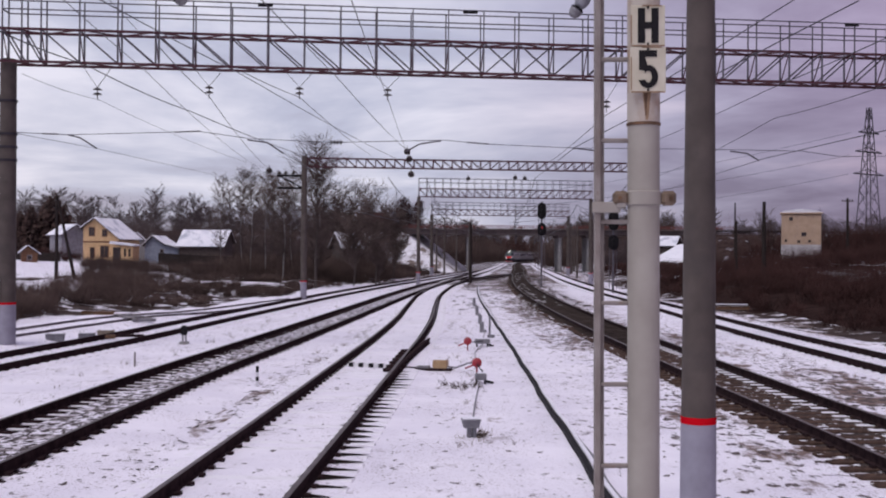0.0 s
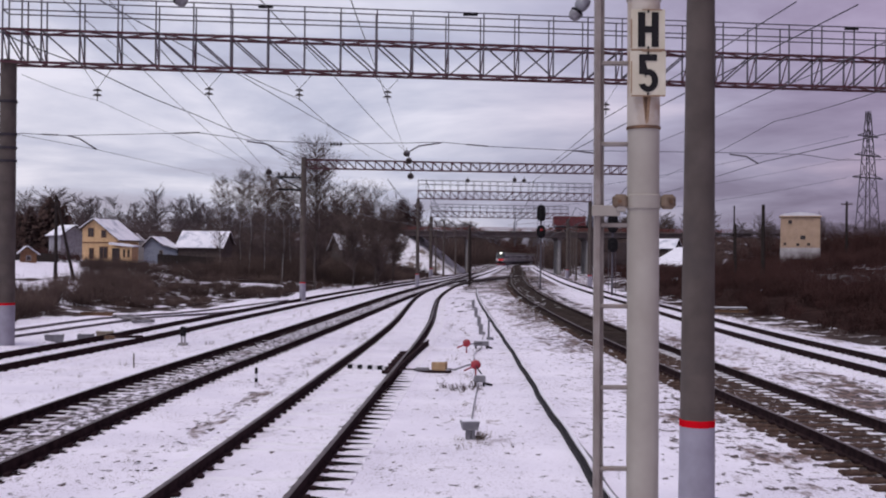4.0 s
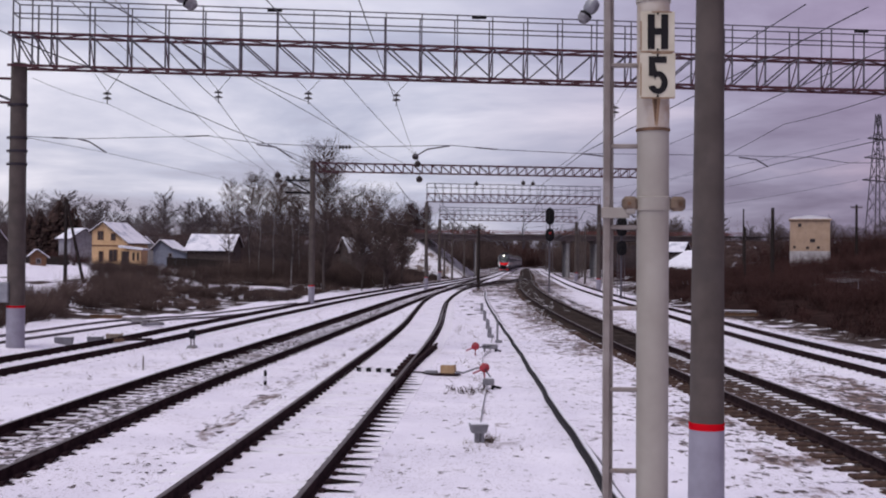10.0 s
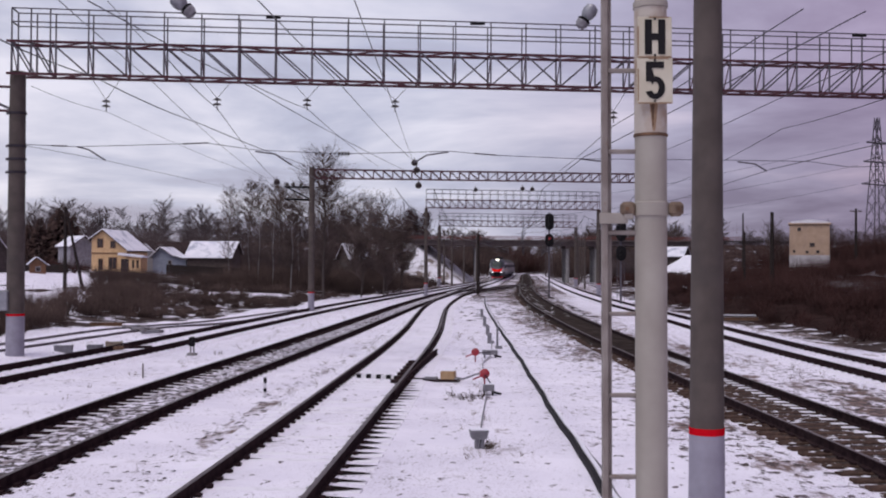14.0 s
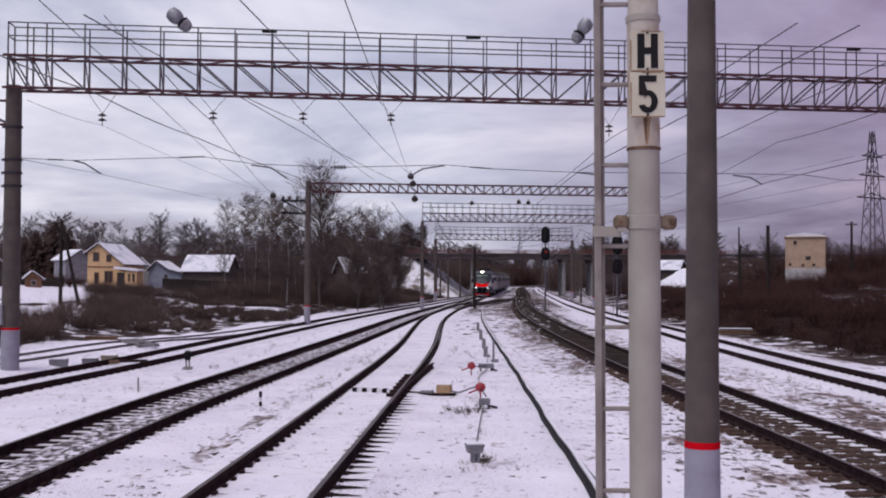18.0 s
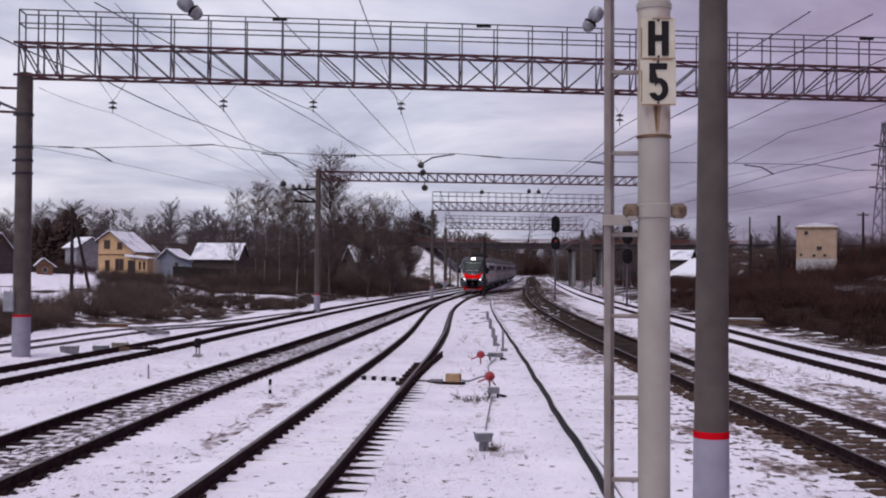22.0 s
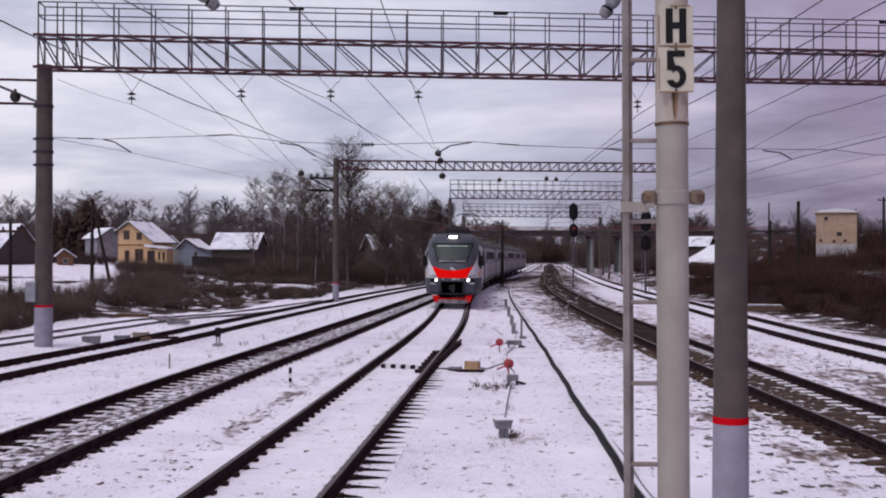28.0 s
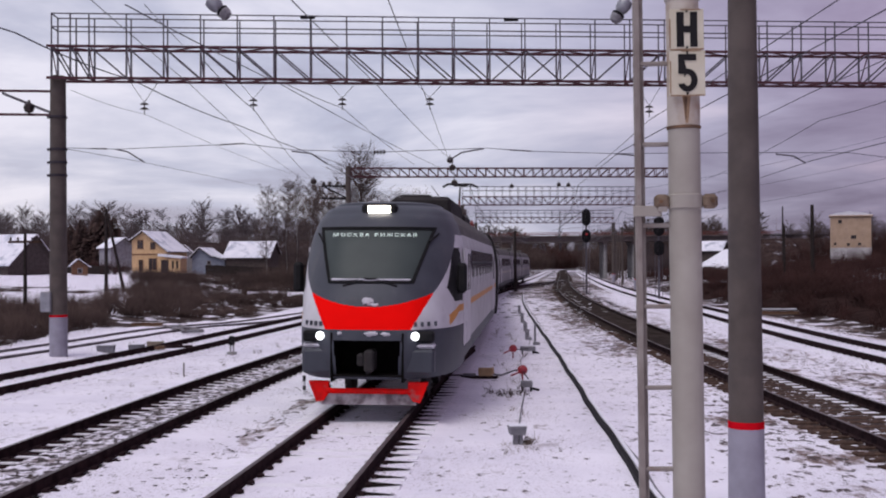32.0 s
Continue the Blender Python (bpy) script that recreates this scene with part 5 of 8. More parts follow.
def body(t, y0, y1, closed_front):
    """The car's shell from y0 to y1, its paint in bands."""
    zs = [0.80, 1.12, 1.13, 1.45, 1.86, 2.0, 2.35, 2.36, 2.62, 2.92, 3.05, 3.2, 3.4, 3.5, 3.62, 3.74, 3.86, 3.96, 4.03, 4.07]
    bands = {"side_wall": M(), "roof": M(), "skirt": M(), "stripe": M()}
    for z0, z1 in zip(zs[:-1], zs[1:]):
        nm = "skirt" if z1 <= 1.13 else ("roof" if z0 >= 3.4 else ("stripe" if 1.86 <= z0 < 2.0 else "side_wall"))
        for s in (-1, 1):
            q = [(s * HALF(z0), y0, z0), (s * HALF(z0), y1, z0), (s * HALF(z1), y1, z1), (s * HALF(z1), y0, z1)]
            bands[nm].add(q, [(0, 1, 2, 3) if s == 1 else (3, 2, 1, 0)])
    bands["roof"].add([(-HALF(4.07), y0, 4.07), (HALF(4.07), y0, 4.07), (HALF(4.07), y1, 4.07), (-HALF(4.07), y1, 4.07)], [(0, 1, 2, 3)])
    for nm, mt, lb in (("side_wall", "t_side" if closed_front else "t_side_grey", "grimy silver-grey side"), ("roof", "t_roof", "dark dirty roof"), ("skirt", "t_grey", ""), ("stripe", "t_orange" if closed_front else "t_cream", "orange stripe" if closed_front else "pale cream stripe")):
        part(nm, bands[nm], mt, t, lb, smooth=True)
    outline = [(HALF(z), z) for z in zs] + [(-HALF(z), z) for z in zs[::-1]]
    ends = [(y1, 1)] + ([] if closed_front else [(y0, -1)])
    for y, s in ends:
        m = M()
        m.add([(x, y, z) for x, z in outline], [tuple(range(len(outline)))[::s]])
        part("end_wall", m, "t_under", t, "dark end wall")
        part("gangway", M().box((0, y + s * 0.14, 2.05), (1.2, 0.28, 2.2), bev=0.05), "t_rubber", t, "black bellows gangway")


def bogie(t, y):
    b = part("bogie", M().box((-1.0, y, 0.55), (0.14, 2.9, 0.22), bev=0.03).box((1.0, y, 0.55), (0.14, 2.9, 0.22), bev=0.03).box((0, y, 0.6), (2.0, 0.5, 0.25), bev=0.03), "t_under", t, "dirty black bogie")
    for dy in (-1.3, 1.3):
        for s in (-1, 1):
            m = M().lathe([(0.30, -0.075), (0.475, -0.07), (0.475, 0.05), (0.50, 0.055), (0.50, 0.075), (0.2, 0.075)], 24, (s * 0.855, y + dy, 0.475), rot=Matrix.Rotation(radians(-90 * s), 3, "Y"))
            part("wheel", m, "t_under", b, smooth=True)
        part("axle", M().tube((-0.8, y + dy, 0.475), (0.8, y + dy, 0.475), 0.08), "t_under", b)


def car_side(t, y0, y1, first):
    """Windows, doors and underfloor boxes."""
    doors = [y0 + 1.9, y1 - 2.4] if not first else [4.25, y1 - 2.4]
    y = doors[0] + 1.25
    wins = []
    while y + 1.45 < doors[1] - 0.5:
        wins.append(y)
        y += 1.72
    for s in (-1, 1):
        for w in wins:
            fr = part("window", M().box((s * 1.725, w + 0.7, 2.66), (0.04, 1.36, 0.86), bev=0.012), "t_window", t)
            part("window_frame", M().box((s * 1.735, w + 0.7, 2.80), (0.03, 1.36, 0.04)).box((s * 1.735, w + 0.7, 2.66), (0.03, 0.05, 0.86)), "t_grey", fr)
        for d in doors:
            dl = part("door", M().box((s * 1.738, d, 2.08), (0.035, 1.28, 2.0), bev=0.01), "t_white", t, "pale sliding door")
            for o in (-0.3, 0.3):
                part("door_window", M().box((s * 1.752, d + o, 2.6), (0.02, 0.36, 0.8), bev=0.008), "t_window", dl)
    rnd = random.Random(3)
    y = 6.2
    while y < 15.5:
        l = rnd.uniform(1.2, 2.2)
        for s in (-1, 1):
            part("equipment_box", M().box((s * 0.95, y + l / 2, 0.68), (0.9, l, 0.45), bev=0.03), "t_under", t)
        y += l + 0.25


def panto(t, y):
    p = part("pantograph", M(), "t_under", t, "raised pantograph on red insulators")
    for x in (-0.55, 0.55):
        for dy in (-0.6, 0.6):
            part("insulator", M().lathe([(0.07, 4.03), (0.1, 4.26), (0.06, 4.32), (0.1, 4.38), (0.06, 4.44), (0.05, 4.5)], 10, (x, y + dy, 0)), "ins_red", p)
    m = M()
    for x in (-0.42, 0.42):
        m.tube((x, y - 0.7, 4.52), (x, y + 0.7, 4.52), 0.035, n=6)
    for dy in (-0.6, 0.6):
        m.tube((-0.42, y + dy, 4.52), (0.42, y + dy, 4.52), 0.035, n=6)
    part("base_frame", m, "t_under", p)
    part("lower_arm", M().tube((0, y + 0.6, 4.55), (0, y - 0.75, 5.3), 0.055, 0.045, n=8), "ins_red", p, "red lower arm")
    part("upper_arm", M().tube((0, y - 0.75, 5.3), (0, y + 0.1, 5.96), 0.045, 0.03, n=8).tube((-0.3, y + 0.1, 5.96), (0.3, y + 0.1, 5.96), 0.03, n=6), "t_under", p)
    for dy in (-0.18, 0.18):
        pts = [(-0.78, 5.90), (-0.55, 6.02), (0.55, 6.02), (0.78, 5.90)]
        part("collector_strip", M().path([(a, y + 0.1 + dy, b) for a, b in pts], 0.032, 6), "t_under", p)


def nose_details(t, screen):
    # destination board behind the glass
    me = lettering("МОСКВА РИЖСКАЯ", 0.17, 0.002, "led", "destination_letters", 1.35)
    xs = [v.co.x for v in me.vertices]
    w = max(xs) - min(xs)
    me.transform(Matrix.Translation((0, front_y(0, 3.30) - 0.022, 3.32)) @ Matrix.Rotation(radians(-30), 4, "X") @ Matrix.Diagonal((1.74 / w, 1, 0.60, 1)))
    part("destination_letters", me, "led", screen, "pale green lit letters")
    # rubber gasket round the windscreen
    for inset, r in ((0.0, 0.020), (0.04, 0.010)):
        wx = lambda z: 0.86 - inset + (z - 2.42) * 0.34
        z0, z1 = 2.42 + inset, 3.47 - inset
        loop = [(-wx(z0) + 2 * wx(z0) * k / 16, z0) for k in range(17)] + [(wx(z0 + (z1 - z0) * k / 12), z0 + (z1 - z0) * k / 12) for k in range(13)]
        loop += [(wx(z1) - 2 * wx(z1) * k / 16, z1) for k in range(17)] + [(-wx(z1 - (z1 - z0) * k / 12), z1 - (z1 - z0) * k / 12) for k in range(13)]
        part("gasket", M().path([(x, front_y(x, z) - 0.004, z) for x, z in loop], r, 8), "t_rubber", screen, "black rubber gasket", smooth=True)
    # wipers
    for s in (-1, 1):
        m = M()
        m.tube((s * 0.55, front_y(0.55, 2.38) - 0.03, 2.36), (s * 0.15, front_y(0.15, 2.47) - 0.03, 2.46), 0.018, n=6)
        m.tube((s * 0.72, front_y(0.72, 2.44) - 0.04, 2.42), (s * -0.12, front_y(0.1, 2.5) - 0.04, 2.50), 0.02, n=6)
        part("wiper", m, "t_rubber", t)
        m = M().tube((s * 1.12, front_y(1.12, 3.15) - 0.03, 3.2), (s * 1.28, front_y(1.26, 3.38) - 0.03, 3.36), 0.02, n=6)
        part("handrail", m, "t_rubber", t)
    part("sill_snow", M().path([(-0.80 + 1.6 * k / 12, front_y(-0.80 + 1.6 * k / 12, 2.47) - 0.012, 2.475) for k in range(13)], 0.022, 6), "dirty_snow", screen, "thin line of snow along the sill", smooth=True)
    # top lamp in its housing
    yt = front_y(0, 3.79)
    h = part("lamp_housing", M().box((0, yt + 0.17, 3.84), (0.76, 0.40, 0.22), bev=0.05), "t_rubber", t, "dark lamp housing")
    part("headlamp", M().box((0, yt - 0.035, 3.84), (0.48, 0.05, 0.145), bev=0.024), "lamp_top", h, "bright white headlamp")
    # lower lamps, shelves with snow
    for s in (-1, 1):
        yl = front_y(0.93, 1.45)
        hb = part("lamp_unit", M().box((s * 1.04, yl + 0.14, 1.44), (0.55, 0.32, 0.20), bev=0.04), "t_rubber", t, "dark lamp unit")
        part("marker_lamp", M().lathe([(0.0, 0), (0.078, 0.01), (0.078, 0.05), (0.06, 0.07)], 20, (s * 0.95, yl - 0.02, 1.45), rot=Matrix.Rotation(radians(90), 3, "X")), "lamp_low", hb, "round white lamp, lit")
        part("snow_ledge", M().box((s * 1.06, front_y(1.05, 1.25) + 0.11, 1.265), (0.54, 0.34, 0.085), bev=0.04), "dirty_snow", t, "crust of snow")
        part("buffer_block", M().box((s * 1.02, front_y(1.0, 1.0) + 0.09, 0.98), (0.60, 0.36, 0.46), bev=0.05), "t_grey", t, "grey crash block")
        # unit number, kept as plain bars
        for k in range(4):
            xx = s * (0.90 + 0.12 * k)
            part("number_bar", M().box((xx + s * 0.05, front_y(xx, 1.66) - 0.01 + 0.02 * k, 1.665), (0.06, 0.03, 0.085)), "t_grey", t)
        # mirrors
        mi = part("mirror", M().box((s * 1.76, 1.72, 2.50), (0.22, 0.16, 0.60), bev=0.06), "t_rubber", t, "black rear-view mirror")
        part("mirror_arm", M().tube((s * 1.66, 1.9, 2.72), (s * 1.76, 1.75, 2.68), 0.025).tube((s * 1.66, 1.9, 2.2), (s * 1.76, 1.75, 2.28), 0.025), "t_rubber", mi)
        part("cab_door", M().box((s * 1.74, 3.0, 2.1), (0.03, 0.7, 2.0), bev=0.01), "t_white", t)
        # ploughshare corners
        part("plough_corner", M().prism([(s * x, z) for x, z in ((0.78, 0.40), (0.90, 0.25), (1.04, 0.22), (1.20, 0.60), (0.80, 0.60))][::s], 0.16, pose(0, 0.24, 0)), "t_red_dirty", t, "red plough corner")
    # open box behind the hole in the skin, its walls near black
    recess = M()
    for cx, cz, sx, sz, cy, sy in ((0, 1.06, 1.5, 0.9, 0.85, 0.04), (-0.71, 1.06, 0.04, 0.9, 0.46, 0.78), (0.71, 1.06, 0.04, 0.9, 0.46, 0.78), (0, 1.40, 1.4, 0.03, 0.46, 0.78), (0, 0.725, 1.4, 0.03, 0.46, 0.78)):
        recess.box((cx, cy, cz), (sx, sy, sz))
    part("coupler_recess", recess, "t_black", t, "black coupler recess")
    c = part("coupler", M().box((0.05, 0.22, 1.00), (0.20, 0.5, 0.40), bev=0.04).box((-0.12, 0.14, 1.02), (0.14, 0.3, 0.22), bev=0.03).box((0.02, 0.2, 0.80), (0.10, 0.2, 0.12), bev=0.02), "t_under", t, "greasy automatic coupler")
    part("plough", M().prism([(-0.95, 0.17), (0.95, 0.17), (0.98, 0.38), (-0.98, 0.38)], 0.10, pose(0, 0.3, 0)), "t_plough", t, "snow-caked plough blade")
    part("plough_rail", M().box((0, 0.26, 0.43), (1.75, 0.08, 0.10), bev=0.03), "t_red_dirty", t, "red plough beam")
    rnd = random.Random(8)
    for x, z, w, h in ((-0.02, 2.09, 0.32, 0.15), (0.12, 2.02, 0.2, 0.07), (0.10, 1.50, 0.30, 0.11), (0.38, 1.49, 0.2, 0.10), (-0.55, 1.50, 0.1, 0.09)):
        n = 14
        rim = [(x + w / 2 * math.cos(2 * math.pi * k / n) * rnd.uniform(0.65, 1.15), z + h / 2 * math.sin(2 * math.pi * k / n) * rnd.uniform(0.6, 1.2)) for k in range(n)]
        vs = [(px, front_y(px, pz) - 0.004, pz) for px, pz in rim] + [(x + (px - x) * 0.6, front_y(px, pz) - 0.03, z + (pz - z) * 0.6) for px, pz in rim] + [(x, front_y(x, z) - 0.035, z)]
        fs = [(k, (k + 1) % n, n + (k + 1) % n, n + k) for k in range(n)] + [(n + k, n + (k + 1) % n, 2 * n) for k in range(n)]
        part("snow_crust", M().add(vs, fs), "dirty_snow", t, "patch of clinging snow", smooth=True)


CARS = []


def build_train():
    lead = thing("train_cab_car", "grey, white and red electric multiple-unit cab car with lit headlamp", "train car", group="train cars")
    nose_details(lead, cab(lead))
    body(lead, YEND, 22.0, True)
    car_side(lead, YEND, 22.0, True)
    for y in (4.4, 18.4):
        bogie(lead, y)
    part("roof_unit", M().box((0, 12.0, 4.30), (1.75, 4.8, 0.56), bev=0.10), "t_under", lead, "dark rooftop cooling unit")
    for k in range(4):
        part("roof_vent", M().box((0.1 * (k % 2) - 0.2, 10.3 + 1.15 * k, 4.60), (0.9, 0.8, 0.10), bev=0.03), "t_under", lead)
    part("roof_unit", M().box((0, 17.6, 4.22), (1.7, 3.2, 0.40), bev=0.1), "t_under", lead, "dark rooftop box")
    CARS.append(lead)
    mid = thing("train_car", "silver-grey electric train car with dark windows and a pale stripe", "train car", group="train cars")
    body(mid, 0.35, 22.0, False)
    car_side(mid, 0.35, 22.0, False)
    for y in (4.4, 18.4):
        bogie(mid, y)
    part("roof_unit", M().box((0, 12.5, 4.17), (1.8, 5.2, 0.26), bev=0.1), "t_roof", mid, "dark rooftop box")
    CARS.append(mid)
    for k in range(2, 6):
        CARS.append(copy_thing(mid, Matrix.Identity(4)))
    panto(CARS[1], 2.6)
    for car in CARS:
        car.scale = (0.925, 1.0, 1.0)


build_train()

# distance run along the track, every half metre
ROUTE_Y = np.arange(0.0, 700.0, 0.5)
ROUTE_X = np.array([TRACK_A(y) for y in ROUTE_Y])
ROUTE_S = np.concatenate([[0], np.cumsum(np.hypot(np.diff(ROUTE_X), 0.5))])


def on_route(s):
    return Vector((np.interp(s, ROUTE_S, ROUTE_X), np.interp(s, ROUTE_S, ROUTE_Y), 0.0))


def nose_at(t):
    """Where the train's nose is: it brakes gently as it comes in."""
    u = 32.0 - t
    return 19.4 + 9.55 * u + 0.066 * u * u


def run_train():
    for k, car in enumerate(CARS):
        rows = []
        for i in range(0, 65):
            t = i * 0.5
            s = float(np.interp(nose_at(t), ROUTE_Y, ROUTE_S)) + k * 22.35
            a, b = on_route(s + 4.4), on_route(s + 18.4)
            d = (b - a).normalized()
            p = a - d * 4.4
            # the rails are canted through the turnout
            cant = step(14, 24, p.y) * (1 - step(46, 58, p.y))
            rows.append((t, pose(p.x + 0.10 * cant, p.y, 0, 0, 1.1 * cant, -math.degrees(math.atan2(d.x, d.y)))))
        walk(car, rows)
    rows = []
    for i in range(0, 65):
        t = i * 0.5
        d = t - 1.5
        rows.append((t, pose((18 + 85 * d + 1.5 * d * d) * 195 / 1900, 193.4, 7.38, 0, 0, -90)))
    walk(TRUCK, rows)


# ---------------------------------------------------------------- trees and brush
def tree_arrays(seed, h, spread, levels=4, r0=0.16, kids=6, up=0.55):
    """Segments of a bare tree: lists (p, q, r0, r1, level)."""
    rnd = random.Random(seed)
    segs = []

    def grow(p, d, length, r, lev):
        n = (4, 3, 2, 2, 2)[lev] if h > 2 else (4, 3, 1)[lev]
        q = p
        for k in range(n):
            d2 = (d + Vector((rnd.uniform(-1, 1), rnd.uniform(-1, 1), rnd.uniform(-0.3, 0.8))) * (0.10 if lev == 0 else 0.22)).normalized()
            e = q + d2 * length / n
            ra, rb = r * (1 - 0.75 * k / n), r * (1 - 0.75 * (k + 1) / n)
            segs.append((q, e, ra, rb, lev))
            if lev < levels and (lev > 0 or k >= 1):
                for _ in range(kids if lev == 0 else (kids - 1 if lev == 1 else 3)):
                    s = rnd.random()
                    a = rnd.uniform(0, 2 * math.pi)
                    side = Vector((math.cos(a), math.sin(a), 0))
                    nd = (d2 * up + side * spread + Vector((0, 0, 0.35))).normalized()
                    grow(q.lerp(e, s), nd, length * rnd.uniform(0.32, 0.52), max(rb * 0.46, 0.004 if h < 2 else 0.006), lev + 1)
            q, d = e, d2

    grow(Vector((0, 0, 0)), Vector((0, 0, 1)), h, r0, 0)
    return segs


def twig_arrays(P, Q, R0, R1):
    """Three-sided twigs from P to Q as vertices and triangles; those with no end radius run to a point."""
    d = Q - P
    d /= np.linalg.norm(d, axis=1)[:, None] + 1e-9
    a = np.cross(d, np.array([[0.31, 0.89, 0.13]]))
    a /= np.linalg.norm(a, axis=1)[:, None] + 1e-9
    b = np.cross(d, a)
    ring = [a * math.cos(2 * math.pi * i / 3) + b * math.sin(2 * math.pi * i / 3) for i in range(3)]
    V, F, off = [], [], 0
    for sel, blunt in ((R1 > 0, True), (R1 <= 0, False)):
        n = int(sel.sum())
        if not n:
            continue
        rows = [P[sel] + o[sel] * R0[sel][:, None] for o in ring]
        rows += [Q[sel] + o[sel] * R1[sel][:, None] for o in ring] if blunt else [Q[sel]]
        k = len(rows)
        base = np.arange(n)[:, None] * k + off
        tris = [(0, 1, 4), (0, 4, 3), (1, 2, 5), (1, 5, 4), (2, 0, 3), (2, 3, 5)] if blunt else [(0, 1, 3), (1, 2, 3), (2, 0, 3)]
        F.append(np.concatenate([base + np.array([q]) for q in tris]))
        V.append(np.stack(rows, 1).reshape(-1, 3))
        off += n * k
    return np.concatenate(V), np.concatenate(F)


def tri_mesh(name, V, F, material):
    """A mesh straight from arrays."""
    me = bpy.data.meshes.new(name)
    me.vertices.add(len(V))
    me.vertices.foreach_set("co", V.ravel())
    me.loops.add(len(F) * 3)
    me.loops.foreach_set("vertex_index", F.ravel().astype(np.int32))
    me.polygons.add(len(F))
    me.polygons.foreach_set("loop_start", np.arange(0, len(F) * 3, 3, dtype=np.int32))
    me.update(calc_edges=True)
    me.materials.append(MAT[material])
    return me


def seg_arrays(segs, keep, minr=0.0):
    """Twigs from tree segments; the finest level ends in points."""
    sel = [g for g in segs if keep(g[4])]
    last = max(g[4] for g in sel)
    r1 = np.array([0.0 if g[4] == last and last > 0 else max(g[3], minr) for g in sel])
    r0 = np.array([max(g[2], minr) for g in sel]) * np.where(r1 > 0, 1.0, 1.3)
    return twig_arrays(np.array([g[0] for g in sel]), np.array([g[1] for g in sel]), r0, r1)


def trunk_mesh(segs):
    """The trunk as one tapered, slightly bent tube."""
    m = M()
    for p, q, r0, r1, lev in segs:
        if lev == 0:
            m.tube(p, q, r0, r1, 7, caps=False)
    return m


def fine_tree(seed, h, r0, n, k, width, low=0.22):
    """A slim tree with many short branches filling an oval crown; same segments as above."""
    rnd = random.Random(seed)
    segs, spine = [], [Vector((0, 0, 0))]
    for j in range(5):
        spine.append(Vector((spine[-1].x + rnd.uniform(-0.02, 0.02) * h, spine[-1].y + rnd.uniform(-0.02, 0.02) * h, h * (j + 1) / 5)))
    for j in range(5):
        segs.append((spine[j], spine[j + 1], r0 * (1 - 0.19 * j), r0 * (1 - 0.19 * (j + 1)), 0))
    for _ in range(n):
        s = low + (0.97 - low) * rnd.random() ** 0.8
        j = min(4, int(s * 5))
        p = spine[j].lerp(spine[j + 1], s * 5 - j)
        a = rnd.uniform(0, 2 * math.pi)
        q = (s - low) / (1 - low)
        reach = h * width * (0.25 + 1.5 * (q * (1 - q)) ** 0.6) * rnd.uniform(0.5, 1.25)
        d = Vector((math.cos(a), math.sin(a), rnd.uniform(0.25, 1.35))).normalized()
        m = p + d * reach * 0.55
        e = m + (d + Vector((rnd.uniform(-0.3, 0.3), rnd.uniform(-0.3, 0.3), rnd.uniform(-0.2, 0.3)))) * reach * 0.45
        rb = r0 * 0.20
        segs += [(p, m, rb, rb * 0.7, 1), (m, e, rb * 0.7, rb * 0.35, 1)]
        for _ in range(k):
            g = rnd.uniform(0.2, 1.0)
            b = p.lerp(m, g * 2) if g < 0.5 else m.lerp(e, g * 2 - 1)
            dd = (d + Vector((rnd.gauss(0, 0.75), rnd.gauss(0, 0.75), rnd.gauss(0.15, 0.6)))).normalized()
            segs.append((b, b + dd * reach * rnd.uniform(0.18, 0.55), rb * 0.4, rb * 0.2, 2))
    return segs


def bare_tree(seed, h, spread, r0, label, trunk="bark", levels=4, kids=6, up=0.55, minr=0.014, crown="twig"):
    t = thing("bare_tree", label, "tree", group="bare trees")
    sg = fine_tree(seed, h, r0, kids * 20, 12, spread) if levels == 5 else tree_arrays(seed, h, spread, levels, r0, kids, up)
    part("trunk", trunk_mesh(sg), trunk, t, smooth=True)
    part("crown", tri_mesh("crown", *seg_arrays(sg, lambda l: l > 0, minr), crown), crown, t, "crown of fine leafless branches")
    return t


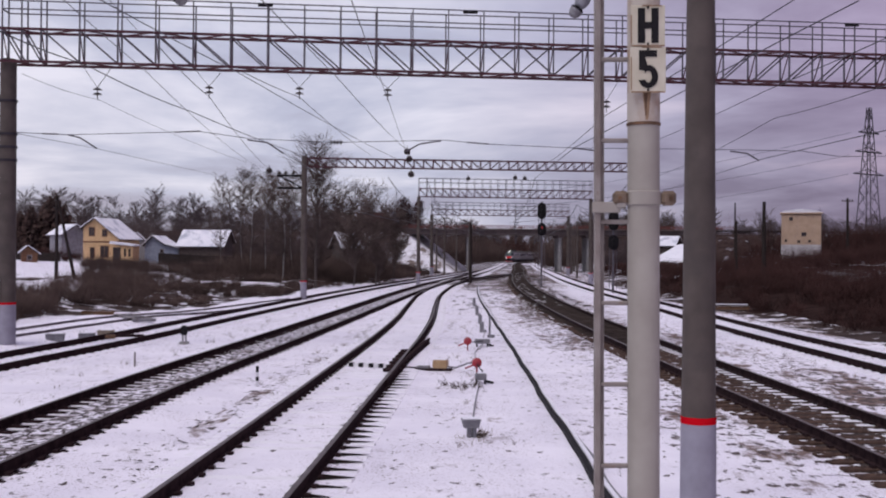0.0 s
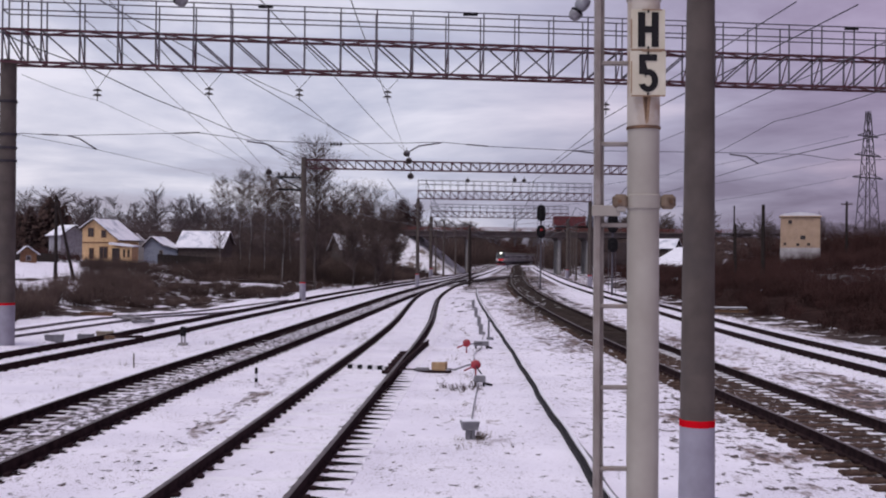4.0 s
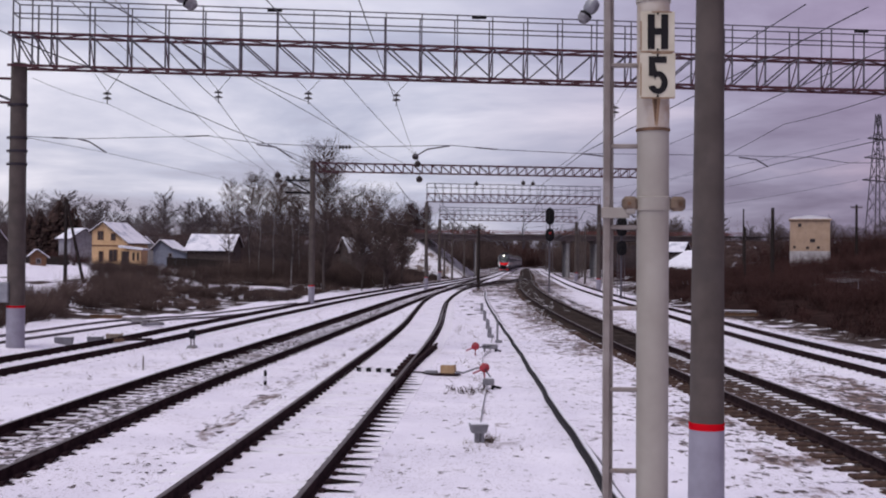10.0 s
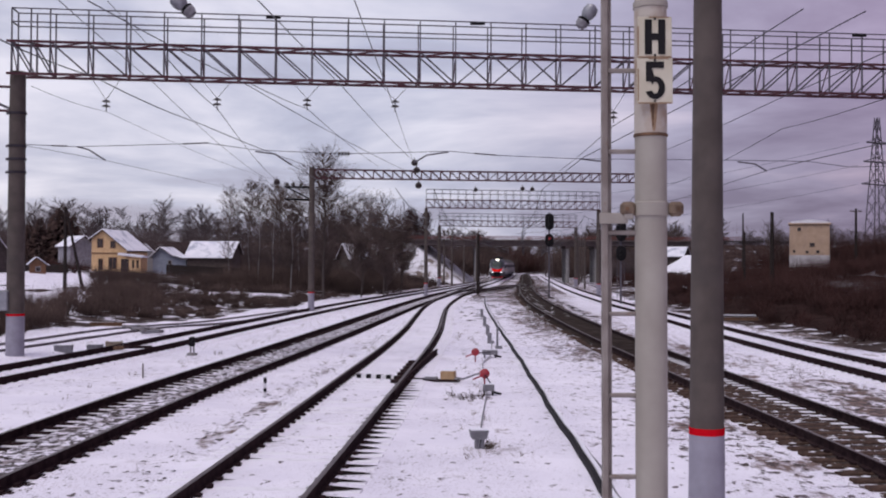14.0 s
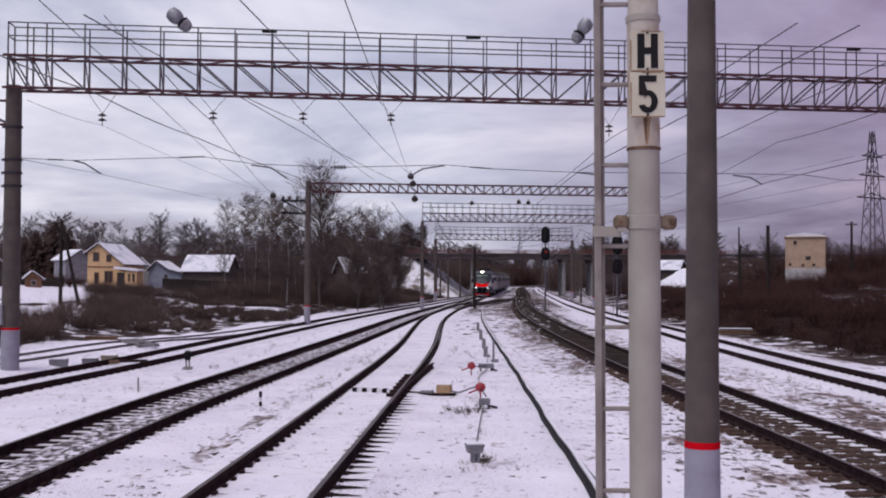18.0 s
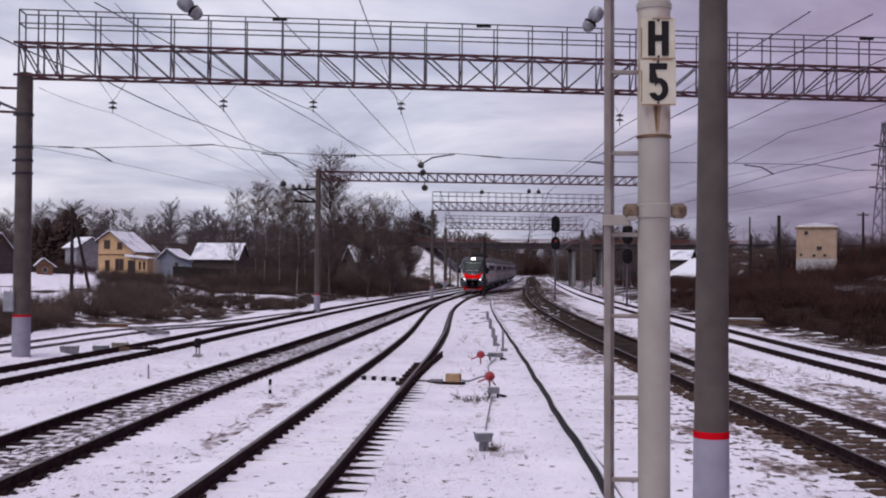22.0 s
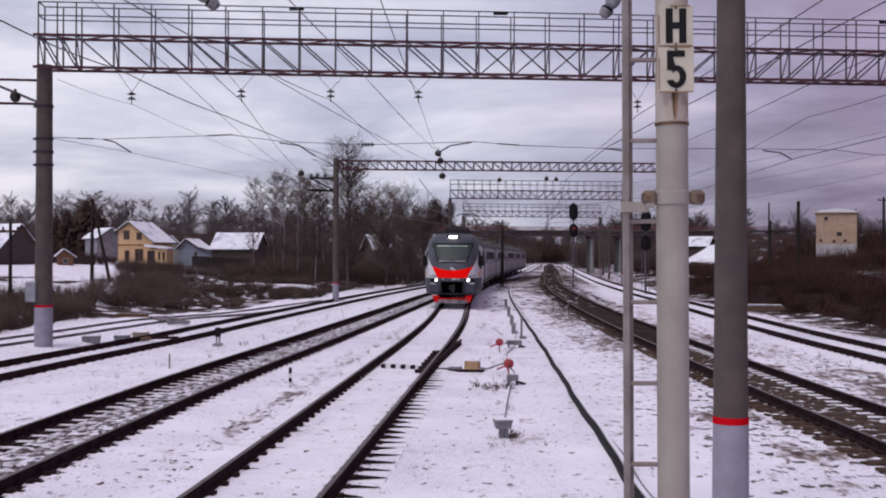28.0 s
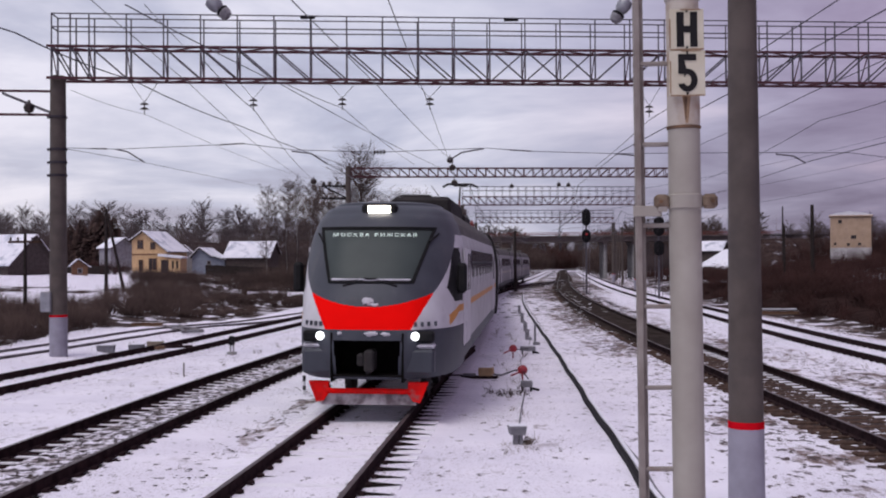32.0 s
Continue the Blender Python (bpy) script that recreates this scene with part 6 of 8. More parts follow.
def place_trees():
    kinds = [bare_tree(11, 15.0, 0.235, 0.14, "tall leafless tree with a wide twiggy crown", levels=5, kids=12, minr=0.010),
             bare_tree(12, 6.6, 0.75, 0.09, "leafless tree with a broad brown crown", levels=3, kids=7, minr=0.011),
             bare_tree(13, 11.6, 0.17, 0.07, "slim leafless birch with a pale trunk", "birch", levels=5, kids=8, minr=0.011),
             bare_tree(14, 4.8, 0.9, 0.07, "low bushy leafless tree", levels=3, kids=7, minr=0.011),
             bare_tree(15, 9.8, 0.25, 0.10, "dense reddish-brown tree beside the bridge ramp", levels=5, kids=18, minr=0.016, crown="thicket")]
    rnd = random.Random(21)
    spots = [(0, -10.9, 92, 0.86), (3, -8.3, 100, 1.2), (1, -6.6, 106, 1.05), (3, -5.2, 112, 1.2), (1, -9.0, 112, 1.1), (2, -15.5, 104, 0.85),
             (2, -20.5, 114, 1.0), (2, -18.6, 112, 0.95), (2, -24.5, 118, 0.95), (2, -17.0, 121, 1.0), (1, -17.5, 118, 0.7), (2, -22.5, 120, 1.0), 
             (3, -7.4, 120, 1.3), (1, -10.5, 122, 1.15), (2, -13.5, 116, 1.1), (3, -12.5, 106, 1.0), (3, -6.0, 102, 0.8), (0, -24, 150, 0.9), (1, -14, 150, 1.3), (3, -6.5, 146, 1.5),
             (1, 52, 172, 0.9), (1, 58, 168, 0.8), (3, 40, 165, 1.1), (3, 65, 150, 1.2), (1, -20, 175, 1.2), (4, -4.8, 190.7, 0.55), (4, -7.6, 190.5, 0.6), (4, -6.2, 191.5, 0.5)]
    for n, (k, x, y, s) in enumerate(spots):
        src = kinds[k]
        ob = copy_thing(src, Matrix.Translation((x, y, (ground_z(x, y) - 0.1 if y < 189 else 6.6))) @ Matrix.Rotation(rnd.uniform(0, 6.3), 4, "Z"))
        ob.scale = (s, s, s)
    for k in kinds:
        for o in k.children:
            bpy.data.objects.remove(o)
        bpy.data.objects.remove(k)


place_trees()


def scatter_brush(name, label, seed, count, place, hmin, hmax, material="brush", twigs=26, rad=0.011, spread=0.6):
    """Joined leafless shrubs: thin stems fanning out from each root."""
    rng = np.random.default_rng(seed)
    P, Q, R = [], [], []
    n = 0
    tries = 0
    while n < count and tries < count * 8:
        tries += 1
        spot = place(rng)
        if spot is None:
            continue
        x, y, hs = spot
        n += 1
        h = rng.uniform(hmin, hmax) * hs
        z = ground_z(x, y)
        k = twigs
        a = rng.uniform(0, 2 * np.pi, k)
        lean = rng.uniform(0.05, spread, k)
        L = h * rng.uniform(0.5, 1.05, k)
        root = np.stack([x + rng.normal(0, 0.22 * h, k), y + rng.normal(0, 0.22 * h, k), np.full(k, z - 0.05)], 1)
        dirv = np.stack([np.cos(a) * lean, np.sin(a) * lean, np.ones(k)], 1)
        dirv /= np.linalg.norm(dirv, axis=1)[:, None]
        mid = root + dirv * (L * 0.55)[:, None]
        tip = mid + (dirv + rng.normal(0, 0.25, (k, 3))) * (L * 0.45)[:, None]
        P += [root, mid]; Q += [mid, tip]; R += [np.full((k, 2), (rad, rad * 0.8)), np.full((k, 2), (rad, 0.0))]
        # side shoots
        d2 = (dirv + rng.normal(0, 0.55, (k, 3)))
        P.append(mid); Q.append(mid + d2 * (L * 0.4)[:, None]); R.append(np.full((k, 2), (rad * 0.9, 0.0)))
        s0 = root + dirv * (L * 0.35)[:, None]
        d3 = (dirv + rng.normal(0, 0.7, (k, 3)))
        P.append(s0); Q.append(s0 + d3 * (L * 0.35)[:, None]); R.append(np.full((k, 2), (rad * 0.9, 0.0)))
    P, Q, R = np.concatenate(P), np.concatenate(Q), np.concatenate(R)
    me = tri_mesh(name, *twig_arrays(P, Q, R[:, 0], R[:, 1]), material)
    return tagged(new(name, me), label, "brush", kind="stuff")


def left_bank(rng):
    y = 33 + 117 * rng.random() ** 1.35
    c = TRACK_A(max(60, y))
    e = bank_edge(y)
    u = e - 0.9 + abs(rng.normal(0, 1)) * 8
    x = c - u
    if 70 < y < 122 and x > -9.2 and rng.random() < 0.35:
        return None
    if noise.noise((x * 0.12, y * 0.07, 2)) < -0.14 or garden_gap(x, y):
        return None
    return x, y, (0.8 + 0.25 * step(0, 6, u - e)) * (1 - 0.55 * step(52, 64, y) * (1 - step(92, 112, y)) * step(-0.30, -0.26, x / y))


def right_bank(rng):
    y = rng.uniform(30, 190)
    c = TRACK_A(max(60, min(y, 390)))
    e = 17.2 + 0.06 * max(0, 45 - y) + 2.5 * step(60, 120, y)
    u = e + abs(rng.normal(0, 1)) * 16
    x = c + u
    if (44 < x < 56 and y > 145) or (33 < x < 50 and y > 165):
        return None
    if y > 80 and x < 40 + 0.12 * y and rng.random() < 0.45:
        return None
    return x, y, 0.6 + 0.6 * step(0, 10, u - e)


def gardens(rng):
    y = rng.uniform(72, 141)
    x = rng.uniform(-0.335 * y, -11.0)
    if garden_gap(x, y):
        return None
    return x, y, (0.42 if x > -0.27 * y else 0.8) + 0.5 * step(92, 118, y) - 0.15 * step(120, 141, y) - (0.35 * step(92, 118, y) if x < -0.27 * y else 0)


scatter_brush("garden_brush", "tangled brown brush below the gardens", 27, 680, gardens, 0.8, 1.9, twigs=22, rad=0.013, spread=0.9)


def right_slope(rng):
    y = rng.uniform(150, 192)
    x = rng.uniform(50, 120)
    if 44 < x < 56 and y < 158:
        return None
    return x, y, 1.0


scatter_brush("embankment_thicket", "dark leafless thicket in front of the bridge embankment", 14, 420, right_slope, 3.0, 6.5, "thicket", twigs=24, rad=0.026)
scatter_brush("tree_underbrush", "tangled leafless underbrush at the foot of the trees", 15, 300, lambda rng: (rng.uniform(-24, -6.0), rng.uniform(108, 136), 1.0), 1.4, 3.4, twigs=28, rad=0.012)
scatter_brush("left_brush", "dense leafless brown brush on the bank", 3, 1150, left_bank, 0.6, 1.5, twigs=24, rad=0.012, spread=0.9)
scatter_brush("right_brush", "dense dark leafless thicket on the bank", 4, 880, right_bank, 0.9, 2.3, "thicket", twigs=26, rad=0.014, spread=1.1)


def ramp_foot(rng):
    y = rng.uniform(128, 172)
    x = TRACK_C(y) - rng.uniform(3.6, 13.0)
    if noise.noise((x * 0.25, y * 0.1, 31)) < -0.12:
        return None
    return x, y, 1.0 if x < TRACK_C(y) - 6 else 0.55


scatter_brush("ramp_brush", "low brown brush at the foot of the snowy ramp", 33, 260, ramp_foot, 0.7, 1.7, twigs=24, rad=0.016, spread=0.9)


def far_wood(rng):
    y = rng.uniform(190, 330)
    a = rng.uniform(-0.48, 0.46)
    x = a * y
    c = TRACK_A(min(y, 390))
    if -14 < x - c < 22:
        return None
    return x, y, 1.0 if x < c else 0.62


def forest(name, label, seed, count, place, hmin, hmax, material, minr):
    """Many bare trees joined into one hazy wood."""
    rng = np.random.default_rng(seed)
    protos = []
    for k in range(5):
        protos.append(seg_arrays(fine_tree(100 + seed * 7 + k, 1.0, 0.009, 58, 11, (0.20, 0.26, 0.17, 0.23, 0.29)[k], 0.12), lambda l: True, minr * 1.12))
    V, F, off, n = [], [], 0, 0
    while n < count:
        spot = place(rng)
        if spot is None:
            continue
        x, y, hs = spot
        v, f = protos[rng.integers(5)]
        h = rng.uniform(hmin, hmax) * hs * 1.25
        a = rng.uniform(0, 6.283)
        w = h * rng.uniform(0.9, 1.35)
        vv = np.stack([x + (v[:, 0] * math.cos(a) - v[:, 1] * math.sin(a)) * w, y + (v[:, 0] * math.sin(a) + v[:, 1] * math.cos(a)) * w, ground_z(x, y) - 0.2 + v[:, 2] * h], 1)
        V.append(vv); F.append(f + off)
        off += len(vv)
        n += 1
    V, F = np.concatenate(V), np.concatenate(F)
    tagged(new(name, tri_mesh(name, V, F, material)), label, "woods", kind="stuff")


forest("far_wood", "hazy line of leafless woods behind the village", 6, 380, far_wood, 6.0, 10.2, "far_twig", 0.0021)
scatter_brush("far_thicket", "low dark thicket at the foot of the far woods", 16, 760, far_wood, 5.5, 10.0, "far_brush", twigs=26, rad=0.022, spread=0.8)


def bank_foot(rng):
    return rng.uniform(-88, -9), rng.uniform(170, 181), 1.0


def shrubs_by_house(rng):
    y = rng.uniform(136, 152)
    return (rng.uniform(20, 140) - 784) / 1900 * y, y, 1.0


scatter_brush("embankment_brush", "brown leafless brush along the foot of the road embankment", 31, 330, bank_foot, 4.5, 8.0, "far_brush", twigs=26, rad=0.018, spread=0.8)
scatter_brush("garden_shrubs", "dark leafless shrubs in the snowy gardens", 32, 46, shrubs_by_house, 0.9, 2.0, "thicket", twigs=24, rad=0.014, spread=0.8)


scatter_brush("substation_brush", "dark leafless brush hiding the foot of the substation", 33, 130, lambda rng: (rng.uniform(38, 60), rng.uniform(128, 147), 1.0), 1.8, 3.2, "thicket", twigs=24, rad=0.016, spread=0.9)


def behind_bridge(rng):
    y = rng.uniform(260, 520)
    c = TRACK_A(y)
    u = rng.uniform(-50, 60)
    if -7.5 < u < 12.5:
        return None
    return c + u, y, 1.0


forest("woods_beyond_bridge", "dark leafless woods beyond the bridge", 8, 170, behind_bridge, 8.5, 11.5, "twig", 0.0026)
scatter_brush("thicket_beyond_bridge", "dark thicket under the woods beyond the bridge", 17, 720, behind_bridge, 6.5, 10.0, "brush", twigs=24, rad=0.05)


def end_of_view(rng):
    return rng.uniform(8, 75), rng.uniform(445, 520), 1.0


def clear_end(rng):
    x, y, h = end_of_view(rng)
    return None if -7 < x - TRACK_A(y) < 12 else (x, y, h)


forest("woods_at_the_bend", "dark leafless woods where the line bends away", 23, 60, clear_end, 9, 12.5, "twig", 0.003)
scatter_brush("thicket_at_the_bend", "dense dark thicket where the line bends away", 24, 320, clear_end, 8, 11.5, "thicket", twigs=26, rad=0.08)


def tufts(rng):
    y = rng.uniform(14, 60)
    x = rng.choice([rng.uniform(-9.5, -8.0), rng.uniform(-4.6, -3.6), rng.uniform(0.0, 1.2), rng.uniform(8.5, 10.5)])
    x = x + (TRACK_B(y) - TRACK_B(16) if x < -3 else 0)
    return x, y, 1.0


def box_tufts(rng):
    k = rng.integers(3)
    return (rng.normal(0.42, 0.26), rng.normal(24.5, 0.4), 1.0) if k else (rng.normal(0.66, 0.10), rng.normal(17.8, 0.25), 0.7)


scatter_brush("weed_clumps", "dark dead weeds round the track boxes", 19, 46, box_tufts, 0.10, 0.26, "twig", twigs=6, rad=0.006)
scatter_brush("grass_tufts", "dead grass stalks poking through the snow", 9, 130, tufts, 0.12, 0.34, "grass", twigs=5, rad=0.004)


# ---------------------------------------------------------------- road bridge and its embankments
MAT.update({
    "bridge_rail": mat("rust_red_railing", (0.20, 0.050, 0.042), (0.13, 0.038, 0.034), 2, 0.8),
    "girder_conc": mat("bridge_concrete", (0.135, 0.105, 0.102), (0.09, 0.07, 0.07), 0.8, 0.9, bump=0.2, col3=(0.10, 0.085, 0.085), scale3=0.5, lo3=0.52, hi3=0.7),
    "bank_snow": mat("snow_over_grass", (0.76, 0.75, 0.80), (0.60, 0.585, 0.63), 0.8, 0.85, bump=0.5, bscale=3, col3=(0.16, 0.125, 0.11), scale3=0.5, lo3=0.53, hi3=0.60),
    "yellow_wood": mat("yellow_boards", (0.66, 0.44, 0.25), (0.56, 0.36, 0.19), 2, 0.8, bump=0.2),
    "dark_wood": mat("dark_boards", (0.085, 0.065, 0.06), (0.05, 0.038, 0.036), 3, 0.9, bump=0.3),
    "brown_wood": mat("orange_boards", (0.24, 0.125, 0.07), (0.15, 0.08, 0.05), 3, 0.9, bump=0.3),
    "blue_wall": mat("blue_grey_wall", (0.27, 0.30, 0.38), (0.22, 0.24, 0.31), 2, 0.8),
    "grey_wall": mat("grey_wall", (0.30, 0.28, 0.29), (0.22, 0.205, 0.21), 2, 0.85),
    "house_glass": mat("house_window", (0.06, 0.045, 0.045), (0.04, 0.03, 0.03), 1, 0.2),
    "brick_tan": mat("tan_plaster", (0.52, 0.37, 0.27), (0.44, 0.31, 0.22), 1.2, 0.9, bump=0.2, col3=(0.26, 0.18, 0.15), scale3=0.6, lo3=0.52, hi3=0.72),
    "base_white": mat("whitewashed_plinth", (0.55, 0.52, 0.53), (0.36, 0.33, 0.34), 1.2, 0.9, bump=0.2),
    "roof_snow": mat("roof_snow", (0.80, 0.79, 0.85), (0.70, 0.70, 0.77), 0.7, 0.85, bump=0.4, bscale=4, col3=(0.40, 0.42, 0.50), scale3=0.55, lo3=0.51, hi3=0.64),
    "truck_red": mat("truck_red", (0.17, 0.04, 0.045), (0.12, 0.032, 0.036), 1, 0.6),
    "truck_cab": mat("truck_cab", (0.12, 0.14, 0.21), (0.09, 0.10, 0.15), 1, 0.5),
})
BY = 195.0


def bridge():
    t = thing("road_bridge", "concrete road bridge over the tracks with a rust-red railing", "bridge")
    for k in range(4):
        x0, x1 = -4 + 13 * k - (3.0 if k == 0 else 0), -4 + 13 * (k + 1)
        part("girder", M().box(((x0 + x1) / 2, BY, 6.72), (x1 - x0 - 0.04, 8.6, 0.80), bev=0.03), "girder_conc", t, "stained concrete deck girder")
    part("deck_edge", M().box((20.5, BY, 7.22), (55.4, 9.4, 0.2), bev=0.03), "girder_conc", t)
    for s in (-1, 1):
        r = part("railing", M(), "bridge_rail", t, "rust-red steel railing")
        y = BY + s * 4.5
        for z in (7.62, 7.93):
            part("handrail", M().box((22, y, z), (60, 0.05, 0.05 if z < 7.8 else 0.09)), "bridge_rail", r)
        for k in range(31):
            part("railing_post", M().box((-8 + 2 * k, y, 7.62), (0.05, 0.05, 0.7)), "bridge_rail", r)
    for x in (4.6, 20.9, 26.0, 37.0):
        p = part("pier", M().box((x, BY, 6.07), (1.0, 8.2, 0.5), bev=0.05), "girder_conc", t, "concrete pier with columns")
        for y in (-3.2, -1.1, 1.1, 3.2):
            part("column", M().tube((x, BY + y, ground_z(x, BY) - 0.2), (x, BY + y, 5.85), 0.33, n=14), "concrete_light", p, smooth=True)
    # embankments: crown, side slopes and end cones
    for s, xe in ((-1, -4.0), (1, 48.0)):
        m = M()
        xs = [xe - s * 9.0, xe, xe + s * 7, xe + s * 160]
        zt = 6.6
        skew = -2.9 if s == -1 else 0.0
        prof = lambda x, end: [(x + skew, BY - 16, ground_z(x, BY - 16) - 0.3), (x + skew, BY - 4.9, zt if not end else -0.3), (x, BY + 4.9, zt if not end else -0.3), (x, BY + 16, -0.5)]
        vs = []
        for k, x in enumerate(xs):
            vs += prof(x, k == 0)
        fs = []
        for k in range(3):
            for j in range(3):
                q = (k * 4 + j, k * 4 + j + 1, (k + 1) * 4 + j + 1, (k + 1) * 4 + j)
                fs.append(q if s == -1 else q[::-1])
        m.add(vs, fs)
        m.m = [0] * 6 + [1] * 3 if s == -1 else [1] * 9
        thing("bridge_embankment", "snow-dusted grassy bridge embankment", "embankment", m, ["bank_snow", "bank_litter"], kind="structure")
        m = M()
        m.add([(xe - s * 8.6 + skew, BY - 5.4, -0.15), (xe + s * 0.3 + skew, BY - 4.7, 6.65), (xe + s * 0.3, BY + 4.7, 6.65), (xe - s * 8.6, BY + 5.4, -0.15),
               (xe - s * 8.6 + skew, BY - 5.4, -0.6), (xe + s * 0.3 + skew, BY - 4.7, 6.2), (xe + s * 0.3, BY + 4.7, 6.2), (xe - s * 8.6, BY + 5.4, -0.6)],
              [(0, 1, 2, 3), (0, 4, 5, 1), (2, 6, 7, 3), (4, 7, 6, 5), (0, 3, 7, 4), (1, 5, 6, 2)])
        thing("abutment_slope", "dark dry concrete slope under the bridge", "slope", m, "concrete_dark", kind="structure")
    thing("roadway", "road surface running onto the bridge", "road", M().box((40, BY, 7.34), (150, 7.0, 0.06)), "concrete_dark", kind="structure")


bridge()


def dump_truck():
    """Built driving along +y."""
    t = thing("dump_truck", "dark red dump truck with a blue-grey cab", "truck")
    bed = M()
    bed.prism([(-1.25, 1.1), (1.25, 1.1), (1.28, 2.75), (1.18, 2.75), (1.14, 1.3), (-1.14, 1.3), (-1.18, 2.75), (-1.28, 2.75)], 5.6, pose(0, -4.6, 0))
    bed.box((0, 0.98, 1.95), (2.45, 0.1, 1.7)).box((0, -4.6, 1.9), (2.4, 0.1, 1.5))
    b = part("dump_body", bed, "truck_red", t, "dark red tipper body")
    for k in range(5):
        for s in (-1, 1):
            part("rib", M().box((s * 1.31, -4.2 + k * 1.2, 1.95), (0.08, 0.12, 1.6)), "truck_red", b)
    c = part("cab", M().box((0, 2.5, 1.75), (2.4, 1.9, 2.1), bev=0.18), "truck_cab", t, "blue-grey cab")
    part("windscreen", M().box((0, 3.44, 2.15), (2.0, 0.06, 0.8), bev=0.02), "t_window", c)
    for s in (-1, 1):
        part("side_window", M().box((s * 1.19, 2.7, 2.15), (0.05, 0.9, 0.7), bev=0.02), "t_window", c)
    part("chassis", M().box((0, -0.6, 0.85), (0.9, 8.0, 0.3), bev=0.03), "t_under", t)
    for y in (2.5, -2.2, -3.6):
        for s in (-1, 1):
            part("wheel", M().lathe([(0.25, -0.16), (0.5, -0.15), (0.53, 0), (0.5, 0.15), (0.25, 0.16)], 18, (s * 1.02, y, 0.53), rot=Matrix.Rotation(radians(90), 3, "Y")), "t_rubber", t, smooth=True)
    return t


TRUCK = dump_truck()


# ---------------------------------------------------------------- village on the bank
def house(name, label, at, poly, depth, wall, floor_z, windows=(), over=0.35, thick=0.09, roof_pts=None, door=None):
    """Gable outline poly (x, z) facing -y; the roof lies on its upper edges; windows (x, z, w, h) in the gable."""
    t = thing(name, label, "house", at=at, group="village houses")
    part("house_wall", M().prism([(poly[0][0], -2.0)] + [(poly[-1][0], -2.0)] + list(poly[::-1]), depth), wall, t)
    rp = roof_pts or poly
    for (x0, z0), (x1, z1) in zip(rp[:-1], rp[1:]):
        if abs(x1 - x0) < 0.05:
            continue
        d = Vector((x1 - x0, 0, z1 - z0)).normalized()
        n = Vector((-d.z, 0, d.x))
        a, b = Vector((x0, 0, z0)), Vector((x1, 0, z1))
        if z0 < z1:
            a -= d * over
        else:
            b += d * over
        vs = [p + Vector((0, y, 0)) + n * o for y in (-0.4, depth + 0.4) for p in (a, b) for o in (0.005, thick)]
        r = part("roof_slope", M().add(vs, [(0, 1, 3, 2), (4, 6, 7, 5), (0, 4, 5, 1), (2, 3, 7, 6), (0, 2, 6, 4), (1, 5, 7, 3)]), "dark_wood", t, "roof under snow")
        vs = [p + Vector((0, y, 0)) + n * o for y in (-0.42, depth + 0.42) for p in (a, b) for o in (thick, thick + 0.11)]
        part("roof_snow", M().add(vs, [(0, 1, 3, 2), (4, 6, 7, 5), (0, 4, 5, 1), (2, 3, 7, 6), (0, 2, 6, 4), (1, 5, 7, 3)]), "roof_snow", r, "thick snow on the roof")
    for x, z, w, h in windows:
        f = part("window", M().box((x, -0.03, z), (w + 0.2, 0.08, h + 0.2), bev=0.02), "brown_wood" if wall == "yellow_wood" else "grey_wall", t)
        for s in (-0.26, 0.26):
            part("pane", M().box((x + s * w, -0.075, z), (w * 0.46, 0.03, h)), "house_glass", f)
    if door:
        part("door", M().box((door[0], -0.05, door[1]), (door[2], 0.09, door[3]), bev=0.02), "dark_wood", t)
    return t


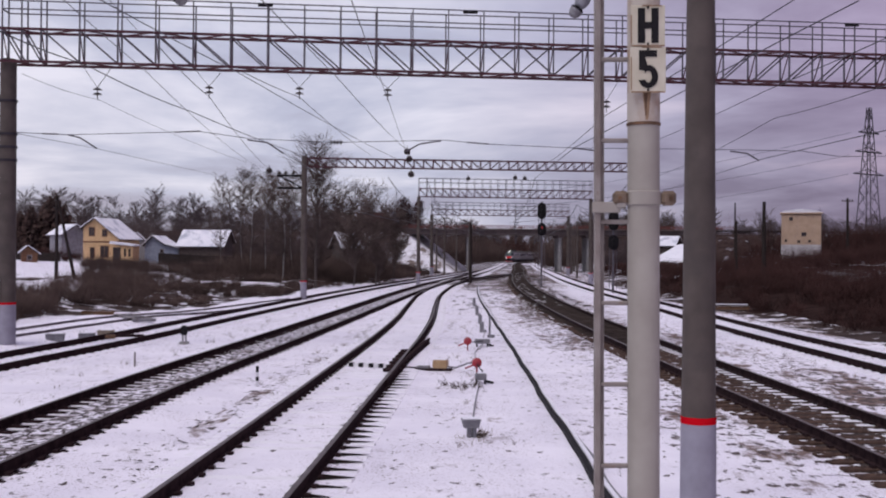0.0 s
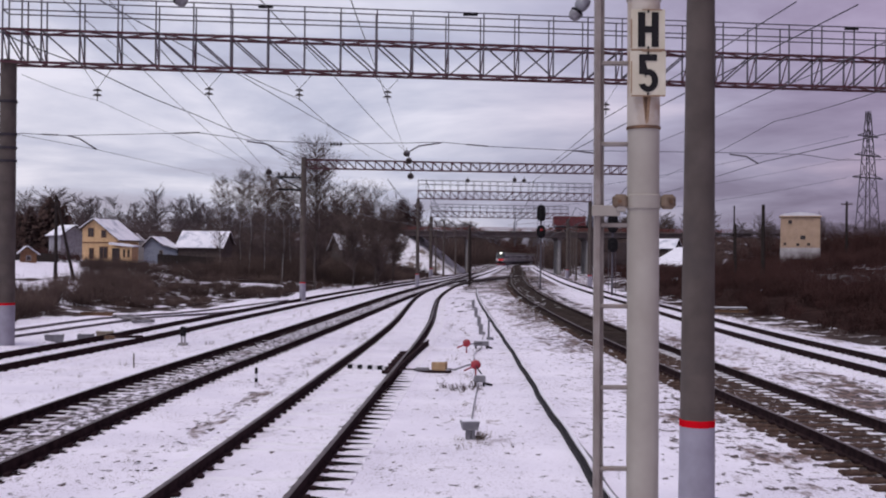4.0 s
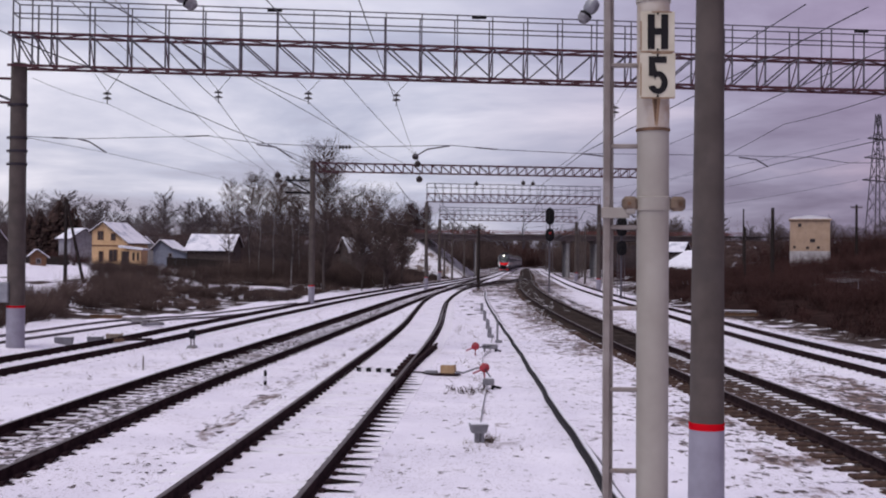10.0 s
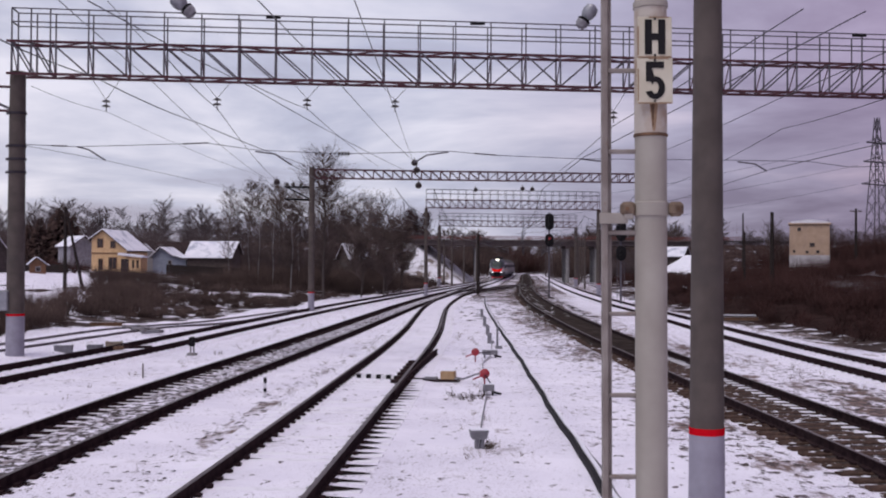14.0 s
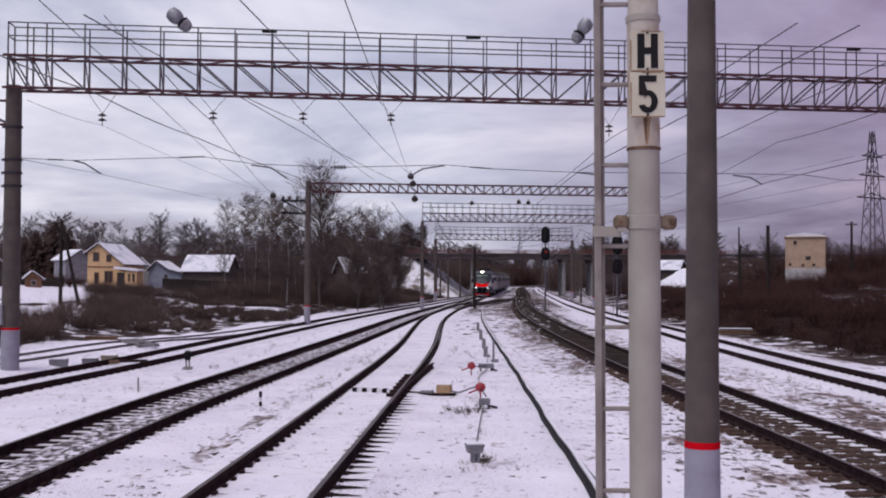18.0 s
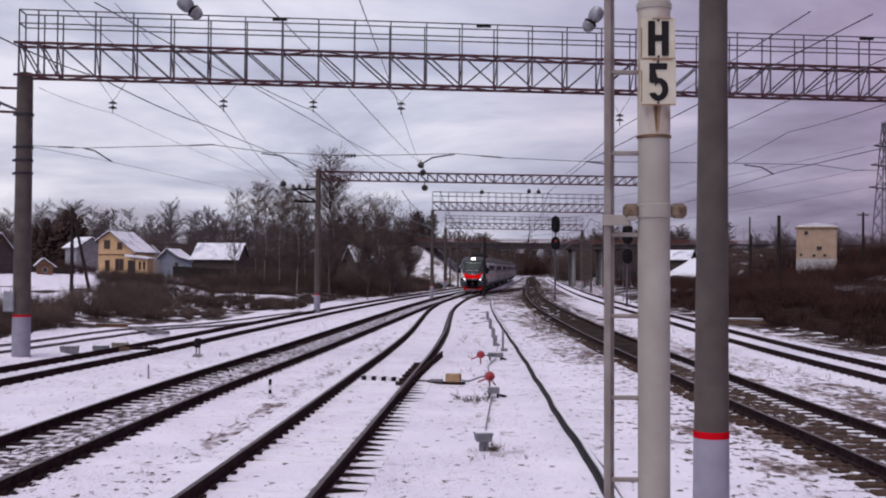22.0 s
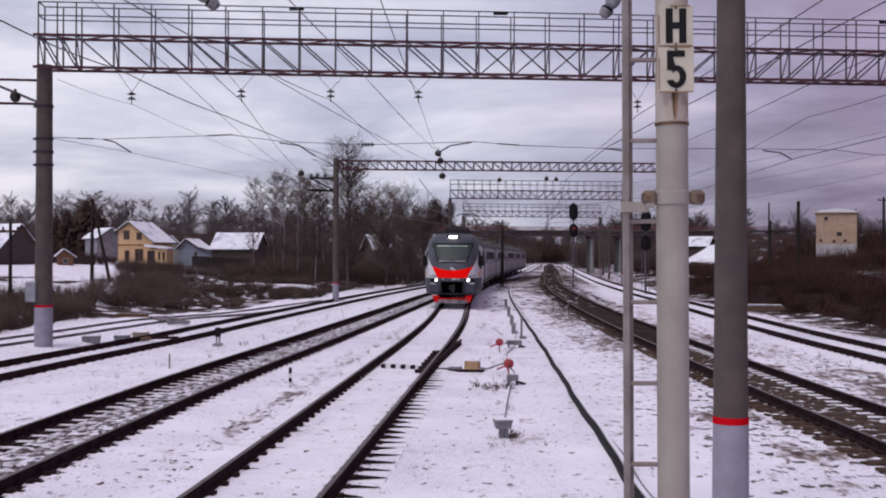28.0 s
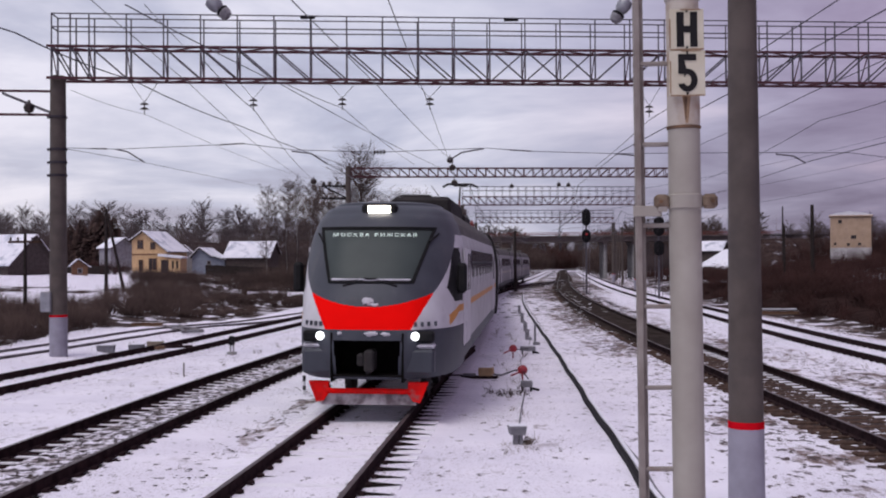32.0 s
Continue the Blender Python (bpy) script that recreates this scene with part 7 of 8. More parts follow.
def village():
    # each house by its bearing from the platform end: side per metre of depth, then depth
    def at(px, y, z, turn):
        return pose((px - 784) * y / 1900.0, y, z, 0, 0, turn)

    h = house("yellow_house", "yellow wooden two-storey house with a snowy roof", at(147, 150, 1.45, -9), [(0, 0), (0, 4.75), (1.75, 5.95), (5.3, 3.2), (5.3, 0)], 6.5, "yellow_wood", 0,
              [(1.3, 4.15, 0.75, 1.1), (3.2, 3.95, 0.6, 0.85), (1.4, 1.2, 0.55, 1.4), (3.2, 1.35, 1.1, 1.5)])
    part("floor_beam", M().box((2.8, -0.04, 2.75), (5.6, 0.06, 0.16)), "brown_wood", h)
    p = part("porch", M().box((6.4, -0.5, 1.05), (3.0, 1.4, 2.1), bev=0.03), "yellow_wood", h, "porch with a snowy roof")
    part("porch_snow", M().prism([(4.6, 2.45), (8.2, 2.12), (8.2, 2.36), (4.6, 2.8)], 2.0, pose(0, -1.4, 0)), "snow", p)
    part("porch_door", M().box((5.6, -1.23, 1.0), (1.1, 0.06, 1.9)), "house_glass", p)
    for xx in (6.8, 7.45):
        part("porch_window", M().box((xx, -1.23, 1.25), (0.3, 0.05, 1.1)), "house_glass", p)
    house("annex_house", "grey annex with a snowy roof behind the yellow house", at(226, 162, 2.0, 14), [(0, 0), (0, 2.0), (1.2, 3.7), (3.4, 1.6), (3.4, 0)], 5.0, "grey_wall", 0)
    house("blue_house", "small blue-grey house with a snow-covered roof", at(256, 158, 2.2, -4), [(0, 0), (0, 1.7), (1.2, 2.9), (2.9, 1.75), (5.0, 1.15), (5.0, 0)], 5, "blue_wall", 0, [(2.6, 0.75, 0.45, 0.45)])
    house("long_barn", "long dark barn with a broad snowy roof", at(404, 160, 1.25, 87), [(-3.6, 0), (-3.6, 2.45), (0, 4.75), (2.5, 3.1), (2.5, 0)], 6.4, "dark_wood", 0)
    house("old_house", "weathered house with a snowy roof among dark trees", at(133, 159, 2.2, 50), [(-2.2, 0), (-2.2, 3.1), (0, 4.5), (2.2, 3.1), (2.2, 0)], 3.3, "pale_wall", 0)
    house("garden_shed", "small orange-brown wooden shed with snow on its roof", at(38, 128, 1.2, 24), [(0, 0), (0, 1.5), (0.7, 2.15), (1.8, 1.35), (1.8, 0)], 2.0, "brown_wood", 0, [(0.9, 0.85, 0.4, 0.45)])
    house("dark_house", "low dark house with a steep snowy roof", at(-32, 125, 1.1, 74), [(-4.4, 0), (-4.4, 1.7), (0, 5.2), (3.0, 2.6), (3.0, 0)], 8.0, "dark_wood", 0)
    house("hidden_house", "house roof with snow half hidden by trees", at(625, 132, 1.9, 112), [(-2.6, 0), (-2.6, 1.6), (0, 3.3), (2.6, 1.6), (2.6, 0)], 2.0, "dark_wood", 0)
    house("trackside_shed", "small far shed with a snowy roof", at(1199, 172, 1.8, 62), [(-2.0, 0), (-2.0, 2.6), (0, 4.0), (2.0, 2.6), (2.0, 0)], 4.0, "dark_wood", 0)
    # snow-covered ramp of earth beside the bridge, dark brush at its foot
    m = M()
    nx, ny = 18, 12
    top = lambda x: 0.9 + 1.2 * step(28.4, 29.8, x) + 2.3 * min(1.0, max(0.0, (x - 29.6) / 3.9)) + 1.5 * step(33.5, 38.5, x)
    for k in range(ny + 1):
        for q in range(nx + 1):
            x, f = 28.0 + 8.6 * q / nx, k / ny
            z = 0.5 + (top(x) - 0.5) * f + 0.10 * noise.noise((x * 0.8, f * 4, 3))
            m.v.append((x, 144 + 9 * f, z))
    for k in range(ny):
        for q in range(nx):
            m.f.append((k * (nx + 1) + q, k * (nx + 1) + q + 1, (k + 1) * (nx + 1) + q + 1, (k + 1) * (nx + 1) + q))
            m.m.append(0 if m.v[m.f[-1][0]][2] > 1.75 else 1)
    thing("earth_ramp", "snow-covered earth ramp above dark brush", "embankment", m, ["snow", "bank_litter"], kind="structure", smooth=True)
    # garden fences
    for x0, x1, yy, hh in ((-38.5, -20, 146, 1.6), (-78, -48, 136, 1.1)):
        f = thing("garden_fence", "dark weathered wooden board fence", "fence", group="garden fences")
        n = int((x1 - x0) / 0.45)
        for j in range(n):
            x = x0 + j * 0.45
            z = ground_z(x, yy)
            part("board", M().box((x, yy, z + hh / 2), (0.43, 0.05, hh + 0.06 * math.sin(j * 2.3))), "old_wood", f)
        for zz in (0.3, 0.8):
            part("fence_rail", M().bar((x0, yy + 0.05, ground_z(x0, yy) + hh * zz), (x1, yy + 0.05, ground_z(x1, yy) + hh * zz), 0.1), "old_wood", f)


village()


def tan_building():
    y = 150.0
    t = thing("substation", "tan plastered two-storey substation with a snowy flat roof", "building", at=pose(47.3, y, 0, 0, 0, -17))
    t.scale = (0.95, 0.95, 0.97)
    part("upper_wall", M().box((2.75, 2.6, 6.8), (5.5, 5.2, 4.5), bev=0.04), "brick_tan", t)
    part("lower_wall", M().box((2.75, 2.6, 3.0), (5.56, 5.26, 3.2), bev=0.04), "base_white", t, "whitewashed lower storey")
    part("cornice", M().box((2.75, 2.6, 9.1), (5.9, 5.6, 0.18), bev=0.03), "brick_tan", t)
    part("roof_snow", M().prism([(-0.2, 9.19), (5.7, 9.19), (4.9, 9.45), (2.6, 9.72), (0.5, 9.45)], 5.4, pose(0, -0.1, 0)), "snow", t, "snow on the roof")
    for x, z, w, h in ((1.3, 8.3, 0.5, 0.5), (3.1, 6.1, 0.7, 0.5), (0.6, 5.15, 0.35, 0.35), (2.4, 5.05, 0.4, 0.35), (3.9, 5.1, 0.4, 0.35)):
        part("vent_window", M().box((x, -0.04, z), (w, 0.08, h)), "house_glass", t)


tan_building()


# ---------------------------------------------------------------- pylon, poles and signals
def pylon(at, h):
    t = thing("power_pylon", "tall dark lattice power pylon", "pylon", at=at)
    w = lambda z: 2.0 * (1 - z / h) + 0.4
    zs = [h * (1 - (1 - k / 9) ** 1.0) for k in range(10)]
    for sx in (-1, 1):
        for sy in (-1, 1):
            part("leg", M().bar((sx * w(0), sy * w(0), 0), (sx * w(h), sy * w(h), h), 0.15), "pylon_steel", t)
    for sx, sy, ax in ((-1, 0, 1), (1, 0, 1), (0, -1, 0), (0, 1, 0)):
        m = M()
        for z0, z1 in zip(zs[:-1], zs[1:]):
            for s in (-1, 1):
                p = (sx * w(z0), s * w(z0), z0) if ax else (s * w(z0), sy * w(z0), z0)
                q = (sx * w(z1), -s * w(z1), z1) if ax else (-s * w(z1), sy * w(z1), z1)
                m.bar(p, q, 0.075)
        tagged(part("face_bracing", m, "pylon_steel", t), kind="stuff")
    for z, l in ((h * 0.55, 6.0), (h * 0.70, 5.2), (h * 0.83, 4.0)):
        part("crossarm", M().bar((-l, 0, z), (l, 0, z), 0.3).bar((-l, 0, z), (0, 0, z + 1.2), 0.14).bar((l, 0, z), (0, 0, z + 1.2), 0.14), "pylon_steel", t)
    return t


PYL = pylon(pose(103, 260, 3.0, 0, 0, 35), 36.0)
pw = thing("power_lines", "thin high-voltage lines strung from the pylon", "power line")
for px, pz, qx, qy, qz in ((98.5, 32.9, 20, 330, 21), (107, 32.0, 150, 190, 34), (98.5, 27.5, 20, 330, 17), (98, 22.8, 20, 330, 12.5), (108, 22.6, 150, 190, 25), (107, 28, 150, 190, 30)):
    wm = M()
    wire_between(wm, (px, 260, pz), (qx, qy, qz), 0.05, 1.5, 8, sides=3)
    part("wire", wm, "wire", pw)


def wood_pole(x, y, h, strut=0.0, arms=0, lean=0.0, r=0.13):
    t = thing("wooden_pole", "dark wooden utility pole" + (" with a slanted strut" if strut else ""), "pole", at=pose(x, y, ground_z(x, y) - 0.3, 0, lean, 0), group="utility poles")
    part("shaft", M().lathe([(r, 0), (r * 0.7, h)], 10), "old_wood", t, smooth=True)
    if strut:
        part("strut", M().tube((strut, 0.3, 0), (0.05, 0, h * 0.97), r * 0.9, r * 0.6, 8), "old_wood", t)
    for k in range(arms):
        a = part("crossarm", M().box((0, 0, h - 0.4 - 0.6 * k), (1.6, 0.1, 0.12)), "sleeper_wood", t)
        for s in (-0.7, -0.35, 0.35, 0.7):
            part("insulator", M().lathe([(0.03, 0), (0.06, 0.06), (0.04, 0.16)], 8, (s, 0, h - 0.34 - 0.6 * k)), "porcelain", a)
    return t


wood_pole(-32.4, 90, 7.3, strut=1.5, r=0.17)
wood_pole(27.2, 91, 7.2, r=0.2)
wood_pole(-21.9, 50, 4.4, arms=1, r=0.10)
wood_pole(43.5, 160, 10, r=0.15)
wood_pole(56.5, 150, 9, arms=1, r=0.22)
wood_pole(28.7, 105, 6.0, r=0.12)
wood_pole(2.9, 112, 6.6, r=0.17)
for x, y, h in ((0.2, 150, 8.0), (2.2, 176, 8.2), (-1.0, 168, 7.0), (4.5, 186, 8.0), (21.0, 175, 8.0), (23.0, 188, 8.5), (17.5, 140, 7.4), (19.5, 165, 8.0)):
    tapered_pole("line_pole", "slim weathered concrete line pole", pose(x, y, ground_z(x, y)), h, 0.15, 0.11, 0.0, dark="concrete")


def colour_signal(x, y, h, label, lit):
    t = thing("railway_signal", label, "signal", at=pose(x, y, ground_z(x, y)), group="railway signals")
    part("mast", M().lathe([(0.09, 0), (0.09, h)], 12), "steel", t, smooth=True)
    for zc, n in ((h - 0.85, 3), (h - 2.55, 2)):
        hh = 0.34 * n + 0.5
        prof = [(0.40 * math.cos(a), zc + (hh / 2 - 0.40) + 0.40 * math.sin(a)) for a in [math.pi * k / 10 for k in range(11)]] + \
               [(0.40 * math.cos(a), zc - (hh / 2 - 0.40) + 0.40 * math.sin(a)) for a in [math.pi + math.pi * k / 10 for k in range(11)]]
        b = part("signal_head", M().prism(prof, 0.10, pose(0, -0.16, 0)), "black", t, "round-ended black signal head")
        for k in range(n):
            z = zc + (k - (n - 1) / 2) * 0.36
            part("visor", M().tube((0, -0.45, z - 0.02), (0, -0.16, z), 0.15, 0.15, 14), "black", b)
            part("lens", M().tube((0, -0.468, z - 0.02), (0, -0.452, z - 0.02), 0.11, 0.11, 14), "sig_red" if lit and zc < h - 1.5 and k == 1 else "t_rubber", b)
    part("ladder", M().bar((0.28, 0.1, 0.2), (0.28, 0.1, h - 1), 0.04).bar((-0.28, 0.1, 0.2), (-0.28, 0.1, h - 1), 0.04), "steel", t)
    return t


MAT["sig_red"] = mat("red_signal_light", (0.2, 0.01, 0.01), (0.2, 0.01, 0.01), 1, 0.4, emit=(1.0, 0.06, 0.08), estr=0.08)
colour_signal(9.05, 98.6, 7.9, "tall colour-light signal with two black heads, red lit", True)
colour_signal(13.4, 84.5, 6.6, "colour-light signal with black heads beside a track", False)


def spruce(x, y, h, seed):
    t = thing("spruce_tree", "dark conifer beside the old house", "tree", at=pose(x, y, ground_z(x, y) - 0.2), group="conifers")
    part("trunk", M().lathe([(0.16, 0), (0.03, h)], 8), "bark", t)
    rnd = random.Random(seed)
    m = M()
    for k in range(900):
        z = h * (0.06 + 0.94 * rnd.random() ** 1.15)
        r = 0.24 * h * (1 - (z / h) ** 2.2) ** 0.7 * rnd.uniform(0.5, 1.1) + 0.12
        a = rnd.uniform(0, 6.283)
        p = Vector((0.25 * r * math.cos(a), 0.25 * r * math.sin(a), z))
        q = Vector((r * math.cos(a), r * math.sin(a), z - r * rnd.uniform(0.05, 0.45)))
        s = (q - p).cross(Vector((0, 0, 1))).normalized() * r * rnd.uniform(0.10, 0.2)
        u = Vector((0, 0, 0.1 * r))
        m.add([p, p.lerp(q, 0.6) + s - u, q, p.lerp(q, 0.6) - s - u, p.lerp(q, 0.5) + u], [(0, 1, 4), (1, 2, 4), (2, 3, 4), (3, 0, 4)])
    part("crown", m, "conifer", t, "shaggy dark reddish crown")


for sx, sy, sh, sd in ((-65.4, 166, 7.0, 1), (-63.7, 166, 7.9, 2), (-62.2, 168, 8.6, 3), (-60.6, 167, 10.4, 4), (-59.2, 168, 8.6, 5)):
    spruce(sx, sy, sh, sd)


# ---------------------------------------------------------------- small things beside the tracks
MAT.update({
    "yellow_case": mat("ochre_case", (0.40, 0.27, 0.15), (0.30, 0.19, 0.10), 6, 0.7, bump=0.2),
    "red_lever": mat("red_enamel", (0.33, 0.02, 0.035), (0.17, 0.015, 0.025), 6, 0.5),
    "case_grey": mat("grey_case", (0.22, 0.215, 0.235), (0.15, 0.145, 0.16), 6, 0.7, bump=0.2),
    "ochre_block": mat("ochre_grey_case", (0.30, 0.25, 0.19), (0.20, 0.165, 0.13), 5, 0.85, bump=0.2),
    "grass_wood": mat("grey_stake", (0.20, 0.17, 0.15), (0.13, 0.11, 0.10), 8, 0.9),
    "stripe_white": mat("white_paint", (0.72, 0.71, 0.74), (0.6, 0.59, 0.62), 6, 0.7),
})
G = -0.21


def cable_box(x, y):
    t = thing("cable_box", "grey cast-iron cable box on a short pedestal in the snow", "junction box", at=pose(x, y, G, 0, 0, 8), group="cable boxes")
    part("pedestal", M().box((-0.03, 0, 0.09), (0.07, 0.1, 0.2), bev=0.01).box((0.06, 0, 0.09), (0.06, 0.1, 0.2), bev=0.01), "case_grey", t)
    part("case", M().prism([(-0.12, 0.16), (0.12, 0.16), (0.145, 0.27), (-0.145, 0.27)], 0.2, pose(0, -0.1, 0)), "case_grey", t)
    part("lid", M().box((0, 0, 0.285), (0.31, 0.23, 0.03), bev=0.01), "case_grey", t)
    part("lid_snow", M().box((0, 0, 0.31), (0.28, 0.20, 0.025), bev=0.011), "snow", t, "cap of snow")
    part("rod", M().tube((0.08, 0, 0.04), (0.2, -0.02, 0.02), 0.02), "black", t)


cable_box(0.48, 17.7)


def switch_gear():
    t = thing("switch_machine", "point machine with an ochre cover on a dark base", "switch machine", at=pose(-0.37, 27.85, G, 0, 0, -8))
    part("base_plate", M().box((0.15, 0, 0.02), (0.95, 0.30, 0.05), bev=0.01), "rail", t)
    part("gearbox", M().box((-0.12, 0, 0.075), (0.34, 0.22, 0.09), bev=0.025), "case_grey", t)
    part("gearbox_snow", M().box((-0.12, 0.02, 0.125), (0.28, 0.16, 0.02), bev=0.009), "snow", t)
    part("drive_rod", M().tube((-0.30, 0, 0.06), (-0.62, 0.05, 0.06), 0.02), "rail", t)
    part("motor_cover", M().box((0.33, 0, 0.17), (0.38, 0.34, 0.22), bev=0.03), "yellow_case", t, "ochre motor cover")
    part("cover_snow", M().box((0.33, 0, 0.29), (0.34, 0.3, 0.03), bev=0.014), "snow", t)
    m = M()
    pts = [(0.52, 0, 0.10), (0.74, -0.15, 0.09), (0.95, -0.35, 0.18), (1.12, -0.55, 0.26), (1.28, -0.68, 0.28)]
    for a, b in zip(pts[:-1], pts[1:]):
        m.tube(a, b, 0.025, n=8)
    part("cable_hose", m, "case_grey", t)
    # the striped throw bar between the rails
    b = thing("throw_bar", "black and white striped throw-bar cover between the rails", "switch part", at=pose(-2.44, 28.25, -0.19, 0, 0, -16))
    for k in range(8):
        part("stripe", M().box((0.07 + 0.138 * k, 0, 0.06), (0.136, 0.16, 0.12), bev=0.008), "black" if k % 2 == 0 else "stripe_white", b, "black block" if k % 2 == 0 else "white block")
    for x, y, w, lx, ly in ((0.90, 25.05, 0.27, -0.03, 1.9), (1.31, 35.2, 0.50, -0.52, -1.6)):
        r = thing("track_box", "small grey track box with a red round lever", "track box", at=pose(x, y, G), group="track boxes")
        part("case", M().box((0, 0, 0.16), (w, 0.24, 0.15), bev=0.025), "case_grey", r)
        part("lid_snow", M().box((0.02, 0.02, 0.245), (w * 0.7, 0.16, 0.025), bev=0.011), "snow", r)
        part("leg", M().box((-w * 0.36, 0, 0.04), (0.05, 0.12, 0.16)), "black", r)
        part("leg", M().box((w * 0.36, 0, 0.04), (0.05, 0.12, 0.16)), "black", r)
        part("stub_pipe", M().tube((w * 0.3, 0.05, 0.06), (w * 0.3 + 0.22, 0.1, 0.0), 0.03), "black", r)
        lv = part("lever", M().lathe([(0.04, -0.06), (0.105, -0.05), (0.125, 0.02), (0.06, 0.06)], 16, (lx, ly, 0.29), rot=Matrix.Rotation(radians(72), 3, "X")), "red_lever", r, "red round lever head", smooth=True)
        part("lever_stem", M().tube((lx, ly, -0.05), (lx, ly, 0.24), 0.02), "red_lever", lv)
        part("lever_arm", M().tube((lx, ly, 0.27), (lx - 0.30, ly - 0.05, 0.15), 0.022), "red_lever", lv)
        part("pull_rod", M().tube((lx, ly, 0.26), (lx * 0.3 + w * 0.3, ly * 0.3, 0.20), 0.016), "black", lv)
    s = thing("cable", "thin dark cable lying on the snow between the boxes", "cable")
    m = M()
    pts = [(0.5, 17.9), (0.56, 19.5), (0.66, 21.5), (0.78, 23.6), (0.87, 25.0), (0.88, 28), (1.0, 32.9), (1.31, 35.2), (1.6, 41)]
    for a, b in zip(pts[:-1], pts[1:]):
        m.tube((a[0], a[1], G + 0.02), (b[0], b[1], G + 0.02), 0.014, n=5)
    part("strand", m, "case_grey", s)
    for x, y, h in ((1.71, 38.9, 0.78), (1.52, 41.5, 0.36), (1.62, 46.4, 0.40), (1.70, 53.0, 0.48), (1.82, 62.0, 0.50)):
        p = thing("marker_post", "short grey marker post in the snow", "post", at=pose(x, y, G), group="marker posts")
        part("post", M().box((0, 0, h / 2), (0.075 if h > 0.7 else 0.16, 0.07, h), bev=0.01), "case_grey", p)
        part("foot", M().box((0.05, 0, 0.05), (0.26, 0.16, 0.10), bev=0.02), "case_grey", p)
    # derailing stub of the near track
    d = thing("derail_blade", "dark rusty derailing blade with a short stub of rail", "switch blade")
    stub = line((-1.28, 23), (-1.13, 26.5), (-0.92, 30), (-0.66, 33.5), (-0.42, 36.2))
    part("stub_rail", M().sweep(along(stub, 24, 36.0, 0.0, -0.01), RAIL, slots=RAIL_SLOTS), ["rail", "rail"], d)
    for k in range(7):
        y = 27 + k * 0.9
        part("chair", M().box((TRACK_A(y) + 0.72, y, -0.12), (0.5, 0.16, 0.08), bev=0.01), "rail", d)


switch_gear()


def dwarf_signal(x, y):
    t = thing("dwarf_signal", "black shunting signal on a pale post", "signal", at=pose(x, y, G) @ Matrix.Scale(0.72, 4))
    part("post", M().box((-0.06, 0, 0.2), (0.06, 0.08, 0.45), bev=0.01).box((0.08, 0, 0.2), (0.06, 0.08, 0.45), bev=0.01), "concrete_light", t)
    part("foot", M().box((0, 0, 0.04), (0.4, 0.3, 0.12), bev=0.02), "concrete_light", t)
    h = part("head", M().box((0, 0, 0.62), (0.26, 0.22, 0.44), bev=0.05), "black", t)
    for z in (0.52, 0.72):
        part("visor", M().tube((0, -0.3, z), (0, -0.1, z), 0.09, 0.09, 12), "black", h)


dwarf_signal(-8.49, 35.3)


def striped_post(x, y):
    t = thing("fouling_post", "small black and white fouling-point post in the snow", "post", at=pose(x, y, G))
    for k in range(4):
        part("band", M().lathe([(0.035, 0.10 * k), (0.035, 0.10 * (k + 1))], 10, (0, 0, 0)), "black" if k % 2 else "stripe_white", t, "black band" if k % 2 else "white band")
    part("cap", M().lathe([(0.035, 0.40), (0.03, 0.43), (0.01, 0.44)], 10), "black", t)


striped_post(-4.2, 24.4)


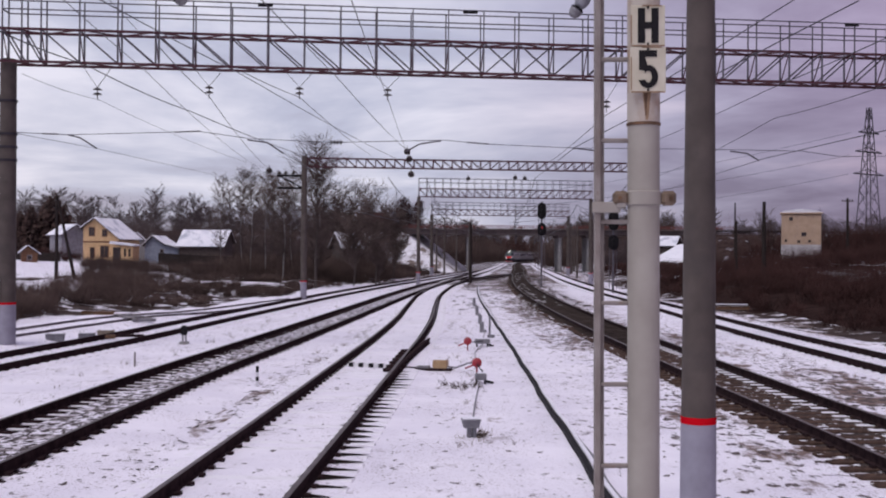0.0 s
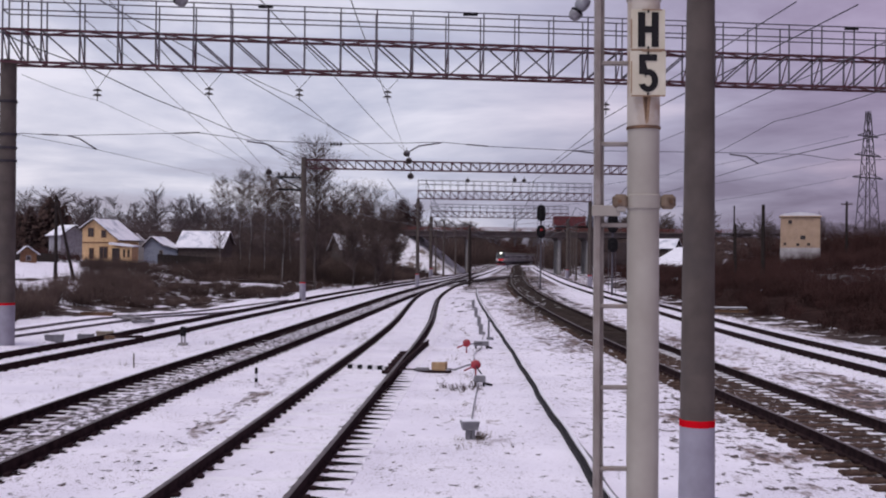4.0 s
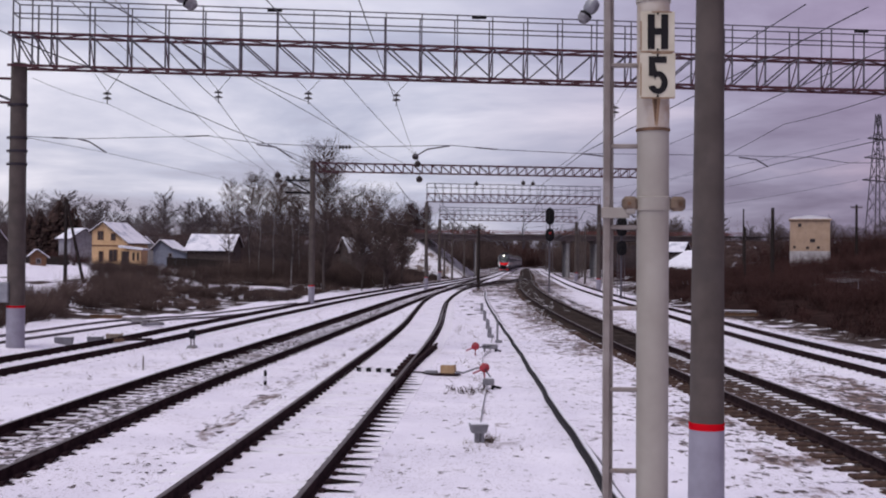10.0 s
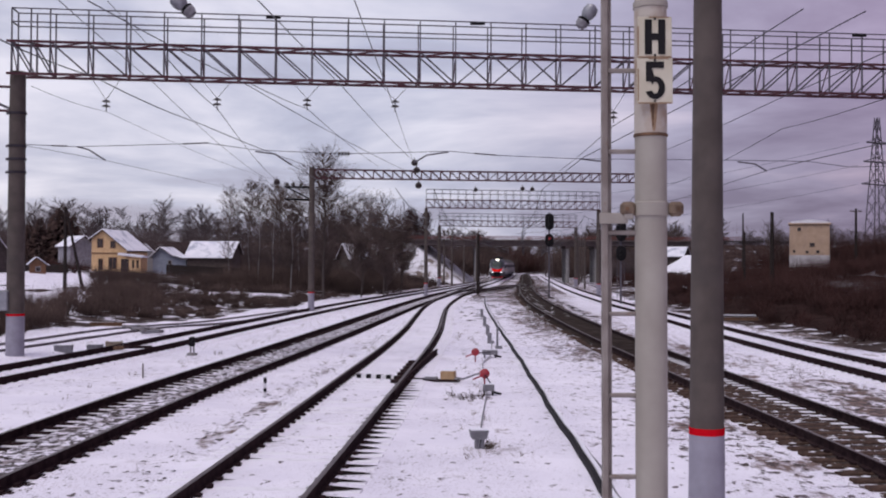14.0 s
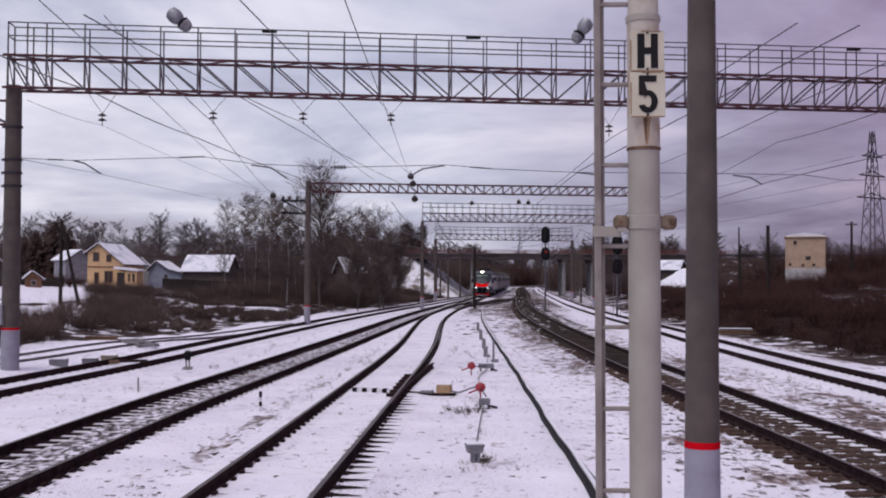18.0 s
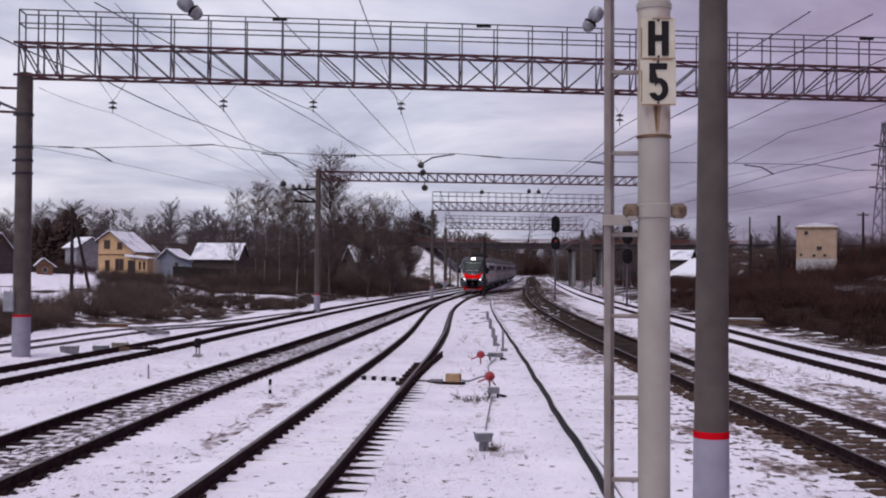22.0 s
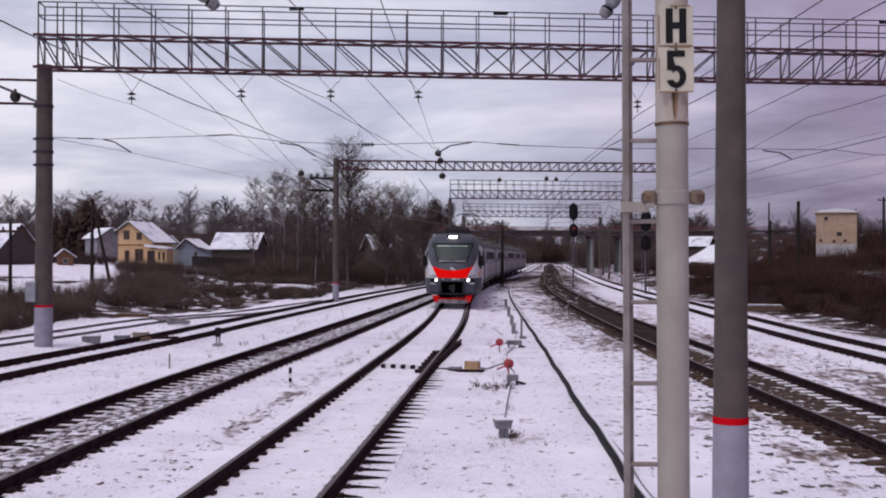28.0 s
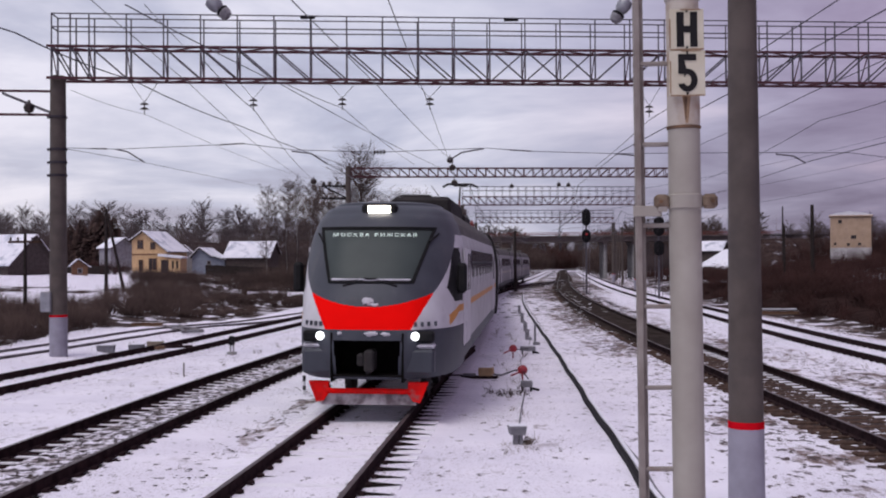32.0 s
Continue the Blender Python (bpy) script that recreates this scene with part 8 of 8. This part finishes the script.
def trough_boxes():
    """Low boxes and bits of point gear lying beyond the outer track."""
    for x, y, w, h, mt, lb in ((-12.58, 34.9, 0.50, 0.20, "case_grey", "blue-grey"), (-11.95, 36.1, 0.46, 0.26, "case_grey", "blue-grey"), (-11.78, 37.6, 0.50, 0.24, "ochre_block", "ochre-grey")):
        g = ground_z(x, y)
        t = thing("track_case", lb + " cable case with a snow-dusted lid lying beside the rail", "cable case", at=pose(x, y, g, 0, 0, 12), group="cable cases")
        part("case", M().prism([(-w / 2, -0.06), (w / 2, -0.06), (w * 0.56, h), (-w * 0.56, h)], 0.42, pose(0, -0.21, 0)), mt, t)
        part("lid", M().box((0, 0, h + 0.012), (w * 1.16, 0.46, 0.03), bev=0.01), mt, t)
        part("snow_cap", M().box((0.03, 0.06, h + 0.034), (w * 0.8, 0.26, 0.02), bev=0.009), "snow", t)
    # point rod with its crank, beside the outer rail
    x, y = -10.75, 36.3
    r = thing("point_rod", "rusty point rod and crank lying in the snow", "switch part", at=pose(x, y, -0.2, 0, 0, 20))
    part("rod", M().box((0, 0, 0.16), (1.3, 0.10, 0.09), bev=0.02), "rail", r)
    part("crank", M().box((-0.45, 0.1, 0.14), (0.35, 0.35, 0.12), bev=0.03), "rust", r)
    f = thing("rail_frame", "grey snow-dusted steel frame lying beside the siding", "steel frame", at=pose(-13.0, 45.2, ground_z(-13.0, 45.2), 0, 0, -62))
    for yy in (-0.3, 0.3):
        part("beam", M().box((0, yy, 0.06), (4.2, 0.10, 0.12), bev=0.02), "snowy_rail", f)
    for xx in (-1.9, 0.1, 2.0):
        part("cross_piece", M().box((xx, 0, 0.05), (0.18, 0.9, 0.12), bev=0.02), "case_grey", f)
    for x, y, l, a, z in ((-15.0, 49.0, 1.5, 88, 0.03), (16.6, 58.0, 2.2, 88, 0.0)):
        thing("spare_rail", "short length of rusty spare rail lying in the snow", "rail", M().sweep([(0, 0, 0.17), (0, l, 0.17)], RAIL, slots=RAIL_SLOTS), ["rust", "snow"], pose(x, y, ground_z(x, y) + z, 0, 0, a), group="spare rails")
    p = thing("stake", "thin wooden stake standing in the snow", "stake", at=pose(-8.1, 28.3, G))
    part("shaft", M().box((0, 0, 0.16), (0.035, 0.035, 0.42), bev=0.006), "grass_wood", p)


trough_boxes()
TROUGH = line((2.06, 9), (2.06, 14.5), (2.08, 17), (2.10, 20), (2.11, 23), (2.15, 26.2), (2.19, 30.4), (2.24, 36), (2.27, 42), (2.32, 53), (2.62, 80), (3.4, 105), (4.4, 150))


def trough():
    t = thing("cable_trough", "dark open cable trough with a snowy edge running beside the track", "cable trough")
    wob = lambda y: TROUGH(y) + 0.015 * math.sin(y * 0.8) + 0.008 * math.sin(y * 2.1)
    part("trough_rail", M().sweep(along(wob, 8, 100, 0.0, 0.0, 0.5, 2.0), [(-0.05, -0.24), (0.045, -0.24), (0.035, -0.14), (-0.04, -0.14)]), "black", t)
    part("snow_edge", M().sweep(along(wob, 8, 100, 0.085, 0.0, 0.5, 2.0), [(-0.04, -0.24), (0.075, -0.24), (0.045, -0.155), (-0.03, -0.142)]), "snow", t, "ridge of snow")
    part("second_strand", M().sweep(along(lambda y: wob(y) - 0.02 + 0.13 * (1 - step(15, 25, y)) + 0.14 * step(36, 52, y) + 0.01 * math.sin(y * 1.7), 8, 100, 0.06, 0.0, 0.5, 2.0), [(-0.012, -0.24), (0.012, -0.24), (0.01, -0.175), (-0.01, -0.175)]), "case_grey", t)


trough()


def left_pole_fittings():
    x, y = -13.22, 32.55
    t = thing("pole_bracket", "steel cantilever bracket with an insulator on the gantry pole", "bracket", at=pose(x, y, 0))
    for z in (8.15, 7.42):
        part("arm", M().bar((0, 0, z), (-1.9, -0.1, z + 0.03), 0.07), "steel_red", t)
    part("brace", M().bar((-1.7, -0.1, 8.10), (-0.15, 0, 7.46), 0.08), "steel", t)
    m = M()
    m.lathe([(0.03, -0.17), (0.12, -0.13), (0.165, -0.02), (0.14, 0.10), (0.05, 0.16), (0.03, 0.24)], 16, (-0.87, -0.1, 7.64))
    part("insulator", m, "porcelain", t, smooth=True)
    for z in (7.35, 6.35, 5.95, 5.55):
        part("strap", M().lathe([(0.262, z - 0.04), (0.272, z - 0.03), (0.272, z + 0.03), (0.262, z + 0.04)], 20), "pylon_steel", t)
        part("bolt", M().box((-0.29, -0.02, z), (0.09, 0.08, 0.08), bev=0.01), "steel", t)
    b = thing("pole_box", "grey steel box strapped to the gantry pole", "box", at=pose(x - 0.28, y - 0.22, 1.35))
    part("case", M().box((0, 0, 0.3), (0.34, 0.2, 0.62), bev=0.02), "case_grey", b)
    part("door", M().box((0, -0.11, 0.3), (0.29, 0.02, 0.56), bev=0.008), "steel_light", b)
    # bracket on the second gantry's pole
    k = thing("pole_bracket", "double steel bracket with insulators on a far gantry pole", "bracket", at=pose(-8.95, 69, 0))
    for z in (7.75, 6.95):
        part("arm", M().bar((0, 0, z), (-1.75, 0, z + 0.03), 0.12), "black", k)
    part("brace", M().bar((-1.6, 0, 7.75), (-0.1, 0, 6.98), 0.10), "black", k)
    for xx in (-1.6, -1.2, -0.7):
        part("insulator", M().lathe([(0.05, 7.8), (0.14, 7.9), (0.05, 8.05)], 8, (xx, 0, 0.02)), "porcelain", k)


left_pole_fittings()


def sleeper_stack():
    """Old sleepers lying beyond the last track, capped with snow."""
    t = thing("sleeper_stack", "row of blackened old sleepers capped with snow", "sleepers", at=pose(16.3, 61, ground_z(16.3, 61) - 0.05, 0, 0, -4))
    for k in range(3):
        part("old_sleeper", M().box((-0.02 * k, 0.3 * k, 0.12), (2.7, 0.26, 0.19), bev=0.015), "old_wood", t)
    part("snow_cap", M().box((0.1, 0.40, 0.225), (2.0, 0.5, 0.03), bev=0.014), "snow", t, "smooth cap of snow")


sleeper_stack()


# ---------------------------------------------------------------- all that moves
def motions():
    run_train()


motions()
